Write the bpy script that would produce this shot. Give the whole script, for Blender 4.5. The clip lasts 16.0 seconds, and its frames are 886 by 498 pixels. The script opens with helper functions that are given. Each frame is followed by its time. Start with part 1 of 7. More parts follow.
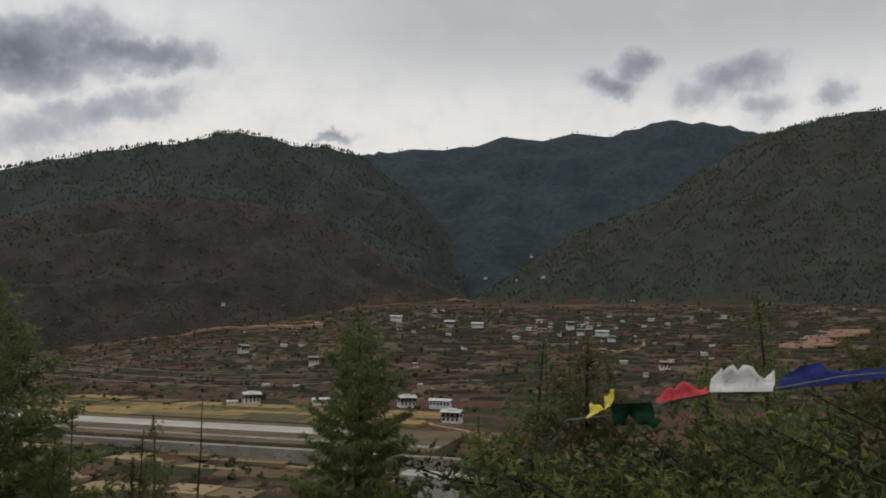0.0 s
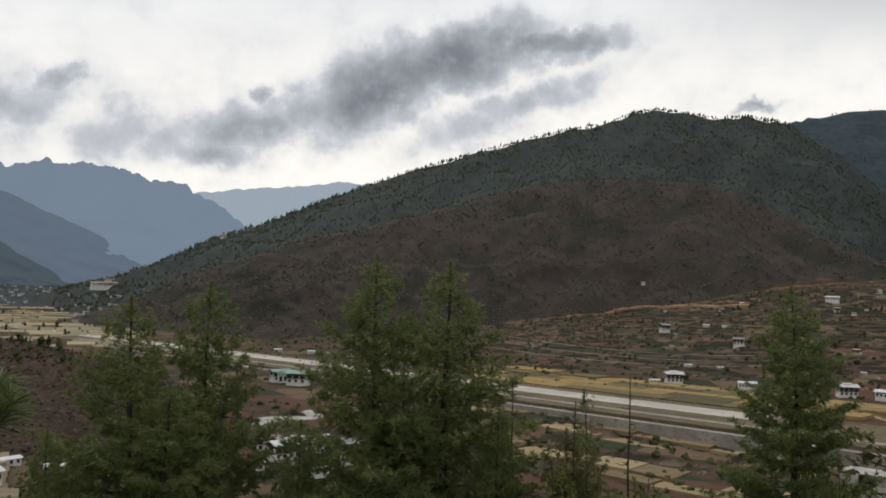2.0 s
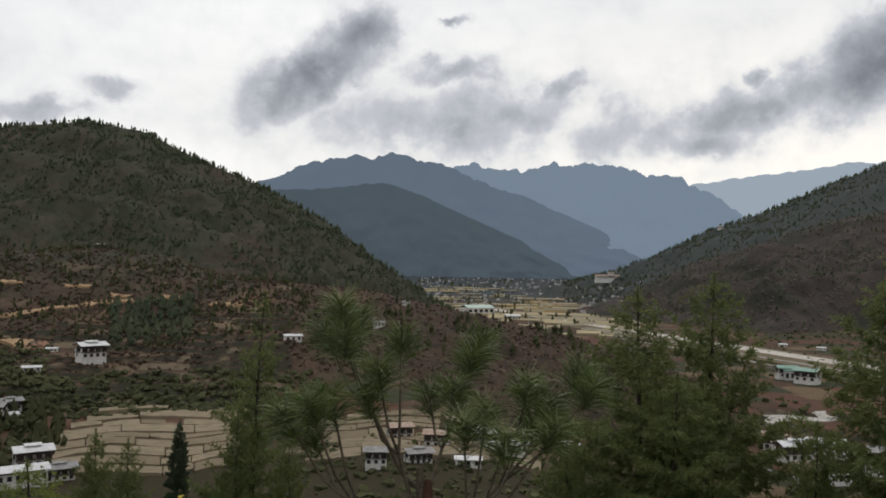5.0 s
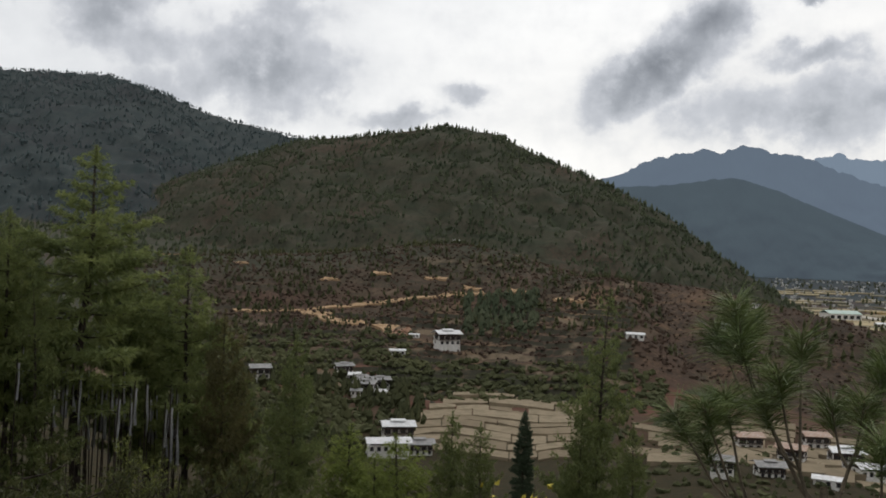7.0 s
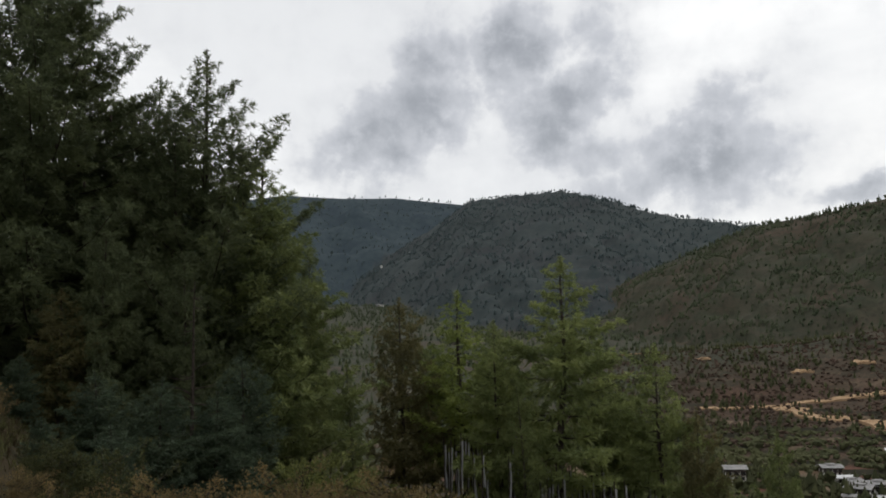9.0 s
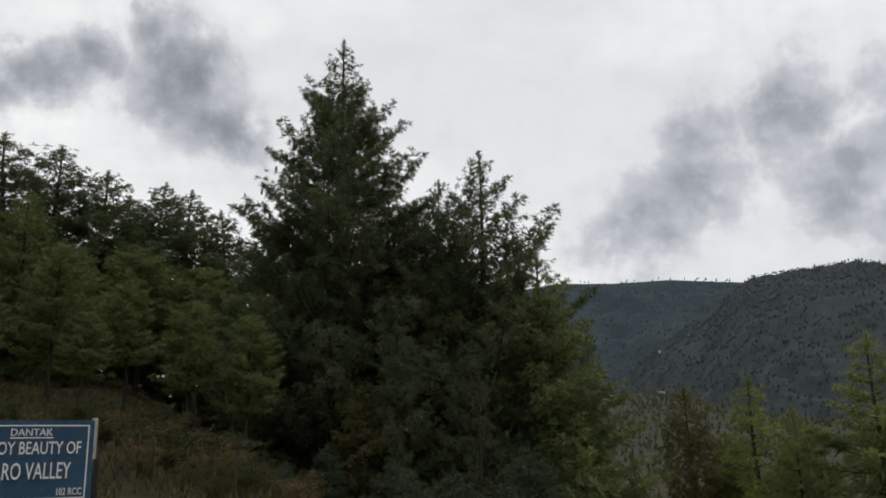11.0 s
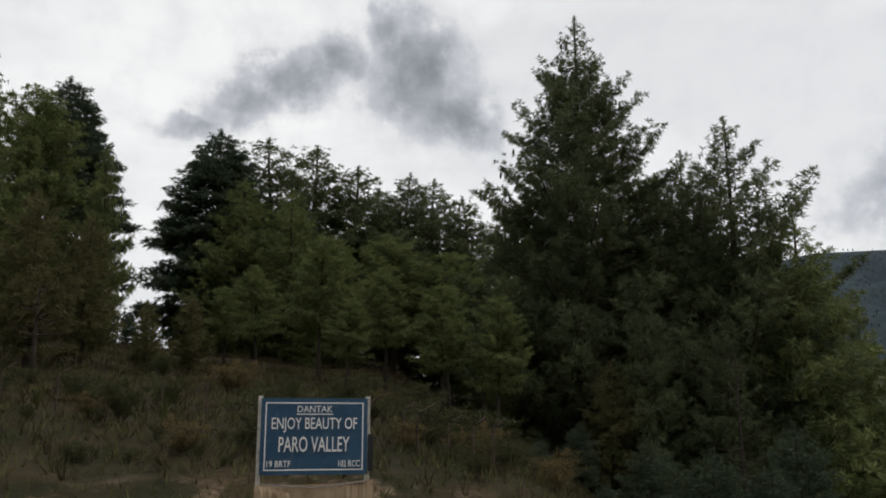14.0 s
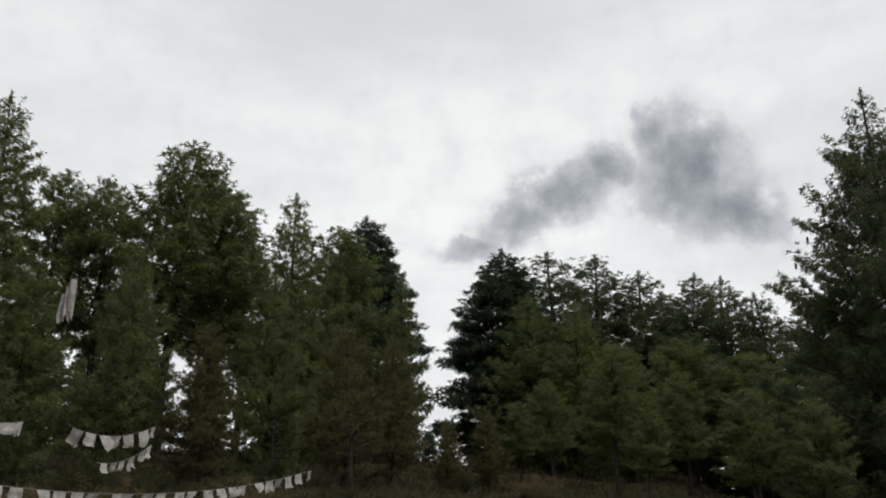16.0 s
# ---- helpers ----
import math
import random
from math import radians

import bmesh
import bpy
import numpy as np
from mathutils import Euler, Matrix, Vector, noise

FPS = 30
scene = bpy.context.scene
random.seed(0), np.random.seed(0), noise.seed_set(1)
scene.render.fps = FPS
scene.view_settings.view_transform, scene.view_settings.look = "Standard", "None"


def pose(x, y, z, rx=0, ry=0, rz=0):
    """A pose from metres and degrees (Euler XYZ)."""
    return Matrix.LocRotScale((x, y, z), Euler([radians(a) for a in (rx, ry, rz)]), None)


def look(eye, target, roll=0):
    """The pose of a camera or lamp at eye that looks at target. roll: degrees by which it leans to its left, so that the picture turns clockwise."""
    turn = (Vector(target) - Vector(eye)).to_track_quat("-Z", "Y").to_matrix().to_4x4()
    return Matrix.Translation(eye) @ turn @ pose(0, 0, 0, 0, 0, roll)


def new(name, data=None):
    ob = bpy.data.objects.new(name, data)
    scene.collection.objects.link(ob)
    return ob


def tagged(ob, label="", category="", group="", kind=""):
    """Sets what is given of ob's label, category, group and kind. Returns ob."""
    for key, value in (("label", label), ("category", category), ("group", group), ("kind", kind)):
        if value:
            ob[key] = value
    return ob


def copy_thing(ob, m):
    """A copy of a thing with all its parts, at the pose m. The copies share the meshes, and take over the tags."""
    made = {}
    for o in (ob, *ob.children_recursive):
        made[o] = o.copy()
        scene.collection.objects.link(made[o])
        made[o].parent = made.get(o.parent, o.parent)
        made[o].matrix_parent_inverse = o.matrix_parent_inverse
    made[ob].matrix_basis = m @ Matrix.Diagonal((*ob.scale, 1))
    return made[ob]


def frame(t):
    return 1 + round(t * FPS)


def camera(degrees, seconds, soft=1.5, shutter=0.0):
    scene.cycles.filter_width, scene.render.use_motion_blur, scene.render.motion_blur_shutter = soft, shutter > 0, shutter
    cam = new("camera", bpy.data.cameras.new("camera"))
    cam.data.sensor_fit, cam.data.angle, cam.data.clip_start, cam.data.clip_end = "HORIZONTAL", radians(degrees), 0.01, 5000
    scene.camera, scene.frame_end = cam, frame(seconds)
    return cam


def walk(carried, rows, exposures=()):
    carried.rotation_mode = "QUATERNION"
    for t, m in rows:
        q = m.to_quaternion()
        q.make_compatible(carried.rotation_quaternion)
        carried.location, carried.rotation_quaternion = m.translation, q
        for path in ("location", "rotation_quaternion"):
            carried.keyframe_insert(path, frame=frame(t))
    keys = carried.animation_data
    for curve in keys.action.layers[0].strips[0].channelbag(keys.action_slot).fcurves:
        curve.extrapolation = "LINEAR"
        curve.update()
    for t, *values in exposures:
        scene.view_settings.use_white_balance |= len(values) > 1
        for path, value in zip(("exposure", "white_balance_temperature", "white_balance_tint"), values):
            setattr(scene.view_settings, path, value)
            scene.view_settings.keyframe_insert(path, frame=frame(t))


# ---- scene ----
# camera: a phone held at arm's length by somebody who turns on the spot; time, yaw, pitch, roll
EYE, ARM = 1.6, 0.5
cam = camera(55.34, 16.0, 1.8)
PATH = [
    (0.0, -2.57, 4.82, -0.90), (0.5, 4.49, 5.12, -0.98), (1.0, 11.87, 4.45, -1.07), (1.5, 19.08, 3.49, -1.24),
    (2.0, 25.30, 2.82, -1.48), (2.5, 31.38, 2.34, -1.55), (3.0, 36.67, 1.91, -1.32), (5.5, 63.21, 1.76, -1.13),
    (6.0, 68.26, 1.80, -1.42), (6.5, 74.38, 1.00, -2.05), (7.0, 81.06, 0.74, -2.16), (7.5, 88.59, 1.45, -1.50),
    (8.0, 97.82, 2.16, -0.35), (8.5, 105.66, 3.60, 0.68), (9.0, 111.41, 7.10, 1.35), (9.5, 116.61, 10.43, 1.80),
    (10.0, 120.78, 12.62, 1.85), (12.5, 138.88, 11.70, 0.70), (13.0, 138.94, 12.19, 0.81), (13.5, 141.51, 12.16, 0.73),
    (14.0, 146.24, 12.34, 0.58), (14.5, 150.45, 14.23, 0.14), (15.0, 154.23, 17.50, -0.20), (15.5, 158.54, 19.38, 0.03),
    (16.0, 165.60, 19.93, 0.16),
]
walk(cam, [(t, pose(-ARM * math.sin(radians(a)), ARM * math.cos(radians(a)), EYE, 90 + p, r, a)) for t, a, p, r in PATH],
     [(0.0, -0.33), (0.5, -0.02), (1.0, 0.03), (1.5, 0.0), (6.5, 0.0), (7.4, 0.1), (9.0, 0.1), (10.0, 0.0), (16.0, 0.0)])

# ---- world and sun: high overcast with broken dark cloud ----
SUN_AZ, SUN_EL = 48.0, 58.0


def heading(az, el, d=1.0):
    """The way that lies az degrees to the left of north (y) and el degrees up, d long."""
    a, e = radians(az), radians(el)
    return Vector((-math.sin(a) * math.cos(e) * d, math.cos(a) * math.cos(e) * d, math.sin(e) * d))


class Tree:
    """A small helper to wire shader nodes."""

    def __init__(self, tree):
        self.t = tree

    def node(self, kind, **props):
        n = self.t.nodes.new(kind)
        ins = props.pop("ins", {})
        for k, v in props.items():
            setattr(n, k, v)
        for k, v in ins.items():
            self.plug(n, k, v)
        return n

    def plug(self, n, k, v):
        if isinstance(v, bpy.types.NodeSocket):
            self.t.links.new(v, n.inputs[k])
        else:
            n.inputs[k].default_value = v

    def math(self, op, a, b=0.0, clamp=False):
        n = self.node("ShaderNodeMath", operation=op, use_clamp=clamp)
        self.plug(n, 0, a)
        self.plug(n, 1, b)
        return n.outputs[0]

    def vec(self, op, a, b=None):
        n = self.node("ShaderNodeVectorMath", operation=op)
        self.plug(n, 0, a)
        if b is not None:
            self.plug(n, 1, b)
        return n.outputs["Value" if op in ("LENGTH", "DOT_PRODUCT") else 0]

    def noise(self, vector, scale, detail=4.0, rough=0.55, distortion=0.0, color=False):
        n = self.node("ShaderNodeTexNoise", ins={"Scale": scale, "Detail": detail, "Roughness": rough, "Distortion": distortion})
        if vector is not None:
            self.plug(n, "Vector", vector)
        return n.outputs["Color" if color else 0]

    def remap(self, v, a, b, c=0.0, d=1.0):
        n = self.node("ShaderNodeMapRange", interpolation_type="SMOOTHSTEP", ins={0: v, 1: a, 2: b, 3: c, 4: d})
        return n.outputs[0]

    def mix(self, f, a, b, how="MIX"):
        n = self.node("ShaderNodeMix", data_type="RGBA", blend_type=how)
        self.plug(n, 0, f)
        self.plug(n, 6, a if isinstance(a, bpy.types.NodeSocket) else (*a, 1.0))
        self.plug(n, 7, b if isinstance(b, bpy.types.NodeSocket) else (*b, 1.0))
        return n.outputs[2]


# dark clouds: az, el, half width, half height, lean in degrees, weight
CLOUDS_VALLEY = (
    (-15.6, 16.8, 1.7, 0.9, 0, 0.8), (-13.9, 15.7, 1.9, 0.9, 15, 0.9), (-21.7, 15.8, 2.9, 1.1, -15, 0.8), (-19.6, 14.8, 2.1, 1, 0, 0.6), (-23.4, 14.1, 1.7, 0.8, 0, 0.5),
    (-27.7, 14.1, 1.1, 1.1, 0, 0.65), (5.1, 12.3, 1.3, 0.3, -5, 0.7), (20, 12.8, 5, 1, -8, 0.6), (23.1, 11.1, 4.2, 1.3, 0, 0.4), (30, 13.4, 5.4, 2.4, -25, 1.15),
    (24.8, 15.6, 6.1, 2, -12, 1.1), (18.6, 16.4, 5, 0.9, -5, 1), (31.1, 11.7, 4.6, 1.3, -10, 0.85), (19.7, 12.8, 4.6, 1.1, -18, 0.62), (23.4, 11.4, 4.6, 1.5, -20, 0.5),
)
CLOUDS_GAP = (
    (38.7, 10.2, 4.2, 1.6, -15, 0.85), (41.3, 8.4, 2.9, 1, 0, 0.75), (37.6, 12.6, 0.7, 0.7, 0, 0.7), (46.8, 9.4, 2.4, 1.8, -20, 0.6), (44.3, 8.9, 2.7, 1.3, 0, 0.5),
    (57.8, 13.3, 3.3, 0.8, 0, 0.65), (56.7, 10.1, 5.4, 2.7, 0, 0.62), (50.3, 12.3, 1.4, 0.6, -15, 0.65), (34.9, 11.8, 2.3, 1.5, -20, 0.8), (93.9, 12, 5.4, 3.1, 0, 0.75),
    (91, 12.7, 2.3, 2.3, 0, 0.6), (80, 11.3, 1.8, 0.6, 0, 0.6), (84.1, 9.7, 3.3, 0.7, -8, 0.55),
)
CLOUDS_HILL = (
    (67.2, 12.8, 5, 1.8, -32, 1.1), (64, 15.8, 2.4, 1.6, -30, 1), (58.1, 13.3, 3.3, 0.8, -12, 0.72), (60.3, 10.3, 8, 1.9, -5, 0.55), (53.6, 10.4, 5, 1.7, -15, 0.62),
    (50.4, 12.5, 1.4, 0.6, -20, 0.7), (57.1, 9.5, 1.5, 1.2, 0, 0.72), (46.6, 9.3, 2.7, 1.6, -15, 0.62), (57.6, 17, 0.8, 0.3, 0, 0.75), (64.9, 14, 3.1, 1.9, -20, 0.7),
    (103.5, 14.9, 3.8, 2.7, 40, 0.72), (102, 12.9, 4.2, 1.7, 0, 0.62), (94.5, 13, 5, 2.4, -25, 0.68), (84.4, 9.7, 2.5, 0.6, -8, 0.5),
)
CLOUDS_SOUTH = (
    (98.9, 10.5, 6.1, 1.7, -10, 0.5), (110.4, 14.8, 1.9, 1.5, 0, 0.5), (112, 16.6, 4.2, 3.1, -35, 0.7), (106.1, 20.1, 3.1, 4.2, 20, 0.75), (102.6, 16.3, 3.6, 2.4, -30, 0.8),
    (94.1, 14.1, 5.4, 1.9, -20, 0.6), (118.3, 13.7, 3.1, 2.3, -20, 0.5), (100, 20.8, 2.3, 2.3, -30, 0.55), (91.8, 16.7, 3.8, 1.1, -20, 0.45), (147.6, 23.1, 5, 3.3, 25, 0.8),
    (111.7, 16.4, 5.4, 3.6, -40, 0.6), (103.4, 15.6, 3.4, 2.1, -20, 0.6),
)
CLOUDS_WOOD = (
    (95, 12.8, 4.2, 1.9, -20, 0.6), (99.2, 20.5, 2.3, 3.1, -20, 0.45), (147.7, 24.5, 3.6, 3.1, 30, 1), (145.1, 21.3, 3.6, 1.7, 25, 0.95), (156.5, 23.5, 3.6, 1.9, -10, 0.9),
    (159.7, 21.6, 3.1, 1.5, -15, 0.8), (163.5, 19.7, 2.7, 0.8, -10, 0.7), (150.2, 26.9, 1.7, 1.5, -20, 0.75), (114.5, 15.4, 5.4, 3.1, -38, 0.75), (111.7, 19.2, 3.6, 3.1, -40, 0.65),
    (153.3, 24.9, 2.3, 1.5, 0, 0.8),
)


def make_world():
    world = bpy.data.worlds.new("overcast_sky")
    world.use_nodes = True
    scene.world = world
    world.node_tree.nodes.clear()
    w = Tree(world.node_tree)
    co = w.node("ShaderNodeTexCoord").outputs["Generated"]
    sep = w.node("ShaderNodeSeparateXYZ", ins={0: co})
    x, y, z = sep.outputs
    az = w.math("MULTIPLY", w.math("ARCTAN2", w.math("MULTIPLY", x, -1.0), y), 180 / math.pi)
    az = w.math("ADD", az, w.math("MULTIPLY", w.math("LESS_THAN", az, -120.0), 360.0))
    el = w.math("MULTIPLY", w.math("ARCSINE", z), 180 / math.pi)
    flat = w.node("ShaderNodeCombineXYZ", ins={0: az, 1: el}).outputs[0]
    wob = w.node("ShaderNodeVectorMath", operation="SUBTRACT", ins={0: w.noise(flat, 0.34, 7.0, 0.6, color=True), 1: (0.5, 0.5, 0.5)}).outputs[0]
    wob = w.node("ShaderNodeVectorMath", operation="SCALE", ins={0: wob, "Scale": 3.0}).outputs[0]
    warped = w.node("ShaderNodeVectorMath", operation="ADD", ins={0: flat, 1: wob}).outputs[0]
    total = None
    for a, e, rx, ry, lean, weight in CLOUDS_VALLEY + CLOUDS_GAP + CLOUDS_HILL + CLOUDS_SOUTH + CLOUDS_WOOD:
        m = w.node("ShaderNodeMapping", vector_type="TEXTURE", ins={"Vector": warped, "Location": (a, e, 0.0), "Rotation": (0.0, 0.0, radians(lean)), "Scale": (rx * 1.22, ry * 1.22, 1.0)}).outputs[0]
        d = w.remap(w.vec("LENGTH", m), 1.55, 0.0, 0.0, weight)
        total = d if total is None else w.math("MAXIMUM", total, d)
    billow = w.math("SUBTRACT", w.noise(flat, 0.36, 7.0, 0.56), 0.5)
    dens = w.math("ADD", total, w.math("MULTIPLY", billow, 0.85))
    mask = w.remap(dens, 0.2, 0.47)
    # the veil behind: bright, a little uneven, warmer and brighter low towards the sun
    streak = w.node("ShaderNodeMapping", ins={"Vector": flat, "Rotation": (0.0, 0.0, radians(25)), "Scale": (0.03, 0.1, 1.0)}).outputs[0]
    veil = w.mix(w.remap(w.noise(streak, 1.0, 5.0, 0.55), 0.35, 0.7), (0.82, 0.83, 0.84), (1.02, 1.02, 1.01))
    veil = w.mix(w.remap(el, 18.0, 42.0), veil, w.mix(1.0, veil, (0.84, 0.845, 0.855), "MULTIPLY"))
    pall = w.math("MULTIPLY", w.remap(el, 13.5, 20.0), w.remap(az, 16.0, -4.0))
    veil = w.mix(pall, veil, (0.60, 0.60, 0.61))
    glow = w.math("MULTIPLY", w.remap(el, 22.0, 8.0), w.remap(w.math("ABSOLUTE", w.math("SUBTRACT", az, 15.0)), 95.0, 0.0))
    veil = w.mix(w.math("MULTIPLY", glow, w.math("SUBTRACT", 1.0, pall)), veil, (1.10, 1.05, 0.97))
    veil = w.mix(w.remap(dens, -0.1, 0.35, 0.0, 0.6), veil, (0.70, 0.71, 0.73))
    dark = w.mix(w.remap(dens, 0.35, 0.8), (0.59, 0.605, 0.64), (0.40, 0.418, 0.45))
    dark = w.mix(w.remap(dens, 0.58, 1.4), dark, (0.16, 0.17, 0.19))
    cloud = w.mix(mask, veil, dark)
    sky = w.node("ShaderNodeTexSky", sky_type="NISHITA", sun_disc=False, sun_elevation=radians(SUN_EL), sun_rotation=radians(-SUN_AZ)).outputs[0]
    sky = w.mix(1.0, sky, (0.08, 0.08, 0.08), "MULTIPLY")
    bg = w.node("ShaderNodeBackground", ins={"Color": w.mix(0.93, sky, cloud), "Strength": 1.0})
    out = w.node("ShaderNodeOutputWorld", ins={0: bg.outputs[0]})


make_world()
lamp = bpy.data.lights.new("sun", "SUN")
lamp.energy, lamp.angle, lamp.color = 0.75, radians(20), (1.0, 0.96, 0.9)
sun = new("sun", lamp)
sun.matrix_world = look(heading(SUN_AZ, SUN_EL, 100.0), (0, 0, 0))

# ---- the lie of the land, as heights over azimuth and distance ----
SECTIONS = {}


def section(az, *knots):
    """The ground along one azimuth: distance and height by turns."""
    SECTIONS[az] = (np.array(knots[0::2], float), np.array(knots[1::2], float))


section(-60, 2, 0, 12, -2, 40, -10, 120, -40, 300, -64, 450, -60, 600, -58, 900, -20, 1150, 27, 1400, 40, 5000, 60)
section(-34, 2, 0, 9, -4, 40, -17, 120, -46, 300, -66, 450, -60, 600, -58, 900, -20, 1150, 27, 1400, 40, 5000, 60)
section(0, 2, 0, 9, -4, 40, -17, 120, -46, 300, -67, 430, -60, 600, -58, 900, -20, 1200, 20, 1400, 30, 5000, 60)
section(15, 2, 0, 9, -4, 40, -17, 120, -46, 300, -69, 430, -60, 600, -58, 850, -43, 1150, -24, 1400, -10, 5000, 60)
section(25, 2, 0, 9, -4, 40, -17, 120, -46, 300, -70, 430, -60, 620, -58, 900, -54, 1150, -45, 1400, -30, 5000, 40)
section(37, 2, 0, 9, -4, 40, -17, 120, -46, 300, -72, 430, -60, 700, -58, 945, -58, 1300, -56, 1800, -40, 5000, 0)
section(47, 2, 0, 9, -4, 40, -17, 120, -46, 300, -66, 450, -60, 700, -58, 1500, -58, 3000, -25, 5000, -10)
section(60, 2, 0, 9, -4, 40, -17, 120, -46, 300, -57, 380, -52, 600, -56, 1500, -58, 3000, -25, 5000, -10)
section(70, 2, 0, 9, -4, 40, -17, 120, -46, 260, -58, 365, -54, 430, -33, 560, -8, 700, -5, 900, -40, 1500, -58, 5000, -10)
section(80, 2, 0, 9, -4, 40, -17, 120, -45, 250, -58, 350, -55, 420, -39, 540, -22, 640, 13, 900, 20, 5000, 0)
section(92, 2, 0, 9, -4, 40, -16, 120, -42, 260, -58, 340, -47, 420, -40, 510, -31, 640, 0, 900, 10, 5000, 60)
section(104, 2, 0, 9, -3, 40, -12, 120, -35, 270, -48, 400, -40, 640, -5, 800, 10, 1500, 60, 5000, 100)
section(118, 2, 0, 9, -1.5, 40, -5, 120, -20, 300, -40, 900, 20, 1500, 90, 5000, 150)
section(130, 2, 0, 9, -1.0, 20, -2.4, 40, -4.5, 80, -5, 120, -4, 300, -20, 900, 10, 5000, 120)
section(142, 2, 0, 12, 0, 15, 0.2, 17.5, 0.6, 30, 0.9, 60, 2.4, 120, 5, 300, 10, 5000, 60)
section(152, 2, 0, 12, 0.05, 14.6, 0.15, 16.5, 0.9, 24, 1.9, 36, 3.6, 60, 6.5, 120, 12.5, 300, 14, 5000, 60)
section(175, 2, 0, 12, 0.05, 14.6, 0.15, 16.5, 0.9, 24, 2.3, 34, 4.2, 46, 6.4, 60, 8.0, 120, 10, 200, 0, 5000, 60)
section(200, 2, 0, 12, 0.05, 14.6, 0.15, 16.5, 0.9, 24, 2.3, 34, 4.2, 46, 6.4, 60, 8.0, 120, 10, 200, 0, 5000, 60)
section(250, 2, 0, 9, 0.0, 14, 0.6, 30, 2.5, 60, 7, 120, 16, 300, 40, 5000, 100)
section(300, 2, 0, 12, -2, 40, -10, 120, -40, 300, -64, 450, -60, 600, -58, 900, -20, 1150, 27, 1400, 40, 5000, 60)
SECT_AZ = np.array(sorted(SECTIONS), float)

HILLS = {}


def hill(name, power, back, rough, crest, foot):
    """A hill: crest as azimuth, elevation, distance by turns; foot as azimuth, distance."""
    c, f = np.array(crest, float).reshape(-1, 3), np.array(foot, float).reshape(-1, 2)
    c, f = c[c[:, 0].argsort()], f[f[:, 0].argsort()]
    HILLS[name] = (power, back, rough, c, f)


hill("back_range", 1.1, 0.3, 1.0,
     (-40, 12.5, 3600, -23.1, 12.2, 3500, -21, 12.9, 3400, -17.8, 13.3, 3300, -16.3, 13.1, 3300, -13.4, 12.4, 3200, -11.3, 12.7, 3200, -9.2, 12.2, 3200,
      -6.5, 12.5, 3200, -4.6, 11.8, 3200, 1.6, 11.4, 3100, 3.2, 11.1, 3000, 5.5, 11.3, 2900, 20, 9, 3000),
     (-40, 1900, -5, 1700, 20, 2100))
hill("west_ridge", 1.0, 0.25, 1.0,
     (-4, 5, 2500, 0, 9.0, 2450, 3.2, 11.0, 2400, 5.8, 11.6, 2350, 7.3, 11.5, 2300, 11, 12.2, 2250, 12.4, 12.1, 2200, 14.5, 11.4, 2150, 17.9, 10.8, 2100, 22.5, 9.6, 2050,
      27.8, 8.0, 2000, 33.7, 5.8, 2000, 37.2, 4.2, 2000, 40.4, 3.1, 2050, 43.7, 1.5, 2100, 46.7, 0.3, 2200, 50, -0.6, 2300, 54, -1.3, 2400, 58, -2.2, 2400),
     (-4, 1400, 20, 1250, 37, 1000, 50, 1700, 58, 2200))
hill("brown_spur", 0.85, 0.5, 1.2,
     (-6, 0.5, 1400, -3.3, 2.0, 1400, 0.1, 3.4, 1450, 3.6, 5.6, 1500, 7.2, 7.3, 1550, 11, 7.8, 1550, 15.5, 7.8, 1550, 20.5, 7.1, 1500, 26.2, 5.4, 1450, 33.6, 3.5, 1400,
      40.1, 1.4, 1400, 42.4, 0.6, 1400, 46, -1.3, 1400, 50, -2.6, 1400),
     (-6, 1250, 1.8, 1200, 14.6, 1150, 22, 1120, 30, 1080, 37, 960, 46, 1150, 50, 1350))
hill("north_hill", 0.8, 0.3, 1.2,
     (-45, 12, 2100, -30.5, 13.1, 2000, -27.7, 13.0, 1950, -25.1, 12.5, 1900, -23.1, 12.0, 1850, -19.6, 10.0, 1750, -17.4, 8.3, 1700, -10.7, 5.7, 1550, -7, 3.0, 1500, -4, 1.2, 1450),
     (-45, 1150, -30, 1150, -10, 1250, -4, 1350))
hill("round_hill", 0.75, 0.4, 1.2,
     (55, -4, 800, 58.9, -1.8, 780, 62, 0.3, 790, 66, 3.2, 820, 70.4, 5.5, 850, 74.6, 7.1, 880, 77.7, 8.6, 900, 81.2, 9.0, 910, 83.8, 8.6, 930, 86.9, 8.1, 960, 90.6, 7.7, 1000, 98, 5, 1100, 104, 2, 1150),
     (55, 640, 69, 560, 77, 600, 84, 640, 94, 640, 104, 800))
hill("south_ridge", 0.9, 0.3, 1.0,
     (84, 4, 1400, 90.6, 7.7, 1500, 93.3, 8.2, 1550, 96.9, 8.9, 1600, 99.8, 10.0, 1700, 103, 10.8, 1800, 106.1, 10.6, 1900, 109.2, 10.4, 2000, 112, 8.5, 2100, 118, 5, 2200),
     (84, 1000, 99, 800, 111, 900, 118, 1300))
hill("far_south_ridge", 0.9, 0.3, 1.0,
     (100, 9, 2800, 110.2, 10.2, 2800, 114.4, 10.7, 2800, 118, 10.7, 2800, 122, 10.9, 2800, 135, 9, 2800),
     (100, 1700, 117, 1600, 135, 1700))
hill("near_spur", 0.8, 0.6, 0.5,
     (40, -6.9, 420, 44, -5.8, 440, 47.3, -4.8, 455, 49.9, -4.0, 470, 54.5, -3.1, 500, 58.6, -2.2, 535, 62.5, -1.4, 580, 64.3, -1.1, 600, 70, -0.8, 640),
     (40, 330, 46, 345, 55, 340, 62, 385, 70, 400))


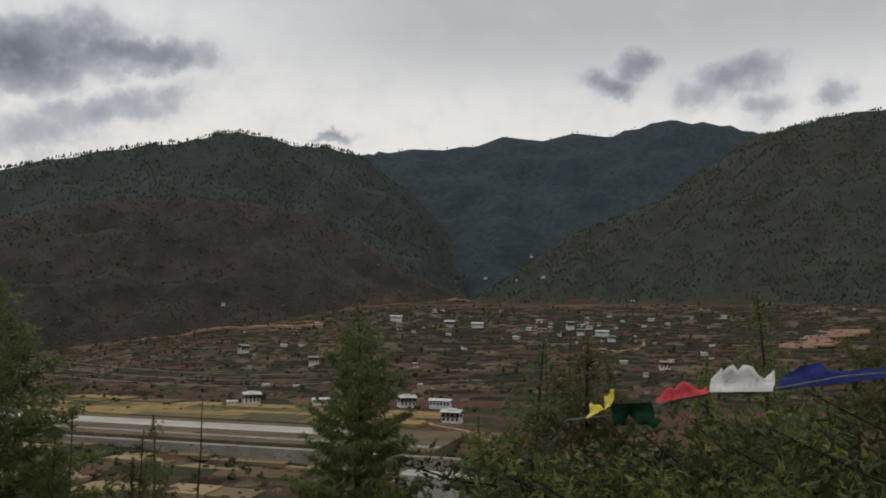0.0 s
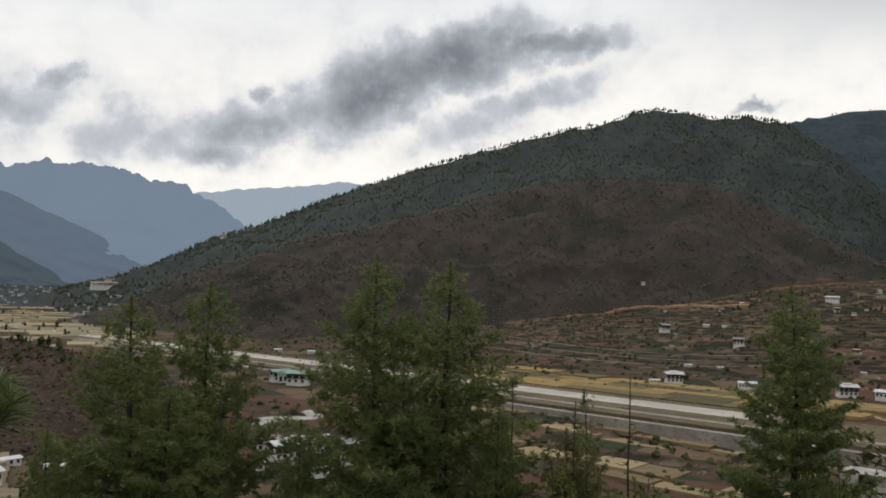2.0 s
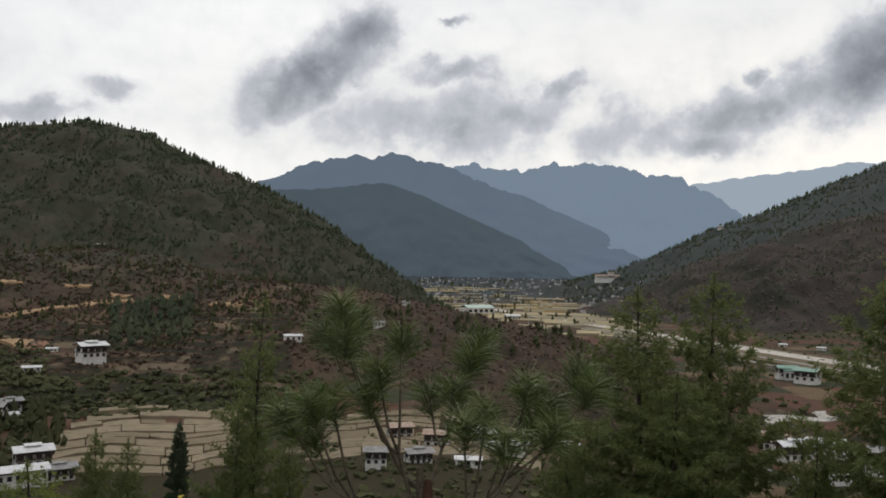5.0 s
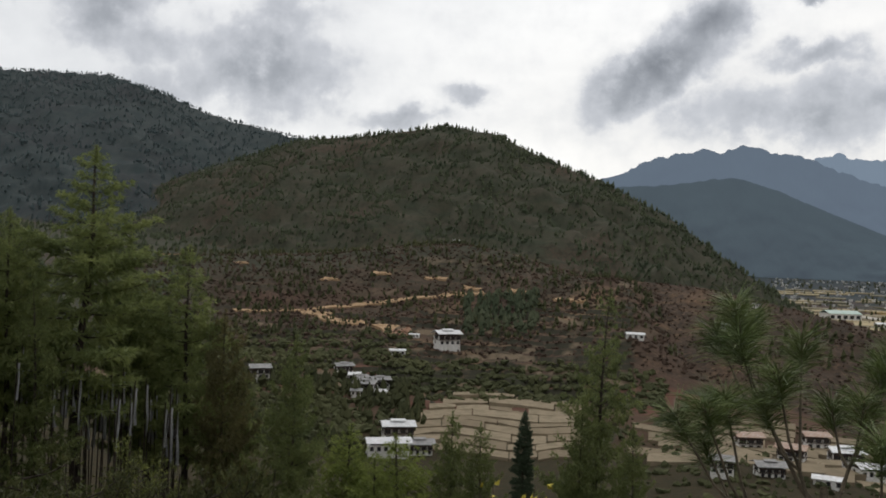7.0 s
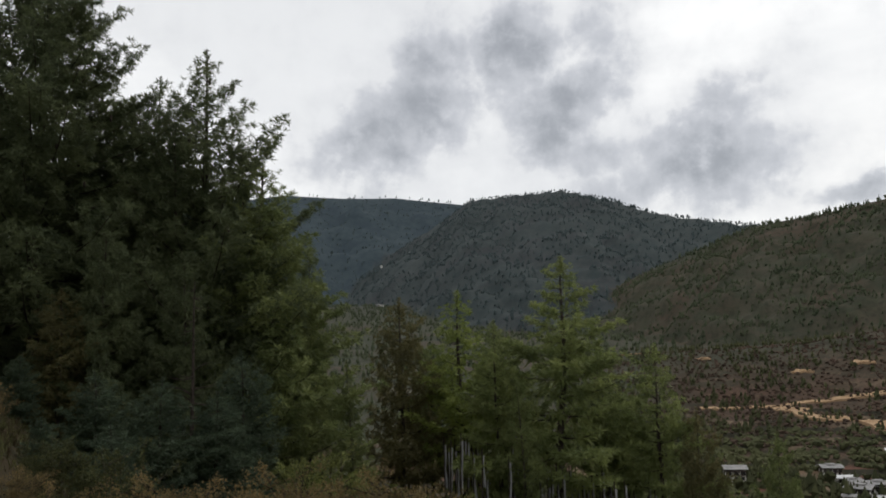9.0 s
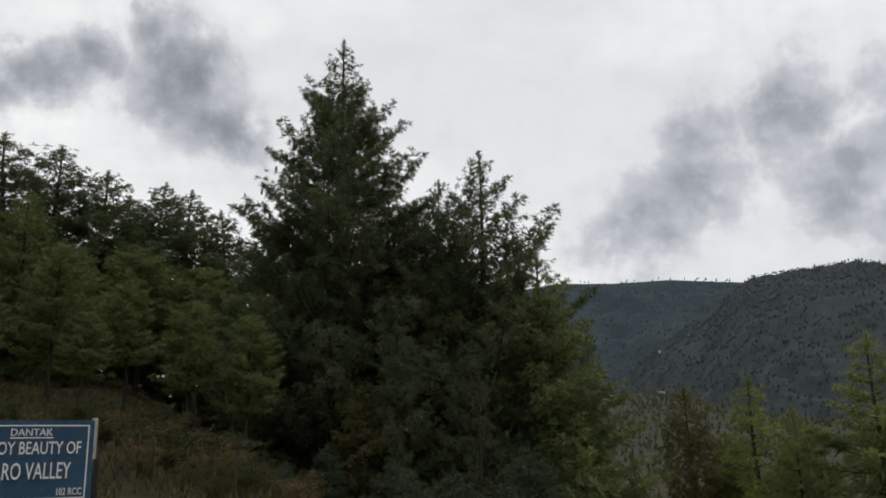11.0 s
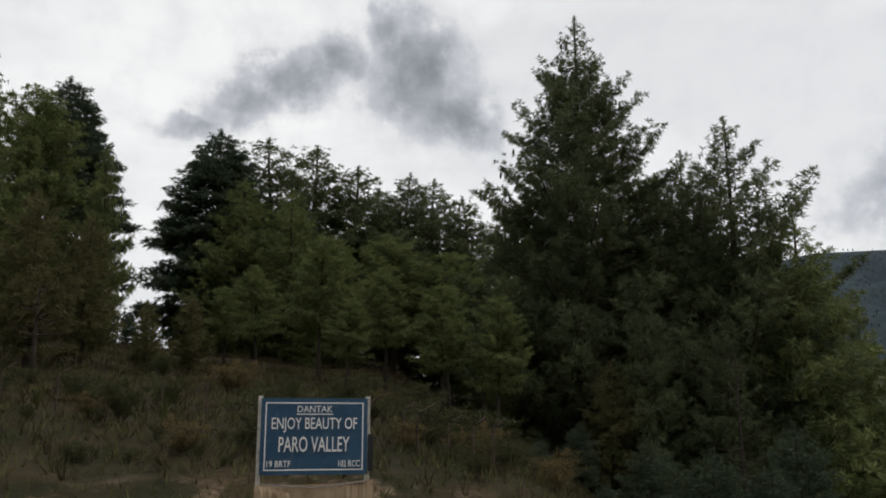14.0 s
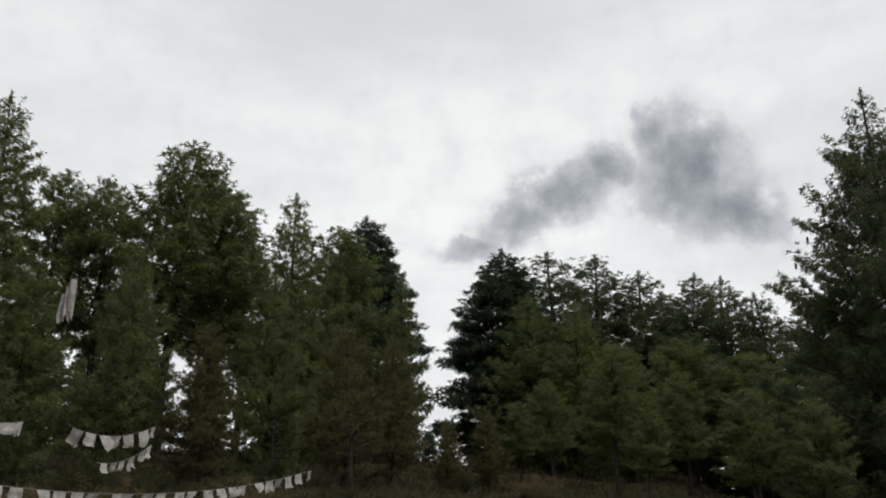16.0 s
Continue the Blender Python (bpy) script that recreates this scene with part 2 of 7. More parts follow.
def fbm(x, y, scale, octaves=4, seed=0.0):
    """Cheap smooth noise from turned sine waves, about -1 to 1."""
    out, amp, tot = np.zeros_like(x), 1.0, 0.0
    for o in range(octaves):
        k = 2 * math.pi / scale * 1.93 ** o
        s = 0.0
        for j in range(4):
            a = 0.9 + 2.4 * j + 1.7 * o + seed
            s = s + np.sin(k * (x * math.cos(a) + y * math.sin(a)) * (1 + 0.13 * j) + 3.1 * j * o + seed * 5 + 1.5 * np.sin(k * 0.6 * (x * math.sin(a + 1) - y * math.cos(a + 1))))
        out += amp * s / 2.4
        tot += amp
        amp *= 0.55
    return out / tot


def lie(x, y):
    """On the plan as drawn: height of the ground and the number of the landform (0: the valley and near slopes, then the hills in order)."""
    x, y = np.atleast_1d(np.asarray(x, float)), np.atleast_1d(np.asarray(y, float))
    r = np.hypot(x, y)
    az = np.degrees(np.arctan2(-x, y))
    az = np.where(az < -60, az + 360, az)
    azs = np.clip(az, -60, 300)
    i = np.clip(np.searchsorted(SECT_AZ, azs, "right") - 1, 0, len(SECT_AZ) - 2)
    w = (azs - SECT_AZ[i]) / (SECT_AZ[i + 1] - SECT_AZ[i])
    w = w * w * (3 - 2 * w)
    prof = np.array([np.interp(r, *SECTIONS[a]) for a in SECT_AZ])
    j = np.arange(len(r))
    z = prof[i, j] * (1 - w) + prof[i + 1, j] * w
    z = z + fbm(x, y, 90, 3) * np.clip((r - 60) / 300, 0, 1.4) * 0.9 * np.clip(np.abs(z + 58) / 6, 0.1, 1) + fbm(x, y, 9, 3, 2.0) * np.clip(r / 60, 0.02, 1) * 0.25
    # farmed terraces: level treads with steep risers
    farm = np.clip((r - 300) / 60, 0, 1) * np.clip((1230 - r) / 60, 0, 1) * np.where(az < 45, 1, np.where((az > 68) & (az < 97), np.clip((520 - r) / 40, 0, 1), 0)) * (np.abs(z + 58) > 2.5)
    step = 2.6
    q = (z + fbm(x, y, 140, 2, 4.0) * 2.0) / step
    fr = q - np.floor(q)
    z = z + farm * step * (np.clip((fr - 0.87) / 0.13, 0, 1) - fr) * 0.9
    form = np.zeros(len(r), int)
    for n, (power, back, rough, c, f) in enumerate(HILLS.values()):
        ok = (az >= c[0, 0]) & (az <= c[-1, 0]) & (r > 200)
        a, rr = az[ok], r[ok]
        el, rc, rf = np.interp(a, c[:, 0], c[:, 1]), np.interp(a, c[:, 0], c[:, 2]), np.interp(a, f[:, 0], f[:, 1])
        zc = EYE + rc * np.tan(np.radians(el))
        z0 = z[ok]
        s = (rr - rf) / (rc - rf)
        zb = np.minimum(z0 - 0.5, np.interp(rf, [0, 300, 6000], [-40, -58, 40]))
        hz = np.where(s < 1, zb + (zc - zb) * np.clip(s, 0, 1) ** power, zc - (rr - rc) * back)
        big = rc / 9
        gully = fbm(x[ok], y[ok], big, 4, n * 1.3)
        hz = hz + rough * gully * rc * 0.011 * np.clip(s * 4, 0, 1) * np.clip((1 - s) * 5, 0.0, 1)
        hz = np.where(s < 1, np.minimum(hz, EYE + rr * np.tan(np.radians(el - 0.06 * (1 - np.clip(s, 0, 1))))), hz)
        take = (s > 0) & (hz > z0)
        z[ok] = np.where(take, hz, z0)
        ff = form[ok]
        ff[take] = n + 1
        form[ok] = ff
    return z, form


# the plan is drawn short: past 120 m its distances stretch to their true length, heights with them
PLAN_R = np.array([0, 120, 1900, 4000.0])
TRUE_R = np.array([0, 120, 2612, 4960.0])


def stretched(x, y, z):
    """From the plan as drawn to the true place."""
    x, y, z = (np.asarray(v, float) for v in (x, y, z))
    r = np.maximum(np.hypot(x, y), 1e-6)
    k = np.interp(r, PLAN_R, TRUE_R) / r
    return x * k, y * k, np.where(k > 1, EYE + (z - EYE) * k, z)


def land(x, y):
    """Height of the ground at a true place, and its landform."""
    x, y = np.atleast_1d(np.asarray(x, float)), np.atleast_1d(np.asarray(y, float))
    r = np.maximum(np.hypot(x, y), 1e-6)
    k = np.interp(r, TRUE_R, PLAN_R) / r
    z, form = lie(x * k, y * k)
    return np.where(k < 1, EYE + (z - EYE) / k, z), form


def ground_at(x, y):
    return float(land(x, y)[0][0])


def spot(az, d):
    """A place on the ground, az degrees round and d metres off."""
    p = heading(az, 0, d)
    return Vector((p.x, p.y, ground_at(p.x, p.y)))


def seen_spot(az, el):
    """Where the look from the eye in that direction first meets the ground past 150 m."""
    d = np.concatenate([np.arange(150, 1300, 1.5), np.arange(1300, 4950, 8.0)])
    a = radians(az)
    x, y = -np.sin(a) * d, np.cos(a) * d
    z = land(x, y)[0]
    hit = np.nonzero(z > EYE + d * math.tan(radians(el)))[0]
    i = hit[0] if len(hit) else -1
    return Vector((x[i], y[i], z[i])), d[i]


# ---- materials ----
def material(name, build, rough=0.85, spec=0.2, metal=0.0, bump=None, thin=0.0):
    m = bpy.data.materials.new(name)
    m.use_nodes = True
    m.node_tree.nodes.clear()
    t = Tree(m.node_tree)
    b = t.node("ShaderNodeBsdfPrincipled", ins={"Roughness": rough, "Specular IOR Level": spec, "Metallic": metal})
    color = build(t)
    t.plug(b, "Base Color", color if isinstance(color, bpy.types.NodeSocket) else (*color, 1.0))
    if bump:
        scale, strength, dist = bump
        n = t.node("ShaderNodeBump", ins={"Strength": strength, "Distance": dist, "Height": t.noise(t.node("ShaderNodeTexCoord").outputs["Object"], scale, 6.0, 0.65)})
        t.plug(b, "Normal", n.outputs[0])
    out = b.outputs[0]
    if thin:
        # leaves and needles let light through
        lit = t.node("ShaderNodeBsdfTranslucent")
        t.plug(lit, "Color", color if isinstance(color, bpy.types.NodeSocket) else (*color, 1.0))
        out = t.node("ShaderNodeMixShader", ins={0: thin, 1: out, 2: lit.outputs[0]}).outputs[0]
    t.node("ShaderNodeOutputMaterial", ins={0: out})
    return m


def mottled(c1, c2, scale, c3=None, scale3=None):
    """Two colours in patches of one scale and a third in finer spots."""
    def build(t):
        co = t.node("ShaderNodeTexCoord").outputs["Object"]
        c = t.mix(t.remap(t.noise(co, scale, 5.0, 0.6), 0.35, 0.65), c1, c2)
        if c3:
            c = t.mix(t.remap(t.noise(co, scale3, 4.0, 0.65), 0.5, 0.68), c, c3)
        return c
    return build


def by_piece(c1, c2, scale, island=True, grain=0.35):
    """Colour that varies from piece to piece and in fine noise."""
    def build(t):
        rnd = t.node("ShaderNodeNewGeometry").outputs["Random Per Island"] if island else t.node("ShaderNodeObjectInfo").outputs["Random"]
        co = t.node("ShaderNodeTexCoord").outputs["Object"]
        f = t.math("ADD", t.math("MULTIPLY", rnd, grain), t.remap(t.noise(co, scale, 3.0), 0.3, 0.7, 0.0, 1.0 - grain), True)
        return t.mix(f, c1, c2)
    return build


def ground_look(t):
    co = t.node("ShaderNodeTexCoord").outputs["Object"]
    def mask(name):
        return t.node("ShaderNodeAttribute", attribute_name=name).outputs["Fac"]
    big, mid, fine = t.noise(co, 0.006, 5.0, 0.6), t.noise(co, 0.035, 6.0, 0.65), t.noise(co, 0.3, 6.0, 0.7)
    stretch = t.node("ShaderNodeMapping", ins={"Vector": co, "Scale": (0.021, 0.034, 0.2)}).outputs[0]
    cell = t.node("ShaderNodeTexVoronoi", ins={"Vector": t.vec("ADD", stretch, t.vec("MULTIPLY", t.noise(co, 0.02, 3.0, 0.5, color=True), (0.7, 0.7, 0.0))), "Scale": 1.0, "Randomness": 0.9}).outputs["Color"]
    plot = t.node("ShaderNodeSeparateColor", ins={0: cell})
    farm = t.mix(t.remap(mid, 0.35, 0.65), (0.068, 0.042, 0.029), (0.10, 0.060, 0.041))
    farm = t.mix(t.remap(plot.outputs[0], 0.5, 0.8, 0.0, 0.8), farm, (0.12, 0.058, 0.041))
    farm = t.mix(t.remap(plot.outputs[1], 0.78, 0.86), farm, (0.15, 0.105, 0.065))
    farm = t.mix(t.remap(plot.outputs[2], 0.65, 0.75), farm, (0.042, 0.046, 0.026))
    farm = t.mix(t.remap(fine, 0.5, 0.7, 0.0, 0.7), farm, (0.045, 0.045, 0.026))
    scrub = t.mix(t.remap(mid, 0.35, 0.65), (0.048, 0.040, 0.036), (0.074, 0.058, 0.051))
    scrub = t.mix(t.remap(fine, 0.5, 0.66), scrub, (0.030, 0.031, 0.024))
    scrub = t.mix(t.remap(t.noise(co, 0.009, 6.0, 0.62), 0.48, 0.62, 0.0, 0.8), scrub, (0.032, 0.035, 0.026))
    wood = t.mix(t.remap(mid, 0.35, 0.65), (0.042, 0.049, 0.032), (0.064, 0.062, 0.045))
    wood = t.mix(t.math("MULTIPLY", t.remap(big, 0.48, 0.6), t.remap(fine, 0.4, 0.6)), wood, (0.080, 0.057, 0.043))
    wood = t.mix(t.remap(t.noise(co, 0.12, 3.0, 0.7), 0.5, 0.62, 0.0, 0.7), wood, (0.028, 0.033, 0.022))
    # haze of distance put into the ground colour as blue-grey
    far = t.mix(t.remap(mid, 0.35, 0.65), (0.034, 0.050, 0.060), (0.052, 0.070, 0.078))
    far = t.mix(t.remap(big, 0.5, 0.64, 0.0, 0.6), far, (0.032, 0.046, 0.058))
    turf = t.mix(t.remap(t.noise(co, 0.5, 6.0, 0.65), 0.35, 0.65), (0.026, 0.026, 0.013), (0.048, 0.035, 0.019))
    turf = t.mix(t.remap(t.noise(co, 6.0, 5.0, 0.7), 0.5, 0.7, 0.0, 0.8), turf, (0.05, 0.041, 0.022))
    stony = t.mix(t.remap(mid, 0.35, 0.65), (0.044, 0.032, 0.023), (0.078, 0.052, 0.037))
    stony = t.mix(t.remap(t.noise(co, 0.42, 7.0, 0.78), 0.49, 0.57), stony, (0.024, 0.021, 0.015))
    stony = t.mix(t.remap(t.noise(co, 0.3, 7.0, 0.78), 0.55, 0.62), stony, (0.15, 0.10, 0.068))
    scrub = t.mix(mask("warm"), scrub, stony)
    scar = t.math("MULTIPLY", mask("scar"), t.remap(t.noise(co, 0.016, 6.0, 0.7), 0.5, 0.62))
    scrub = t.mix(scar, scrub, t.mix(t.remap(fine, 0.35, 0.6), (0.10, 0.06, 0.04), (0.24, 0.155, 0.09)))
    c = t.mix(mask("scrub"), farm, scrub)
    c = t.mix(mask("wood"), c, wood)
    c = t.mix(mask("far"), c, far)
    c = t.mix(mask("near"), c, turf)
    # bare earth on what is steep and farmed
    nz = t.node("ShaderNodeSeparateXYZ", ins={0: t.node("ShaderNodeNewGeometry").outputs["True Normal"]}).outputs[2]
    riser = t.math("MULTIPLY", t.remap(nz, 0.975, 0.9), mask("farmed"))
    bare = t.math("MULTIPLY", mask("bank"), t.remap(t.noise(co, 0.9, 5.0, 0.65), 0.48, 0.58))
    c = t.mix(bare, c, t.mix(t.remap(t.noise(co, 5.0, 5.0, 0.7), 0.4, 0.65), (0.10, 0.066, 0.04), (0.24, 0.18, 0.12)))
    return t.mix(riser, c, t.mix(t.remap(t.noise(co, 0.03, 4.0), 0.52, 0.64), (0.03, 0.029, 0.019), (0.15, 0.115, 0.078)))


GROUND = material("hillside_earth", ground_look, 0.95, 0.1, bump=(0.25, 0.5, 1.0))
NEEDLES = material("pine_needles", by_piece((0.121, 0.156, 0.0543), (0.314, 0.349, 0.127), 0.7), 0.6, 0.3, thin=0.45)
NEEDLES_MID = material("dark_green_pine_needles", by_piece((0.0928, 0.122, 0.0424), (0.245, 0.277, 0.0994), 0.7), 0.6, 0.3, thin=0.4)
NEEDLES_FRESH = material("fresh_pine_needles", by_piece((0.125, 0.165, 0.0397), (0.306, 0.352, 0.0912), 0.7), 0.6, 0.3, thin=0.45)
# needles of the backlit wood, its shade put into the colour
NEEDLES_SHADED = material("shaded_pine_needles", by_piece((0.0615, 0.0815, 0.0414), (0.163, 0.188, 0.0869), 0.7), 0.65, 0.25, thin=0.4)
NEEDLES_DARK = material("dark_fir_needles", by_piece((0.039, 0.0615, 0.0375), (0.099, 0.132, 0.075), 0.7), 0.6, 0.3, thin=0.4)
NEEDLES_RUST = material("rusty_pine_needles", by_piece((0.095, 0.092, 0.04), (0.185, 0.166, 0.068), 0.7), 0.65, 0.25, thin=0.4)
BARK = material("pine_bark", mottled((0.035, 0.028, 0.022), (0.075, 0.06, 0.05), 4.0, (0.02, 0.017, 0.014), 20.0), 0.95, 0.1, bump=(14.0, 0.8, 0.03))
WOODS = material("far_conifers", by_piece((0.048, 0.064, 0.038), (0.105, 0.118, 0.07), 0.02), 0.9, 0.1)
BUSHES = material("dark_bush_leaves", by_piece((0.044, 0.05, 0.025), (0.092, 0.095, 0.045), 0.02), 0.95, 0.1)
DARK_SCRUB = material("dark_red_scrub", by_piece((0.05, 0.037, 0.028), (0.10, 0.068, 0.05), 0.02), 0.95, 0.1)
SCRUB = material("far_scrub", by_piece((0.105, 0.088, 0.078), (0.17, 0.142, 0.122), 0.02), 0.95, 0.1)
# conifers of the distant ridges, blue haze mixed into their colour
HAZED_WOODS = material("hazed_conifers", by_piece((0.058, 0.08, 0.084), (0.095, 0.118, 0.118), 0.02), 0.95, 0.1)
LEAF = material("shrub_leaves", by_piece((0.038, 0.056, 0.016), (0.27, 0.285, 0.078), 2.5, grain=0.75), 0.55, 0.35, thin=0.4)
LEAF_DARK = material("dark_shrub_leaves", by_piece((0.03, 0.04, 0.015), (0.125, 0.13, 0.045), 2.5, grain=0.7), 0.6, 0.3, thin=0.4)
LEAF_RUST = material("autumn_shrub_leaves", by_piece((0.115, 0.0945, 0.0378), (0.284, 0.203, 0.0878), 1.0), 0.6, 0.3, thin=0.4)


# far ranges: blue haze put into the base colour and added as glow
def haze_look(hue, glow):
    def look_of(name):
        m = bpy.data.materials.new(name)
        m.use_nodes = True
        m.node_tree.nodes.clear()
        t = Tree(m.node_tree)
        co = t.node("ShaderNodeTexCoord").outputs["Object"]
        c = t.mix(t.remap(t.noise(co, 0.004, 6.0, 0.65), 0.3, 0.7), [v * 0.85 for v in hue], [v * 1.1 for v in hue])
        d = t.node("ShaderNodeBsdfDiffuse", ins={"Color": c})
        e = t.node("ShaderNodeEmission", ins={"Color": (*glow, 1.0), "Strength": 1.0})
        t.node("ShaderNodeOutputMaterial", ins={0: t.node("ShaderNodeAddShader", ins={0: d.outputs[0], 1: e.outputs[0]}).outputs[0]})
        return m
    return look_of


# ---- mesh helpers ----
def mesh_from(name, verts, faces, mats, smooth=False, index=None):
    """A mesh from arrays: verts n x 3, faces n x 3 or n x 4."""
    verts, faces = np.asarray(verts, np.float32), np.asarray(faces, np.int32)
    me = bpy.data.meshes.new(name)
    n, k = faces.shape
    me.vertices.add(len(verts))
    me.vertices.foreach_set("co", verts.ravel())
    me.loops.add(n * k)
    me.loops.foreach_set("vertex_index", faces.ravel())
    me.polygons.add(n)
    me.polygons.foreach_set("loop_start", np.arange(n, dtype=np.int32) * k)
    me.polygons.foreach_set("loop_total", np.full(n, k, np.int32))
    for m in mats:
        me.materials.append(m)
    if index is not None:
        me.polygons.foreach_set("material_index", np.asarray(index, np.int32))
    me.polygons.foreach_set("use_smooth", np.full(n, smooth))
    me.update(calc_edges=True)
    me.validate()
    return me


def child(name, me, parent, label=""):
    ob = new(name, me)
    ob.parent = parent
    return tagged(ob, label)


def part(name, bm, mat, parent, label=""):
    """One bmesh as one mesh object under a thing or a part."""
    me = bpy.data.meshes.new(name)
    bm.to_mesh(me)
    bm.free()
    me.materials.append(mat)
    return child(name, me, parent, label)


# ---- ground: one sheet from underfoot to the far hills ----
def build_ground():
    az = np.concatenate([np.arange(-33, 196, 0.34), np.arange(196, 327, 4.0)])
    near = 1.5 * 1.05 ** np.arange(0, 112)
    near = near[near < 340]
    rr = np.concatenate([[0.005, 0.4, 0.9], near, np.arange(340, 1260, 3.6), 1260 * 1.018 ** np.arange(0, 78)])
    rr = rr[rr < 4000]
    A, Rr = np.meshgrid(np.radians(az), rr)
    x, y = -np.sin(A) * Rr, np.cos(A) * Rr
    z, form = lie(x.ravel(), y.ravel())
    n, m = x.shape
    verts = np.stack(stretched(x.ravel(), y.ravel(), z), 1)
    i, j = np.meshgrid(np.arange(n - 1), np.arange(m), indexing="ij")
    j2 = (j + 1) % m
    quads = np.stack([i * m + j, (i + 1) * m + j, (i + 1) * m + j2, i * m + j2], -1).reshape(-1, 4)[:, ::-1]
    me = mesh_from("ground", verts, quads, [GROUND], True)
    ra, aa = Rr.ravel(), np.degrees(A.ravel())
    names = list(HILLS)
    def is_form(*which):
        return np.isin(form, [names.index(w) + 1 for w in which]).astype(np.float32)
    masks = {
        "scrub": np.maximum(is_form("brown_spur", "near_spur"), ((aa > 58) & (aa < 98) & (ra > 380)) * 0.75 * (form == 0)),
        "warm": np.maximum(is_form("near_spur"), (form == 0) * (aa > 58) * (aa < 100) * (ra > 380)),
        "scar": np.clip(1 - np.abs(aa - 74) / 16, 0, 1) * ((ra > 380) & (ra < 680)),
        "bank": ((aa > 143) & (aa < 174)) * np.clip(1 - np.abs(ra - 15.6) / 1.3, 0, 1),
        "farmed": (form == 0) * (ra > 300) * (ra < 1250) * ((aa < 46) | ((aa > 68) & (aa < 97))),
        "wood": np.maximum((form == 0) * (aa > 60) * np.clip((ra - 540) / 90, 0, 0.85), np.maximum(is_form("round_hill", "south_ridge", "north_hill", "west_ridge") * 0.9, (form == 0) * np.clip((aa - 94) / 5, 0, 1) * np.clip((ra - 330) / 60, 0, 1))),
        # how much painted haze: full on the farthest ranges, part on nearer ones
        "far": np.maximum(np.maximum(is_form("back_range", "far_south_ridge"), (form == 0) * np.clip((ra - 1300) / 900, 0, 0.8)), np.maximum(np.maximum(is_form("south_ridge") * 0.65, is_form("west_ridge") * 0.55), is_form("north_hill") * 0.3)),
        "near": np.clip((330 - ra) / 60, 0, 1) * (form == 0),
    }
    for name, v in masks.items():
        me.attributes.new(name, "FLOAT", "POINT").data.foreach_set("value", v.astype(np.float32))
    ob = new("ground", me)
    return tagged(ob, "brown and green hillsides round a terraced valley", "ground", kind="structure")


build_ground()


def build_backdrop(name, label, dist, crest, hue, glow, rugged=0.1):
    """A far range, too far off to shift: a ridge with spurs running down from its crest."""
    c = np.array(crest, float).reshape(-1, 2)
    c = c[c[:, 0].argsort()]
    az = np.arange(c[0, 0], c[-1, 0], 0.1)
    el = np.interp(az, c[:, 0], c[:, 1])
    jag = fbm(az * 100, az * 37, 170, 5, dist) * rugged * np.clip((el - 3) / 3, 0.1, 1)
    s = np.linspace(0, 1, 30)
    A, S = np.meshgrid(np.radians(az), s)
    top = EYE + dist * np.tan(np.radians(el + jag))
    z = -60 + (top[None] + 60) * S ** 0.9
    r = dist - 160 * (1 - S) + fbm(A * 5000, S * 900, 420, 4, dist) * 55 * (1 - S)
    verts = np.stack([(-np.sin(A) * r).ravel(), (np.cos(A) * r).ravel(), z.ravel()], 1)
    n, m = A.shape
    i, j = np.meshgrid(np.arange(n - 1), np.arange(m - 1), indexing="ij")
    quads = np.stack([i * m + j, i * m + j + 1, (i + 1) * m + j + 1, (i + 1) * m + j], -1).reshape(-1, 4)
    ob = new(name, mesh_from(name, verts, quads, [haze_look(hue, glow)(name)], True))
    tagged(ob, label, "mountains", kind="structure")


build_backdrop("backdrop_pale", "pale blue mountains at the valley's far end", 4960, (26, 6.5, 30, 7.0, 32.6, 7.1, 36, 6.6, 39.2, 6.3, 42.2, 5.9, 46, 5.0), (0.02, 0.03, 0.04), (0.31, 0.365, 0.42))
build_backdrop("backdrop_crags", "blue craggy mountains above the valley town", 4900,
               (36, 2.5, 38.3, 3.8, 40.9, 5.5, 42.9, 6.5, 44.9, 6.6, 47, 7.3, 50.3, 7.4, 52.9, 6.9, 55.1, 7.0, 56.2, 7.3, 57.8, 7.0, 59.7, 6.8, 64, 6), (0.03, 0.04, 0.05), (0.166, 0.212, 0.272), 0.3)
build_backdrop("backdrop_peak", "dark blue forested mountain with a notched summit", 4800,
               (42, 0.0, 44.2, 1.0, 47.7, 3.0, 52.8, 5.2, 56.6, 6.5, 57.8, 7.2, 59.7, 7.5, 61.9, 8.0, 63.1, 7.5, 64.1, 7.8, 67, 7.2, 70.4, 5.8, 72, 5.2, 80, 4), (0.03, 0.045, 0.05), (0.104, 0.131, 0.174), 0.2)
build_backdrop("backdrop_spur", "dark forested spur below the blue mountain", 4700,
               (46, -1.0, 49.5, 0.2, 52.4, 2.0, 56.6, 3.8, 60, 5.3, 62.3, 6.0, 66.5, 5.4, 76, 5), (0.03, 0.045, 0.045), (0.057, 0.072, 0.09))

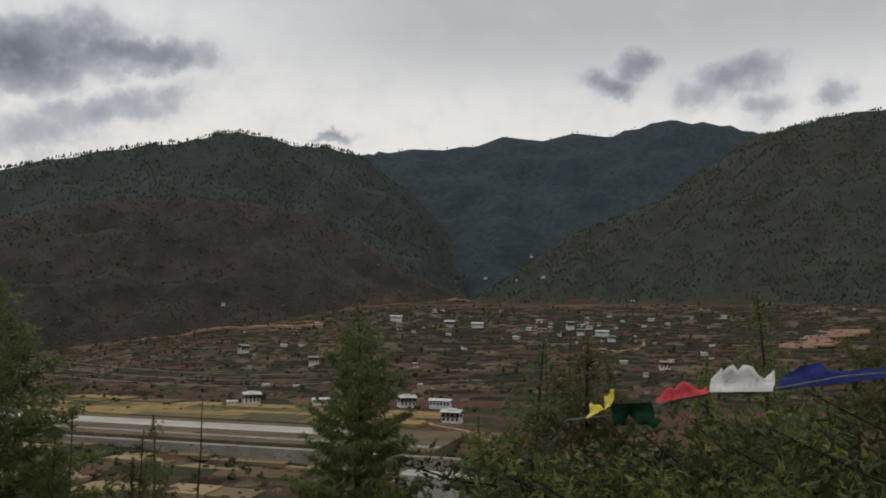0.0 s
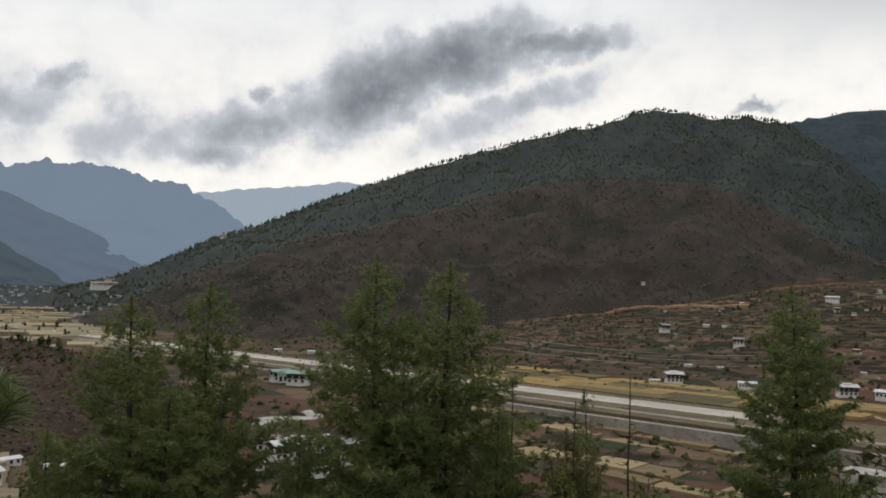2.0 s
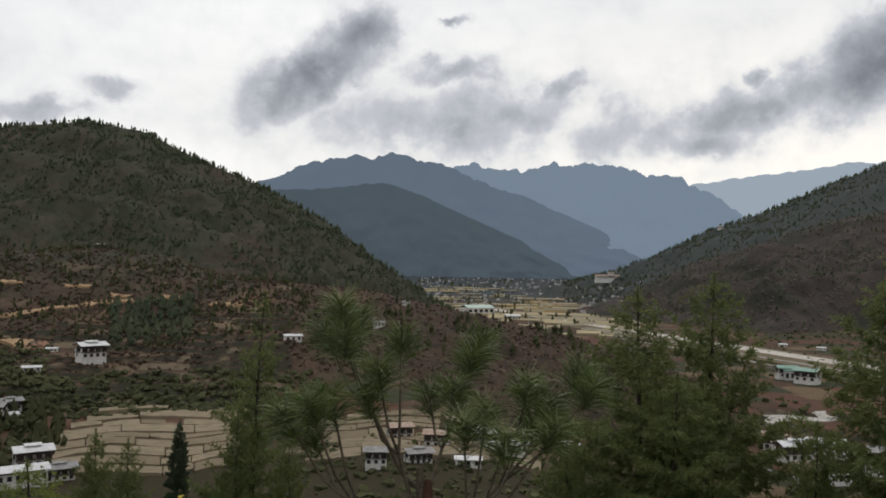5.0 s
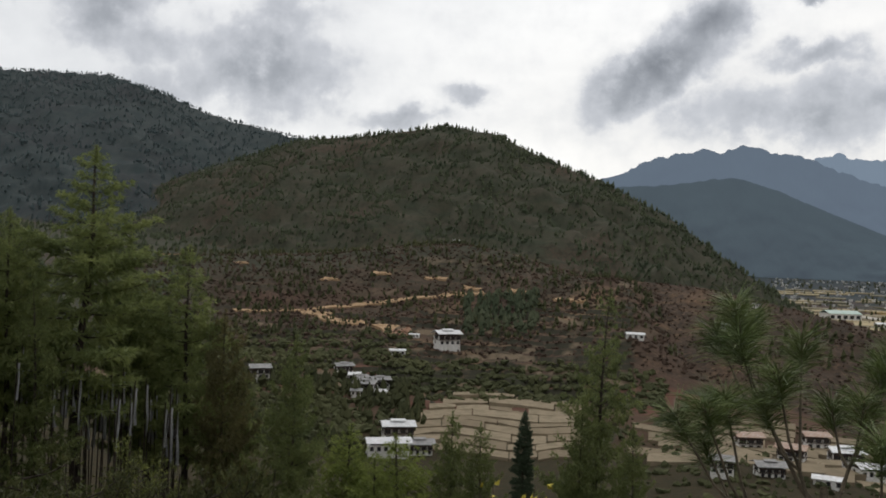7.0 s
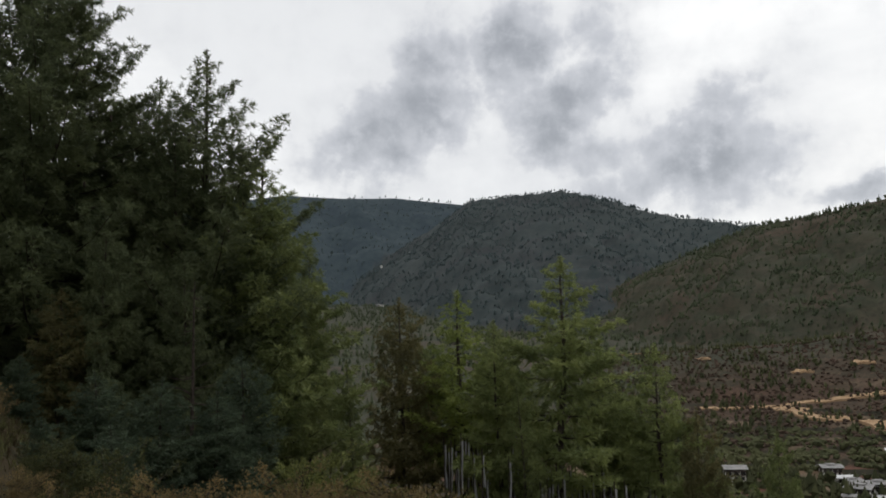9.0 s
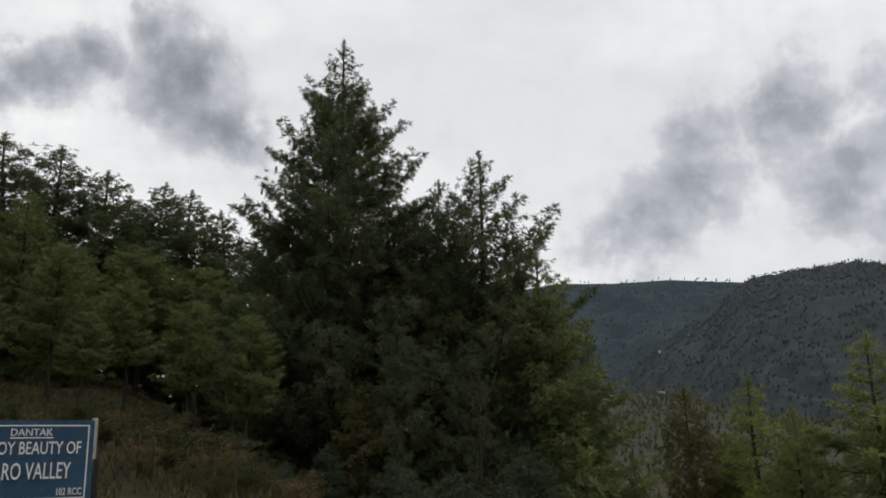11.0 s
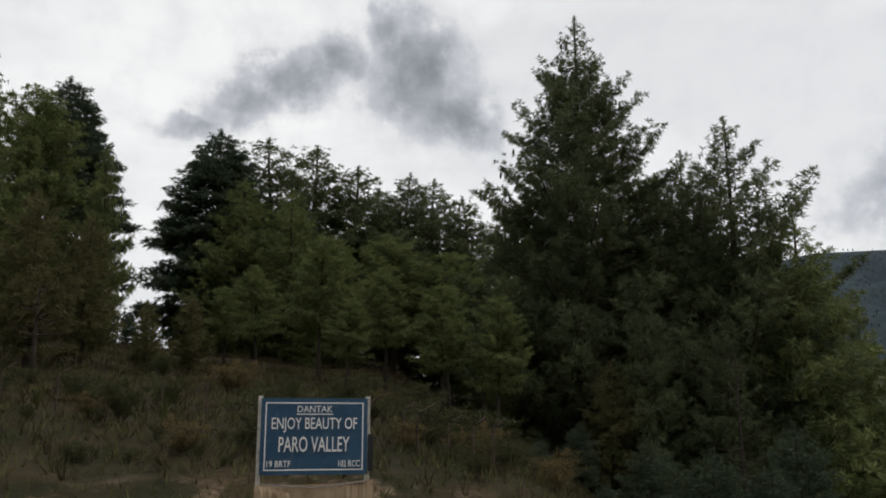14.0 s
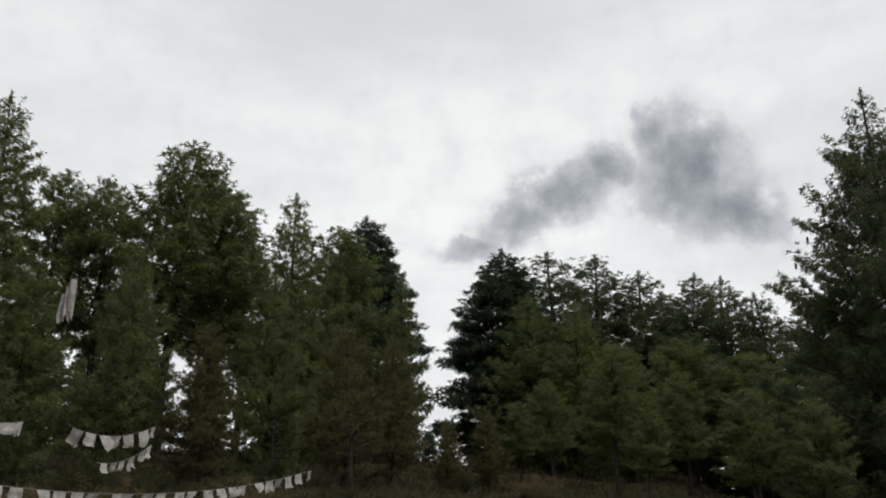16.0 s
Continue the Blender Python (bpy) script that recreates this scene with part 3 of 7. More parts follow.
# ---- conifers ----
def blades(rng, pos, way, size, count, width, spread):
    """Tufts of flat needle sprays: for each tuft, count pointed blades that fan out round its way."""
    n = len(pos)
    w = way / np.linalg.norm(way, axis=1, keepdims=True)
    side = np.cross(w, rng.normal(size=(n, 3)))
    side /= np.linalg.norm(side, axis=1, keepdims=True) + 1e-9
    up = np.cross(w, side)
    ang = rng.uniform(0, 2 * np.pi, (n, count))
    out = side[:, None] * np.cos(ang)[..., None] + up[:, None] * np.sin(ang)[..., None]
    lean = rng.uniform(0.15, 1.0, (n, count))[..., None] * spread
    d = w[:, None] + out * lean
    d /= np.linalg.norm(d, axis=2, keepdims=True)
    ln = (size[:, None] * rng.uniform(0.65, 1.15, (n, count)))[..., None]
    wd = np.cross(d, rng.normal(size=(n, count, 3)))
    wd /= np.linalg.norm(wd, axis=2, keepdims=True) + 1e-9
    wd = wd * ln * width
    base = pos[:, None] + d * ln * 0.05
    low = base + d * ln * 0.25
    v = np.stack([low - wd, low + wd, base + d * ln], 2)
    tri = np.arange(n * count * 3).reshape(-1, 3)
    return v.reshape(-1, 3), tri


def tube(points, radii, sides):
    """A tapered tube along points."""
    p, r = np.asarray(points, float), np.asarray(radii, float)
    d = np.gradient(p, axis=0)
    d /= np.linalg.norm(d, axis=1, keepdims=True) + 1e-9
    ref = np.where(np.abs(d[:, 2:3]) > 0.9, np.array([[1.0, 0, 0]]), np.array([[0, 0, 1.0]]))
    s = np.cross(d, ref)
    s /= np.linalg.norm(s, axis=1, keepdims=True) + 1e-9
    u = np.cross(s, d)
    a = np.linspace(0, 2 * np.pi, sides, endpoint=False)
    v = p[:, None] + (s[:, None] * np.cos(a)[None, :, None] + u[:, None] * np.sin(a)[None, :, None]) * r[:, None, None]
    n = len(p)
    i, j = np.meshgrid(np.arange(n - 1), np.arange(sides), indexing="ij")
    j2 = (j + 1) % sides
    q = np.stack([i * sides + j, i * sides + j2, (i + 1) * sides + j2, (i + 1) * sides + j], -1).reshape(-1, 4)
    return v.reshape(-1, 3), q


def joined(pieces):
    vs, fs, o = [], [], 0
    for v, f in pieces:
        vs.append(v)
        fs.append(f + o)
        o += len(v)
    return np.concatenate(vs), np.concatenate(fs)


def brushes(rng, pos, way, size, count, width, push):
    """Brushes of needles at twig ends: blades that spread round the twig's way and hang a little."""
    n = len(pos)
    w = way / np.linalg.norm(way, axis=1, keepdims=True)
    d = rng.normal(size=(n, count, 3))
    d /= np.linalg.norm(d, axis=2, keepdims=True)
    d = d + w[:, None] * push
    d /= np.linalg.norm(d, axis=2, keepdims=True)
    ln = (size[:, None] * rng.uniform(0.65, 1.1, (n, count)))[..., None]
    wd = np.cross(d, rng.normal(size=(n, count, 3)))
    wd /= np.linalg.norm(wd, axis=2, keepdims=True) + 1e-9
    wd = wd * ln * width
    low = pos[:, None] + d * ln * 0.2
    tip = pos[:, None] + d * ln - np.array([0, 0, 0.16]) * ln
    v = np.stack([low - wd, low + wd, tip], 2)
    return v.reshape(-1, 3), np.arange(n * count * 3).reshape(-1, 3)


def conifer(seed, height, profile, bare, needles, tuft=0.36, gap=0.75, rise=(-0.1, 0.5), curl=0.28, fan=0.42, step=0.3, skip=0.15, ragged=0.2, blade=(14, 0.09, 0.8), whorl=(4, 7)):
    """Meshes of a pine or fir: trunk with limbs, and crown. profile: share of the height down from the top and the crown's radius there, by turns;
    bare: the part of the trunk without limbs; rise: slope of the lowest and the highest limbs; fan: breadth of a limb's spray of twigs."""
    rng = np.random.default_rng(seed)
    zs = np.linspace(-1.0, height, 16)
    lean = rng.normal(size=2) * 0.015 * height
    tx = lean[0] * (zs / height) ** 2 + np.sin(zs * 0.6 + seed) * 0.004 * height
    ty = lean[1] * (zs / height) ** 2 + np.cos(zs * 0.5 + seed) * 0.004 * height
    r0 = 0.0115 * height + 0.03
    wood = [tube(np.stack([tx, ty, zs], 1), r0 * np.clip(1 - zs / height, 0.02, 1.06) ** 0.85 + 0.012, 8)]
    pos, way, size, ipos, iway, isize = [], [], [], [], [], []
    z = height * bare
    while z < height - 0.7:
        v = 1 - z / height
        u = 1 - v / (1 - bare)
        tilt = rise[0] + (rise[1] - rise[0]) * u + 0.65 * curl
        reach = float(np.interp(v, profile[0::2], profile[1::2]))
        # a rising limb carries its tip up into the narrower part of the crown
        reach = float(np.interp(max(0.0, v - tilt * reach / height), profile[0::2], profile[1::2])) * (0.7 + 0.3 * min(1.0, u / 0.12))
        count = int(rng.integers(*whorl))
        a0 = rng.uniform(0, 6.28)
        for k in range(count):
            a = a0 + 6.283 * k / count + rng.normal() * 0.2
            ln = reach * (1 + float(np.clip(rng.normal(), -1.8, 1.1)) * ragged)
            if rng.random() < ragged * 0.4:
                ln *= 0.45
            ln = max(ln, 0.22)
            slope = rise[0] + (rise[1] - rise[0]) * u + rng.normal() * 0.07
            zb = z + rng.normal() * 0.06 * gap
            s = np.linspace(0, 1, 5)
            px = np.interp(z, zs, tx) + np.cos(a) * ln * s
            py = np.interp(z, zs, ty) + np.sin(a) * ln * s
            pz = zb + ln * (slope * s + curl * (s ** 2.4 - 0.35 * s))
            pts = np.stack([px, py, pz], 1)
            wood.append(tube(pts, (0.0032 * height * (1 - u) + 0.008) * np.linspace(1, 0.25, 5), 3))
            # twigs to both sides, then needle brushes along the outer part of each
            m = max(4, int(ln / (0.26 - 0.13 * u)))
            q = np.linspace(0.24, 1.0, m) ** 0.85
            keep = rng.random(m) > skip * rng.uniform(0.3, 1.9)
            keep[-1] = True
            q = q[keep]
            m = len(q)
            side = np.where(np.arange(m) % 2, 1, -1) * rng.uniform(0.55, 1.15, m)
            side[-1] = rng.normal() * 0.2
            tl = (fan * ln * (1.08 - q) ** 0.8 + 0.16 * min(1.0, ln)) * rng.uniform(0.65, 1.2, m)
            td = np.stack([np.cos(a + side), np.sin(a + side), slope + curl * (2.4 * q ** 1.4 - 0.35) + rng.uniform(-0.05, 0.28, m)], 1)
            base = np.stack([np.interp(q, s, pts[:, c]) for c in range(3)], 1)
            n = np.maximum(1, ((1.25 + 1.5 * u) * tl / step).astype(int))
            i = np.repeat(np.arange(m), n)
            f = rng.uniform(0.25, 1.0, len(i))
            f[np.cumsum(n) - 1] = 1.0
            pos.append(base[i] + td[i] * (tl[i] * f)[:, None] + rng.normal(size=(len(i), 3)) * 0.05)
            way.append(td[i] + np.array([0, 0, 0.35 + 0.5 * u]) + rng.normal(size=(len(i), 3)) * 0.15)
            size.append(1.25 * tuft * rng.uniform(0.7, 1.2, len(i)) * (1 - 0.42 * u) * min(1.0, 0.65 + 0.4 * ln))
            m = int(ln * (1.15 - u) / 0.34)
            if m:
                q = rng.uniform(0.05, 0.75, m)
                ipos.append(np.stack([np.interp(q, s, pts[:, c]) for c in range(3)], 1) + rng.normal(size=(m, 3)) * [0.16, 0.16, 0.05])
                iway.append(np.tile([np.cos(a), np.sin(a), 0.1], (m, 1)))
                isize.append(np.full(m, tuft * 1.9) * (1 - 0.4 * q))
        z += gap * (1 - 0.55 * u) * rng.uniform(0.75, 1.25)
    lead = np.linspace(0, 1, 9)
    pos.append(np.stack([np.full(9, tx[-1]), np.full(9, ty[-1]), height - 0.08 - lead * 0.85], 1))
    way.append(np.tile([0, 0, 1.2], (9, 1)) + rng.normal(size=(9, 3)) * 0.3)
    size.append(tuft * (0.7 + 0.4 * lead))
    crown = [brushes(rng, np.concatenate(pos), np.concatenate(way), np.concatenate(size), *blade)]
    if ipos:
        crown.append(brushes(rng, np.concatenate(ipos), np.concatenate(iway), np.concatenate(isize), 9, 0.12, 0.4))
    return mesh_from("trunk", *joined(wood), [BARK], True), mesh_from("crown", *joined(crown), [needles])


KINDS = {}


def kind_of_tree(kind, *meshes):
    KINDS[kind] = meshes


kind_of_tree("pine_great", *conifer(11, 22.0, (0, 0.1, 0.05, 0.5, 0.1, 1.0, 0.2, 2.2, 0.3, 3.1, 0.42, 4.0, 0.73, 5.3, 1, 5.0), 0.03, NEEDLES_SHADED, 0.3, 0.66, (-0.18, 0.45), 0.35, 0.4, 0.19, 0.18, 0.2, (14, 0.08, 0.8), (5, 7)))
kind_of_tree("pine_feathery", *conifer(24, 16.0, (0, 0.15, 0.06, 0.9, 0.15, 1.7, 0.3, 2.8, 0.5, 3.5, 1, 3.9), 0.05, NEEDLES_SHADED, 0.3, 0.8, (-0.1, 0.5), 0.4, 0.34, 0.19, 0.24, 0.32, (14, 0.08, 0.8), (4, 7)))
kind_of_tree("pine_tall", *conifer(1, 22.0, (0, 0.2, 0.1, 1.2, 0.3, 2.6, 0.6, 3.8, 1, 4.2), 0.05, NEEDLES_MID, 0.42, 1.0, (-0.15, 0.4), 0.25, 0.42, 0.34, 0.15, 0.22))
kind_of_tree("pine_high", *conifer(15, 20.0, (0, 0.2, 0.1, 1.1, 0.3, 2.5, 0.5, 3.7, 0.62, 3.5), 0.38, NEEDLES, 0.42, 1.05, (-0.12, 0.35), 0.22, 0.42, 0.32, 0.12, 0.26, whorl=(4, 6)))
kind_of_tree("pine_broad", *conifer(2, 16.0, (0, 0.2, 0.08, 0.8, 0.2, 1.5, 0.4, 2.5, 0.65, 3.5, 1, 3.9), 0.04, NEEDLES_MID, 0.38, 0.85, (-0.12, 0.5), 0.3, 0.44, 0.32, 0.18, 0.26))
kind_of_tree("pine_open", *conifer(3, 16.0, (0, 0.15, 0.1, 0.7, 0.3, 1.5, 0.6, 2.4, 1, 2.8), 0.06, NEEDLES_MID, 0.36, 0.95, (-0.1, 0.45), 0.3, 0.42, 0.32, 0.28, 0.34))
kind_of_tree("pine_slim", *conifer(4, 15.0, (0, 0.15, 0.1, 0.6, 0.3, 1.4, 0.7, 2.3, 1, 2.5), 0.08, NEEDLES_FRESH, 0.36, 0.85, (-0.1, 0.5), 0.25, 0.44, 0.3, 0.18, 0.25))
kind_of_tree("pine_stand", *conifer(5, 20.0, (0, 0.5, 0.06, 1.4, 0.2, 2.5, 0.45, 3.5, 0.62, 3.2), 0.38, NEEDLES_MID, 0.46, 0.95, (-0.1, 0.6), 0.28, 0.46, 0.32, 0.16, 0.22))
kind_of_tree("pine_young", *conifer(6, 9.0, (0, 0.15, 0.15, 0.8, 0.4, 1.6, 0.8, 2.4, 1, 2.5), 0.03, NEEDLES_FRESH, 0.32, 0.55, (-0.05, 0.55), 0.25, 0.46, 0.3, 0.12, 0.2))
kind_of_tree("pine_rust", *conifer(7, 12.0, (0, 0.2, 0.12, 1.0, 0.35, 2.0, 0.7, 2.8, 1, 2.6), 0.1, NEEDLES_RUST, 0.36, 0.75, (-0.1, 0.5), 0.28, 0.46, 0.32, 0.15, 0.22))
kind_of_tree("fir", *conifer(8, 20.0, (0, 0.15, 0.08, 1.0, 0.25, 2.2, 0.5, 3.3, 0.8, 3.9, 1, 3.9), 0.04, NEEDLES_DARK, 0.42, 0.95, (-0.2, 0.2), 0.1, 0.46, 0.3, 0.06, 0.12, blade=(15, 0.1, 0.6), whorl=(5, 8)))
# copies of the same crowns with shade put into darker needles
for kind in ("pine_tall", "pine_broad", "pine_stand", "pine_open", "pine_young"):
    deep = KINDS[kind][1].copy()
    deep.materials[0] = NEEDLES_DARK if kind == "pine_young" else NEEDLES_SHADED
    KINDS[kind + "_shaded"] = (KINDS[kind][0], deep)
TREE_HEIGHT = {"pine_great": 22.0, "pine_feathery": 16.0, "pine_tall": 22.0, "pine_high": 20.0, "pine_broad": 16.0, "pine_open": 16.0, "pine_slim": 15.0, "pine_stand": 20.0, "pine_young": 9.0, "pine_rust": 12.0, "fir": 20.0}
TREE_LABEL = {"pine_great": "great dark blue pine, widest at its foot", "pine_feathery": "dark pine with feathery upswept branches", "pine_high": "tall pine with layered limbs above a bare trunk", "pine_tall": "tall dark green blue pine on the slope", "pine_broad": "broad bushy blue pine on the slope", "pine_open": "open ragged pine with gaps in its crown",
              "pine_slim": "slim light green young pine", "pine_stand": "tall pine with a bare lower trunk", "pine_young": "young bushy pine on the slope",
              "pine_rust": "pine with rusty brown needles", "fir": "dark layered fir on the hillside"}


CONE = mesh_from("cone", *tube([(0, 0, 0.02), (0, 0, -0.03), (0.01, 0, -0.13), (0.02, 0, -0.24), (0.02, 0, -0.3)], (0.01, 0.045, 0.06, 0.045, 0.012), 6), [BARK], True)


def plant(kind, az, el, d, wide=1.0, turn=None):
    """A conifer whose top shows el degrees up, d metres off."""
    p = spot(az, d)
    # backlit bearings and back rows take the copy with painted shade
    deep = kind + "_shaded" if az > 123.8 and (az < 142 or d > 60) and kind + "_shaded" in KINDS else kind
    h = EYE + (d - ARM) * math.tan(radians(el)) - p.z - 0.25
    s = max(h, 1.0) / TREE_HEIGHT[kind]
    ob = new("fir_tree" if kind == "fir" else "pine_tree")
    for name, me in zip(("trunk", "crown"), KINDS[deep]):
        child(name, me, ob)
    ob.matrix_basis = Matrix.LocRotScale(p, Euler((0, 0, radians(az * 37 % 360 if turn is None else turn))), (s * wide, s * wide, s))
    if kind in ("pine_great", "pine_feathery"):
        rng = np.random.default_rng(int(az))
        for k in range(34):
            u, a = rng.uniform(0.4, 0.95), rng.uniform(0, 6.28)
            r = (4.9 if kind == "pine_great" else 3.4) * min(1.0, (1 - u) / 0.4) * rng.uniform(0.45, 0.75)
            c = child("cone", CONE, ob)
            c.matrix_basis = Matrix.Translation((math.cos(a) * r, math.sin(a) * r, TREE_HEIGHT[kind] * u - 0.1 + r * 0.3 * u))
    return tagged(ob, TREE_LABEL[kind], "tree", "conifers on the slope")


SLOPE_TREES = (
    ("pine_tall", 2.7, 1.1, 60), ("pine_young", -5.2, -6.0, 46, 0.6), ("pine_open", -8.1, -0.8, 42), ("pine_rust", -11.9, -0.7, 40), ("pine_open", -23.9, 2.2, 50, 0.9), ("pine_slim", -19.8, -1.8, 60, 0.7), ("pine_rust", -30.5, 2.7, 22),
    ("pine_young", -15.0, -7.5, 26), ("pine_young", -27.0, -4.0, 24), ("pine_broad", 29.8, 2.6, 50, 1.05, 40), ("pine_broad", 24.9, 2.3, 48, 1.1, 200), ("pine_broad", 40.8, 0.5, 52, 1.0, 120), ("pine_broad", 45.0, -0.5, 50, 1.1, 290), ("pine_broad", 43.0, -6.0, 46, 1.2), ("pine_broad", 27.5, -5.0, 46, 1.1),
    ("pine_broad", 21.5, -7.0, 45, 0.8), ("pine_broad", 34.5, -8.5, 46, 0.7), ("pine_open", 15.3, -5.9, 45, 0.7), ("pine_rust", 17.0, -8.5, 44, 0.8),
    ("pine_broad", 49.7, -8.6, 48, 0.8), ("pine_open", 70.6, -1.2, 60, 0.75), ("pine_broad", 80.0, -9.8, 60, 0.7), ("pine_broad", 78.0, -10.5, 58, 0.7), ("fir", 75.2, -9.6, 190, 0.56), ("pine_broad", 71.5, -9.0, 58, 0.6), ("pine_broad", 68.0, -10.0, 56, 0.6),
    ("pine_young", 87.0, -10.8, 60), ("pine_young", 83.4, -11.4, 58, 1.2), ("pine_young", 85.0, -13.0, 56), ("pine_broad", 90.6, -5.0, 46, 0.7),
)
STAND_TREES = (
    ("pine_high", 104.0, 6.6, 52, 1.2), ("pine_high", 97.4, 0.6, 54, 1.0), ("pine_slim", 110.2, 4.5, 55, 1.2), ("pine_high", 107.8, 2.5, 50, 0.8), ("pine_rust", 114.2, 4.1, 56, 0.9), ("pine_stand", 107.3, 1.5, 58), ("pine_stand", 101.0, -1.0, 57, 0.8), ("pine_stand", 99.6, -2.5, 60),
    ("pine_rust", 95.2, -3.5, 52, 0.6), ("pine_stand", 112.3, 1.0, 60), ("pine_open", 117.5, 0.2, 40, 0.9), ("pine_open", 94.2, -6.0, 54, 0.8), ("pine_open", 106.0, -2.0, 48, 0.8),
    ("pine_broad", 120.2, 8.0, 44, 0.55), ("pine_broad", 122.5, 10.0, 46, 0.6), ("pine_great", 137.0, 27.6, 42), ("pine_feathery", 126.9, 20.1, 42), ("pine_broad", 125.3, 14.5, 41, 0.8), ("pine_broad", 128.7, 15.5, 41, 0.8), ("pine_feathery", 130.3, 18.5, 45, 0.8), ("pine_broad", 123.5, 13.4, 40, 1.1),
    ("pine_broad", 133.0, 9.0, 36, 0.8), ("pine_broad", 142.0, 11.0, 40, 0.8), ("pine_broad", 128.0, 7.0, 36, 0.8),
)
HILL_CREST = (
    ("fir", 161.4, 19.9, 62, 1.52), ("pine_broad", 157.9, 19.7, 64, 1.62), ("pine_broad", 154.9, 19.5, 66, 1.55), ("pine_broad", 152.2, 18.1, 64, 1.49), ("pine_broad", 150.6, 16.6, 68, 1.35),
    ("pine_tall", 148.7, 17.7, 66, 1.35), ("pine_tall", 146.9, 17.2, 70, 1.35), ("pine_tall", 144.4, 16.0, 66, 1.49), ("pine_broad", 159.6, 17.0, 58, 1.22), ("pine_broad", 156.4, 16.5, 55, 1.22),
    ("pine_broad", 142.5, 13.5, 60, 1.35), ("pine_broad", 153.4, 13.5, 50, 1.35), ("pine_stand", 149.5, 13.5, 54, 1.76), ("pine_stand", 146.0, 12.5, 52, 1.76), ("fir", 150.0, 14.5, 90, 1.04),
    ("fir", 156.0, 15.0, 90, 1.04), ("fir", 145.0, 13.0, 90, 1.04),
)
HILL_FRONT = (
    ("pine_rust", 162.6, 9.5, 36, 1.1), ("pine_rust", 165.3, 9.0, 34, 1.0), ("pine_stand", 154.4, 13.6, 38, 1.2), ("pine_stand", 146.2, 10.4, 34, 1.3), ("pine_stand", 150.0, 11.5, 36, 1.3),
    ("pine_stand", 158.5, 11.5, 36, 1.2), ("pine_stand", 142.6, 9.5, 33, 1.2), ("pine_stand", 160.5, 10.0, 40, 1.3), ("pine_stand", 152.5, 9.5, 33, 1.3),
)
FLAG_WOOD = (
    ("pine_tall", 195.1, 27.3, 34, 0.9), ("pine_stand", 191.3, 23.2, 42), ("pine_stand", 188.2, 23.3, 42), ("pine_stand", 183.8, 26.1, 40, 1.2), ("pine_stand", 181.2, 23.8, 42, 1.2),
    ("pine_broad", 176.0, 23.7, 44, 0.85), ("pine_stand", 173.1, 21.4, 48, 1.2), ("fir", 170.8, 22.1, 56, 1.36), ("pine_broad", 168.4, 18.4, 50, 0.55), ("pine_rust", 169.0, 14.2, 34),
    ("pine_broad", 165.4, 9.0, 42, 0.8), ("pine_broad", 186.0, 19.5, 34, 0.9), ("pine_rust", 172.0, 15.5, 32), ("pine_broad", 177.0, 18.5, 36, 0.9), ("pine_rust", 181.0, 15.0, 33),
    ("pine_broad", 192.0, 17.5, 32),
)
FLAG_WOOD_BACK = (
    ("fir", 190.5, 13.0, 54, 1.2), ("pine_broad", 193.0, 14.0, 46, 1.2), ("pine_broad", 188.6, 12.0, 50, 1.2), ("pine_broad", 184.5, 13.0, 50, 1.2),
    ("pine_stand", 179.0, 20.5, 46, 1.2), ("pine_broad", 174.5, 16.0, 42), ("fir", 176.0, 16.0, 70, 1.04), ("fir", 163.5, 8.0, 78, 1.2), ("fir", 166.5, 8.0, 80, 1.2),
    ("fir", 160.5, 8.0, 82, 1.2), ("fir", 169.5, 7.0, 76, 1.2), ("fir", 186.0, 16.0, 70, 1.04), ("pine_broad", 171.0, 14.5, 52),
)
BEHIND_GREAT_PINE = (
    ("pine_broad", 131.8, 17.0, 45, 1.15), ("pine_broad", 133.6, 18.5, 46, 1.1), ("pine_broad", 141.2, 15.5, 46, 1.1),
    ("pine_broad", 131.5, 12.0, 60), ("pine_broad", 134.5, 14.0, 62), ("fir", 138.0, 15.0, 66, 1.04), ("pine_broad", 140.5, 13.5, 60), ("fir", 129.0, 10.5, 66, 1.04),
    ("pine_broad", 136.2, 10.0, 50), ("pine_broad", 132.8, 9.0, 48), ("pine_broad", 139.5, 9.5, 48),
)
UNDERGROWTH = (
    ("fir", 188.0, 14.0, 62, 1.12), ("fir", 193.0, 14.0, 60, 1.12), ("fir", 181.0, 13.0, 66, 1.12), ("pine_young", 143.5, -0.5, 26, 1.4), ("pine_young", 140.0, -1.5, 23, 1.4),
    ("pine_young", 136.0, -2.5, 22, 1.4), ("pine_young", 132.0, -3.0, 22, 1.4), ("pine_young", 133.0, 0.0, 30, 1.3), ("pine_young", 137.5, 1.0, 34, 1.3), ("pine_young", 129.5, -0.5, 29, 1.3),
    ("pine_young", 126.0, -1.5, 30, 1.3), ("pine_rust", 135.3, 5.0, 36, 1.2), ("pine_young", 124.3, 1.0, 32, 1.1),
)
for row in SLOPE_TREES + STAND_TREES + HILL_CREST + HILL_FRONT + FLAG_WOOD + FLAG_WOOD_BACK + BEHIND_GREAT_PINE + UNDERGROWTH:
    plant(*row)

# ---- woods and scrub on the hills ----
def spire():
    """A small far conifer: a ragged pointed crown."""
    v, f = [], []
    for z, r in ((0.1, 0.24), (0.5, 0.21)):
        v += [(math.cos(a) * r, math.sin(a) * r, z) for a in np.arange(4) * 1.5708 + z * 3]
    v.append((0, 0, 1.0))
    for k in range(4):
        f += [(k, (k + 1) % 4, 4 + (k + 1) % 4), (k, 4 + (k + 1) % 4, 4 + k), (4 + k, 4 + (k + 1) % 4, 8)]
    return np.array(v), np.array(f)


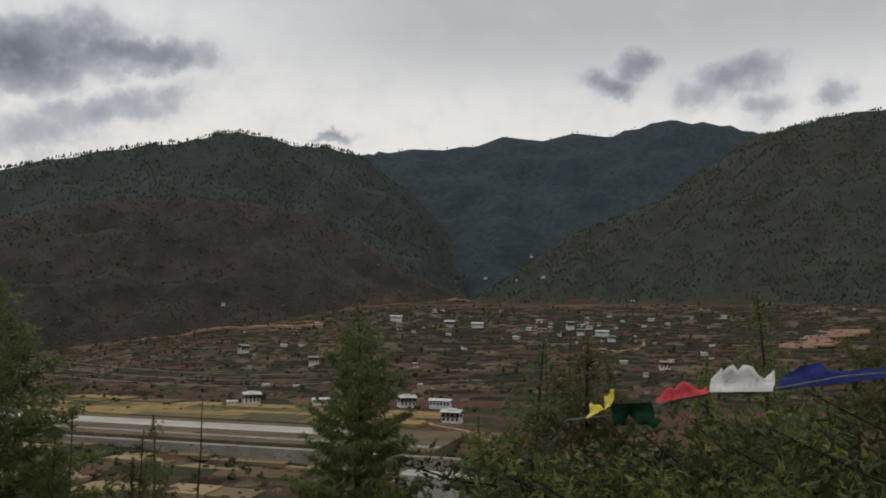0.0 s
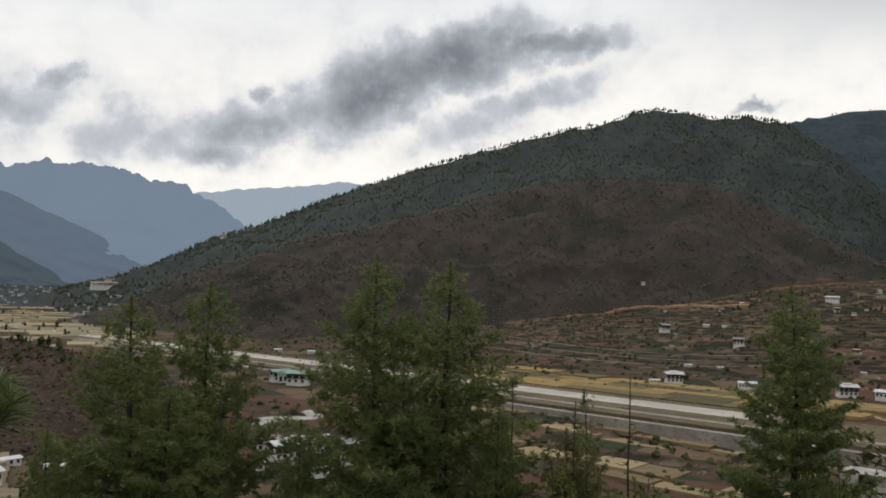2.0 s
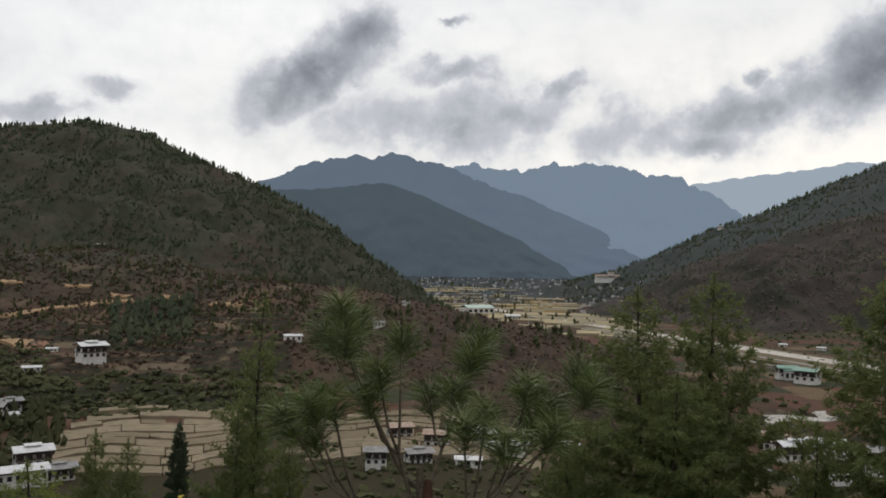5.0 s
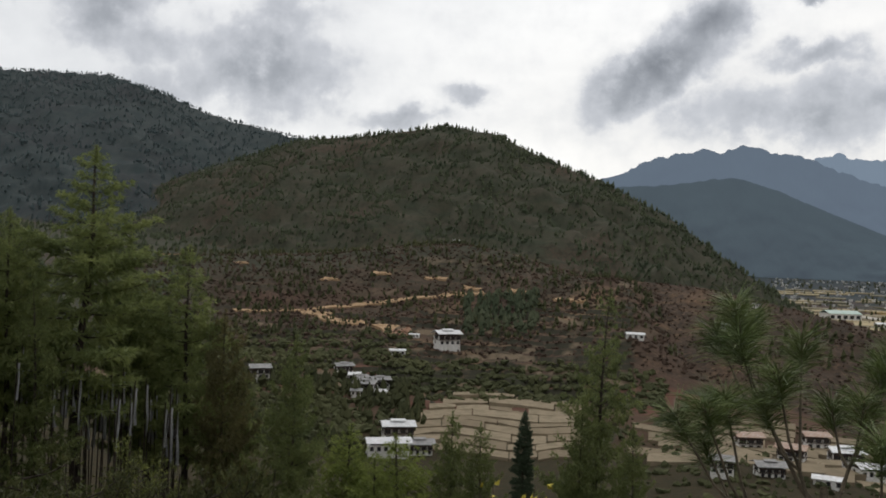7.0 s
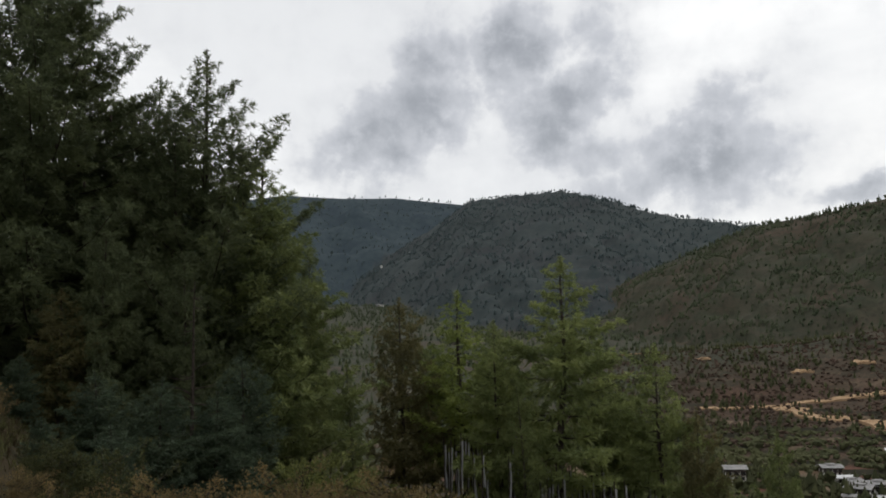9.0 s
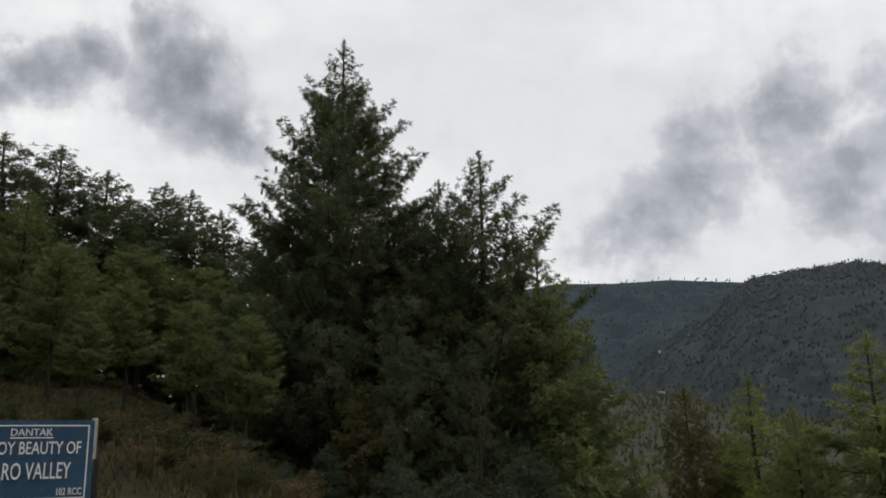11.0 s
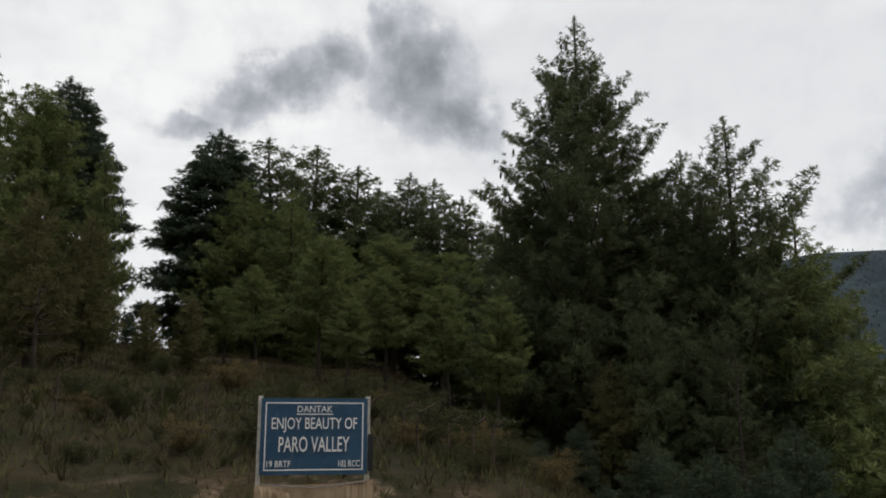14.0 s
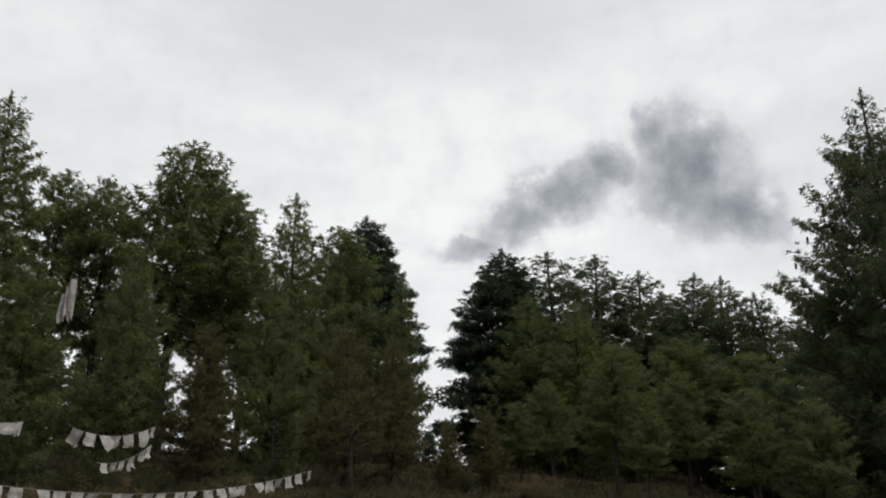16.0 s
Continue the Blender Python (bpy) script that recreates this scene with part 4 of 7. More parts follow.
def bush():
    """A low lumpy bush."""
    bm = bmesh.new()
    bmesh.ops.create_icosphere(bm, subdivisions=1, radius=0.5)
    v = np.array([tuple(p.co) for p in bm.verts])
    v[:, 2] = v[:, 2] * 0.8 + 0.3
    f = np.array([[p.index for p in q.verts] for q in bm.faces])
    bm.free()
    return v, f


def scatter(name, label, category, shape, mat, seed, az, r, count, size, form=None, clump=0.0, clump_scale=120.0, crest=False):
    """Many plants of a kind, as one object: at random over a stretch of azimuth and distance, on one landform."""
    rng = np.random.default_rng(seed)
    a = rng.uniform(az[0], az[1], count * 4)
    d = np.sqrt(rng.uniform(r[0] ** 2, r[1] ** 2, count * 4))
    if crest:
        c = HILLS[form][3]
        d = np.interp(a, c[:, 0], c[:, 2]) - rng.uniform(0, 1, count * 4) ** 2 * 30
    x, y = -np.sin(np.radians(a)) * d, np.cos(np.radians(a)) * d
    z, fm = lie(x, y)
    x, y, z = stretched(x, y, z)
    ok = np.ones(len(a), bool) if form is None else fm == list(HILLS).index(form) + 1
    if form is None:
        ok = fm == 0
    ok &= rng.uniform(-1, 1, len(a)) < fbm(x, y, clump_scale, 3, seed * 0.7) * clump * 2.2 + (1 - clump)
    idx = np.nonzero(ok)[0][:count]
    v, f = shape
    n = len(idx)
    s = rng.uniform(size[0], size[1], n)
    wide = s * rng.uniform(0.8, 1.25, n)
    t = rng.uniform(0, 6.28, n)
    jit = v[None] * (1 + rng.normal(size=(n, len(v), 1)) * (0.28 if len(v) == 12 else 0.16))
    vx = (jit[..., 0] * np.cos(t)[:, None] - jit[..., 1] * np.sin(t)[:, None]) * wide[:, None] + x[idx][:, None]
    vy = (jit[..., 0] * np.sin(t)[:, None] + jit[..., 1] * np.cos(t)[:, None]) * wide[:, None] + y[idx][:, None]
    vz = jit[..., 2] * s[:, None] + z[idx][:, None] - 0.1 * s[:, None]
    verts = np.stack([vx, vy, vz], -1).reshape(-1, 3)
    faces = (f[None] + (np.arange(n) * len(v))[:, None, None]).reshape(-1, f.shape[1])
    return tagged(new(name, mesh_from(name, verts, faces, [mat])), label, category, kind="stuff")


SP, BU = spire(), bush()
CONIFERS = "dark conifer wood covering a hillside"
scatter("woodland", CONIFERS, "woodland", SP, WOODS, 1, (55, 104), (560, 1150), 11000, (3.5, 7.5), "round_hill", 0.8)
scatter("woodland", "row of conifers on a hill crest", "woodland", SP, WOODS, 2, (58, 96), (0, 0), 420, (4, 9), "round_hill", 0.4, 90, crest=True)
scatter("woodland", CONIFERS, "woodland", SP, HAZED_WOODS, 3, (84, 118), (800, 2100), 7500, (6, 11), "south_ridge", 0.65, 260)
scatter("woodland", "row of conifers on a hill crest", "woodland", SP, HAZED_WOODS, 4, (90, 112), (0, 0), 420, (2.5, 6), "south_ridge", 0.3, 120, crest=True)
scatter("woodland", CONIFERS, "woodland", SP, WOODS, 5, (-4, 50), (1100, 2400), 11000, (6, 11), "west_ridge", 0.6, 300)
scatter("woodland", "row of conifers on a hill crest", "woodland", SP, WOODS, 6, (2, 44), (0, 0), 420, (6, 14), "west_ridge", 0.6, 120, crest=True)
scatter("woodland", CONIFERS, "woodland", SP, WOODS, 7, (-34, -4), (1150, 2000), 10500, (4.5, 8.5), "north_hill", 0.7, 200)
scatter("woodland", "conifer wood tinted with blue haze on a far range", "woodland", SP, HAZED_WOODS, 8, (-34, 10), (1700, 3500), 900, (7, 12), "back_range", 0.35, 400)
scatter("woodland", "conifer wood tinted with blue haze on a far ridge", "woodland", SP, HAZED_WOODS, 9, (100, 124), (1600, 2800), 900, (8, 13), "far_south_ridge", 0.35, 400)
scatter("scrub", "leafless brown and grey scrub on a hillside", "scrub", BU, SCRUB, 10, (-6, 46), (960, 1560), 8000, (1.8, 4.5), "brown_spur", 0.35, 150)
scatter("woodland", "scattered conifers on a brown hillside", "woodland", SP, WOODS, 11, (-6, 46), (960, 1560), 2600, (4, 9), "brown_spur", 0.9, 260)
scatter("scrub", "low reddish scrub on a stony spur", "scrub", BU, DARK_SCRUB, 12, (40, 70), (330, 640), 2600, (0.8, 2.6), "near_spur", 0.3, 60)
scatter("woodland", "scattered pines on a stony spur", "woodland", SP, BUSHES, 13, (40, 62), (420, 560), 90, (5, 10), "near_spur", 0.6, 60)
scatter("scrub", "hedges and bushes between terraced fields", "scrub", BU, BUSHES, 14, (-34, 38), (560, 1230), 3200, (1.5, 5), None, 0.75, 70)
scatter("woodland", "trees between terraced fields", "woodland", SP, BUSHES, 15, (-34, 30), (600, 1230), 260, (6, 11), None, 0.8, 120)
scatter("scrub", "green bushes round paddies and farmhouses", "scrub", BU, BUSHES, 16, (83, 100), (255, 440), 2800, (1.0, 4.5), None, 0.6, 50)
scatter("woodland", "dark trees round the village", "woodland", SP, BUSHES, 24, (82, 100), (250, 360), 420, (4, 9), None, 0.7, 60)
scatter("woodland", "dark green pines in a gully of the slope", "woodland", SP, WOODS, 25, (74.5, 79.5), (440, 540), 260, (5, 10), None, 0.5, 40)
scatter("scrub", "green bushes along the foot of the slope", "scrub", BU, BUSHES, 21, (66, 84), (345, 395), 1100, (1.5, 4.5), None, 0.5, 40)
scatter("scrub", "bushes on a scarred brown slope", "scrub", BU, DARK_SCRUB, 17, (58, 104), (400, 660), 6000, (1.0, 3.2), None, 0.5, 60)
scatter("woodland", "young pines on a scarred brown slope", "woodland", SP, BUSHES, 18, (62, 104), (430, 700), 1700, (3, 7), None, 0.9, 90)
scatter("woodland", "dark trees along the valley floor", "woodland", SP, BUSHES, 19, (36, 60), (1000, 3200), 380, (7, 15), None, 0.85, 300)
scatter("scrub", "bushes and hedges round the near farms", "scrub", BU, BUSHES, 22, (42, 70), (190, 345), 900, (0.8, 3.0), None, 0.6, 40)
scatter("woodland", "dark trees in the side valley", "woodland", SP, WOODS, 23, (96, 126), (350, 1700), 3000, (5, 9), None, 0.6, 150)
scatter("scrub", "bushes along the river flats", "scrub", BU, BUSHES, 20, (-30, 46), (250, 460), 900, (1.5, 5.0), None, 0.8, 60)

# ---- roads, runway, fields ----
DUST = material("tan_dirt", mottled((0.33, 0.22, 0.125), (0.43, 0.30, 0.18), 0.15, (0.22, 0.14, 0.08), 1.0), 0.95, 0.1)
RED_EARTH = material("red_earth", mottled((0.25, 0.145, 0.095), (0.34, 0.215, 0.15), 0.1, (0.18, 0.10, 0.065), 0.6), 0.95, 0.1)
CONCRETE = material("runway_concrete", mottled((0.42, 0.39, 0.34), (0.54, 0.50, 0.44), 0.03, (0.34, 0.31, 0.27), 0.3), 0.85, 0.2)
ASPHALT = material("worn_asphalt", mottled((0.24, 0.22, 0.19), (0.33, 0.30, 0.26), 0.05, (0.18, 0.165, 0.145), 0.5), 0.9, 0.2)
PEBBLES = material("river_pebbles", mottled((0.38, 0.36, 0.32), (0.52, 0.49, 0.45), 0.06, (0.22, 0.22, 0.2), 0.5), 0.9, 0.2)
GRASS_STRIP = material("runway_grass", mottled((0.12, 0.096, 0.06), (0.17, 0.135, 0.085), 0.03, (0.085, 0.075, 0.045), 0.3), 0.95, 0.1)


def stubble(t):
    rnd = t.node("ShaderNodeObjectInfo").outputs["Random"]
    co = t.node("ShaderNodeTexCoord").outputs["Object"]
    ramp = t.node("ShaderNodeValToRGB", ins={0: rnd})
    ramp.color_ramp.interpolation = "CONSTANT"
    for pos, col in ((0.0, (0.34, 0.24, 0.10)), (0.3, (0.27, 0.20, 0.095)), (0.5, (0.16, 0.135, 0.07)), (0.66, (0.30, 0.21, 0.085)), (0.82, (0.10, 0.095, 0.05))):
        e = ramp.color_ramp.elements.new(pos) if pos else ramp.color_ramp.elements[0]
        e.color = (*col, 1.0)
    return t.mix(t.remap(t.noise(co, 0.15, 5.0, 0.65), 0.4, 0.7, 0.0, 0.55), ramp.outputs[0], (0.14, 0.11, 0.06))


def bare_paddy(t):
    rnd = t.node("ShaderNodeObjectInfo").outputs["Random"]
    co = t.node("ShaderNodeTexCoord").outputs["Object"]
    c = t.mix(rnd, (0.19, 0.15, 0.10), (0.27, 0.22, 0.15))
    return t.mix(t.remap(t.noise(co, 0.2, 6.0, 0.65), 0.4, 0.7, 0.0, 0.6), c, (0.13, 0.11, 0.07))


PALE_FIELD = material("pale_valley_field", lambda t: t.mix(t.node("ShaderNodeObjectInfo").outputs["Random"], t.mix(t.noise(t.node("ShaderNodeTexCoord").outputs["Object"], 0.1, 5.0, 0.65), (0.13, 0.13, 0.09), (0.24, 0.21, 0.15)), (0.40, 0.33, 0.20)), 0.95, 0.1)
STUBBLE = material("rice_stubble", stubble, 0.95, 0.1)
DRY_FIELD = material("fallow_field", lambda t: t.mix(t.node("ShaderNodeObjectInfo").outputs["Random"], t.mix(t.noise(t.node("ShaderNodeTexCoord").outputs["Object"], 0.2, 5.0, 0.65), (0.11, 0.085, 0.05), (0.26, 0.195, 0.11)), (0.36, 0.28, 0.16)), 0.95, 0.1)
PADDY = material("bare_paddy_soil", bare_paddy, 0.95, 0.1)


def ribbon(name, label, category, points, width, mat, lift=0.5, by_sight=True, level=False):
    """A strip draped over the ground through points of azimuth and elevation (or x and y)."""
    pts = np.array(points, float).reshape(-1, 2)
    k = np.linspace(0, len(pts) - 1, (len(pts) - 1) * 12 + 1)
    u, v = np.interp(k, np.arange(len(pts)), pts[:, 0]), np.interp(k, np.arange(len(pts)), pts[:, 1])
    if by_sight:
        p = np.array([tuple(seen_spot(a, e)[0])[:2] for a, e in zip(u[::3], v[::3])])
        if level:
            # a level line round the hill's foot, at the middle distance of its points
            r = np.hypot(p[:, 0], p[:, 1])
            p *= (np.median(r) / r)[:, None]
        for _ in range(2):
            p[1:-1] = (p[:-2] + 2 * p[1:-1] + p[2:]) / 4
        p = np.stack([np.interp(k, k[::3], p[:, c]) for c in range(2)], 1)
        p += np.stack([fbm(k * 10, k * 3, 17, 2, 1.0), fbm(k * 10, k * 3, 17, 2, 3.0)], 1) * width * 0.3
    else:
        p = np.stack([u, v], 1)
    d = np.gradient(p, axis=0)
    d /= np.linalg.norm(d, axis=1, keepdims=True)
    nrm = np.stack([-d[:, 1], d[:, 0]], 1)
    rows = []
    for o in (-0.5, -0.25, 0, 0.25, 0.5):
        q = p + nrm * width * o * (1 + 0.25 * fbm(k * 7, k, 11, 2, o)[:, None] * (abs(o) == 0.5))
        z = land(q[:, 0], q[:, 1])[0]
        rows.append(np.column_stack([q, z]))
    top = np.array(rows)
    top[:, :, 2] = np.maximum(top[:, :, 2], top[:, :, 2].mean(0)[None]) + lift
    low = top[[0, 4]].copy()
    low[:, :, 2] -= lift + 1.5
    allr = np.concatenate([low[:1], top, low[1:]])
    n, m = allr.shape[:2]
    i, j = np.meshgrid(np.arange(n - 1), np.arange(m - 1), indexing="ij")
    q = np.stack([i * m + j, i * m + j + 1, (i + 1) * m + j + 1, (i + 1) * m + j], -1).reshape(-1, 4)
    return tagged(new(name, mesh_from(name, allr.reshape(-1, 3), q, [mat], False)), label, category, kind="structure")


TRACK = "tan dirt track cut into the hillside"
ribbon("dirt_road", TRACK, "road", (95, -3.9, 92, -3.8, 90.2, -3.7, 87.9, -3.45, 85.5, -3.1, 83.4, -2.8, 80.5, -2.4, 78.1, -2.2), 10, DUST)
ribbon("dirt_road", TRACK, "road", (90.4, -3.75, 89.1, -4.1, 87, -4.4, 84.1, -5.0), 13, DUST)
ribbon("earth_cut", "patch of freshly dug red earth", "road", (84.6, -5.1, 83.6, -5.0, 82.8, -5.1), 16, RED_EARTH)
for a, e, ln in ((88.6, -1.6, 1.2), (85.2, -1.1, 1.4), (81.5, -1.3, 1.6), (94.5, -0.7, 1.0), (99.0, -0.3, 1.6), (79.0, -1.9, 1.2), (72.5, -2.4, 2.2), (76.0, -2.0, 1.4)):
    ribbon("earth_cut", "bare tan cut in the hillside", "road", (a + ln / 2, e - 0.05, a, e, a - ln / 2, e + 0.03), 8, DUST)
ribbon("dirt_road", TRACK, "road", (18.5, -1.8, 16, -1.5, 13, -1.0, 10.3, -0.7, 7.5, -0.4, 5.2, -0.2), 7, RED_EARTH, 2.0)
ribbon("earth_cut", "patch of bare pinkish earth", "road", (10.6, -0.75, 8, -0.6, 5.4, -0.5), 14, DUST, 2.5)
ribbon("dirt_road", TRACK, "road", (5.2, 0.3, 2.5, 0.7, 0.7, 1.0, -1.5, 1.15, -4.5, 1.15), 6, RED_EARTH, 2.5)
ribbon("dirt_road", TRACK, "road", (-12.0, -1.7, -14, -1.9, -15.8, -1.7, -16.0, -1.3, -15.2, -1.15), 5, DUST)
ribbon("earth_cut", "steep bare tan landslip", "road", (-26.3, -1.4, -27.0, -0.7, -27.6, -0.2), 50, RED_EARTH)
ribbon("dirt_road", TRACK, "road", (-0.5, -6.4, -2.0, -7.0, -4.2, -7.3, -6.0, -8.0), 4, DUST)

RUN0, RUND = Vector((-30.0, 445.0)), Vector((-0.953, 0.303))
RUNN = Vector((-RUND.y, RUND.x)) * -1


def runway_xy(s, o):
    """A place s metres along the runway and o metres across it, away from the viewer."""
    p = RUN0 + RUND * s + RUNN * o
    return p.x, p.y


def strip(name, label, s0, s1, o0, o1, z, mat, category="runway"):
    bm = bmesh.new()
    n = 24
    for i in range(n):
        a, b = s0 + (s1 - s0) * i / n, s0 + (s1 - s0) * (i + 1) / n
        top = [bm.verts.new((*runway_xy(s, o), z)) for s, o in ((a, o0), (b, o0), (b, o1), (a, o1))]
        bm.faces.new(top)
        for k in ((0, 1), (2, 3)):
            low = [bm.verts.new((top[q].co.x, top[q].co.y, z - 14)) for q in k[::-1]]
            bm.faces.new([top[k[0]], *low[::-1], top[k[1]]][::-1])
        # the bank closes at either end
        for at, k in ((0, (0, 3)), (n - 1, (1, 2))):
            if i == at:
                low = [bm.verts.new((top[q].co.x, top[q].co.y, z - 14)) for q in k]
                bm.faces.new([top[k[0]], low[0], low[1], top[k[1]]])
    bmesh.ops.recalc_face_normals(bm, faces=bm.faces)
    for v in bm.verts:
        v.co = [float(q) for q in stretched(*v.co)]
    me = bpy.data.meshes.new(name)
    bm.to_mesh(me)
    bm.free()
    me.materials.append(mat)
    return tagged(new(name, me), label, category, kind="structure")


strip("runway_verge", "mown brown grass beside the runway", -60, 1500, -46, 24, -57.1, GRASS_STRIP)
strip("runway", "long pale concrete runway on the valley floor", 0, 1450, -11, 11, -56.9, CONCRETE)
strip("taxiway", "narrow worn asphalt strip beside the runway", -60, 700, -36, -30, -56.8, ASPHALT)
strip("access_road", "pale access road along the airfield", -140, 600, -62, -57, -57.0, ASPHALT, "road")
strip("riverbed", "pale pebble bed of the river", -260, -62, -100, -88, -57.6, PEBBLES, "riverbed")
ribbon("riverbed", "pale pebble bed of the river", "riverbed", (4.5, -9.3, 1, -9.4, -3, -9.6, -6, -9.7, -9, -9.7, -12, -10.0, -16, -10.6), 24, PEBBLES)
ribbon("riverbed", "pale pebble bank of the river", "riverbed", (33.5, -8.6, 35.5, -8.7, 37.5, -8.8), 16, PEBBLES)


def field(parent, name, corners, mat, depth=2.5):
    """One field: a level slab with sides, a little uneven."""
    c = np.stack(stretched(*np.array(corners, float).T), 1)
    n = len(c)
    v = np.concatenate([c, c - [0, 0, depth]])
    bm = bmesh.new()
    vs = [bm.verts.new(p) for p in v]
    bm.faces.new(vs[:n])
    for k in range(n):
        bm.faces.new((vs[k], vs[n + k], vs[n + (k + 1) % n], vs[(k + 1) % n]))
    bmesh.ops.recalc_face_normals(bm, faces=bm.faces)
    return part(name, bm, mat, parent)


def field_block(label, s0, s1, o0, o1, along, across, z, seed, gap=0.8, mat=STUBBLE, keep=1.0):
    rng = np.random.default_rng(seed)
    root = tagged(new("farm_fields"), label, "fields", kind="structure")
    o = o0
    while o < o1 - across * 0.4:
        wo = across * rng.uniform(0.7, 1.3)
        s = s0 + rng.uniform(-0.3, 0.3) * along
        while s < s1:
            ws = along * rng.uniform(0.6, 1.4)
            if rng.random() < keep:
                j = rng.normal(size=4) * across * 0.05
                pts = [(s + j[0], o), (s + ws - gap, o + j[1]), (s + ws - gap + j[2], o + wo - gap), (s, o + wo - gap + j[3])]
                gz, gf = lie(*runway_xy(s + ws / 2, o + wo / 2))
                if gf[0] or gz[0] > max(z, -58.0) + 6:
                    s += ws
                    continue
                zz = max(float(lie(*runway_xy(s + ws / 2, o + wo / 2))[0][0]), z)
                field(root, "field", [(*runway_xy(a, b), zz + 0.45 + rng.uniform(0, 0.15)) for a, b in pts], mat)
            s += ws
        o += wo
    return root


field_block("golden stubble fields beyond the runway", -20, 230, 30, 105, 34, 17, -57.6, 1)
field_block("brown and golden fields between runway and river", -120, 170, -82, -64, 30, 14, -70.0, 2, mat=DRY_FIELD, keep=0.8)
field_block("golden and brown fields along the river", -60, 130, -135, -104, 26, 15, -70.0, 3, mat=DRY_FIELD, keep=0.7)
field_block("golden fields of the upper valley", 780, 2100, 60, 420, 130, 45, -58.0, 4, 3.0, keep=0.55)
field_block("golden fields of the upper valley", 1300, 2600, -300, -60, 160, 50, -58.0, 5, 3.0, keep=0.5)


def valley_fields(label, seed, az, r, keep):
    """Fields of the far valley floor, larger with distance."""
    rng = np.random.default_rng(seed)
    root = tagged(new("farm_fields"), label, "fields", kind="structure")
    d = r[0]
    while d < r[1]:
        deep = d * 0.05 * rng.uniform(0.7, 1.3)
        a = az[0] + rng.uniform(0, 1)
        while a < az[1]:
            w = rng.uniform(0.7, 2.2)
            if rng.random() < keep:
                c = [(a, d), (a + w * 0.92, d + deep * rng.uniform(-0.2, 0.2)), (a + w * 0.92, d + deep * 0.85), (a, d + deep * rng.uniform(0.75, 0.95))]
                xy = [heading(q, 0, rr) for q, rr in c]
                mid = heading(a + w / 2, 0, d + deep / 2)
                z, f = lie(mid.x, mid.y)
                if f[0] == 0 and z[0] < -40:
                    field(root, "field", [(q.x, q.y, float(z[0]) + 1.2 + rng.uniform(0, 0.3)) for q in xy], PALE_FIELD)
            a += w
        d += deep


valley_fields("patchwork of golden and grey fields across the valley floor", 12, (44.0, 60.0), (820, 2900), 0.62)


def paddies(near, far, right, left, seed):
    """Small bare paddies, stepped down a gentle slope."""
    rng = np.random.default_rng(seed)
    root = tagged(new("rice_terrace"), "stepped bare tan rice paddies between low bunds", "paddies", kind="structure")
    r = near
    while r < far:
        dr = rng.uniform(8.5, 14)
        a = right + rng.uniform(0, 1.2)
        end = left - (r - near) * 0.035
        while a < end:
            da = rng.uniform(1.6, 4.6)
            def at(az, rad):
                bend = 4.5 * math.sin(az * 0.7 + r * 0.03)
                p = heading(az, 0, rad + bend)
                return p.x, p.y
            j = rng.normal(size=4) * 1.1
            pts = [(a, r + j[0]), (a + da * 0.5, r + j[0] + 0.5), (a + da - 0.07, r + j[1]), (a + da - 0.07, r + dr - 0.5 + j[2]), (a + da * 0.5, r + dr - 0.2), (a, r + dr - 0.5 + j[3])]
            z = float(lie(*at(a + da / 2, r + dr / 2))[0][0]) + 0.7 + rng.uniform(0, 0.35)
            field(root, "paddy", [(*at(*q), z) for q in pts], PADDY, 2.2)
            a += da
        r += dr


paddies(258.0, 352, 70.5, 83.2, 8)
paddies(262.0, 330, 51.0, 66.0, 9)


# ---- houses ----
WHITEWASH = material("whitewashed_wall", mottled((0.62, 0.60, 0.56), (0.74, 0.73, 0.70), 0.5, (0.45, 0.42, 0.38), 2.0), 0.9, 0.2)
TIMBER = material("painted_dark_timber", mottled((0.036, 0.023, 0.017), (0.07, 0.042, 0.03), 1.0, (0.025, 0.016, 0.012), 5.0), 0.7, 0.3)
ROOF_TIN = material("pale_tin_roof", mottled((0.55, 0.56, 0.57), (0.68, 0.69, 0.70), 0.3, (0.42, 0.38, 0.34), 1.5), 0.5, 0.5)
ROOF_GREY = material("grey_shingle_roof", mottled((0.22, 0.22, 0.22), (0.34, 0.33, 0.32), 0.4, (0.16, 0.15, 0.14), 2.0), 0.85, 0.3)
ROOF_GREEN = material("green_tin_roof", mottled((0.10, 0.22, 0.17), (0.15, 0.29, 0.22), 0.3, (0.08, 0.16, 0.12), 1.5), 0.5, 0.5)
ROOF_MINT = material("faded_green_tin_roof", mottled((0.34, 0.46, 0.40), (0.42, 0.53, 0.47), 0.2, (0.28, 0.38, 0.33), 1.0), 0.5, 0.5)
ROOF_RUST = material("rusty_tin_roof", mottled((0.26, 0.15, 0.10), (0.36, 0.24, 0.17), 0.4, (0.45, 0.42, 0.40), 1.2), 0.6, 0.4)
RED_BAND = material("maroon_band", mottled((0.14, 0.04, 0.03), (0.19, 0.06, 0.045), 0.5, (0.10, 0.03, 0.025), 3.0), 0.85, 0.2)
PANE = material("dark_window_pane", mottled((0.02, 0.022, 0.025), (0.035, 0.038, 0.042), 0.8), 0.15, 0.5)


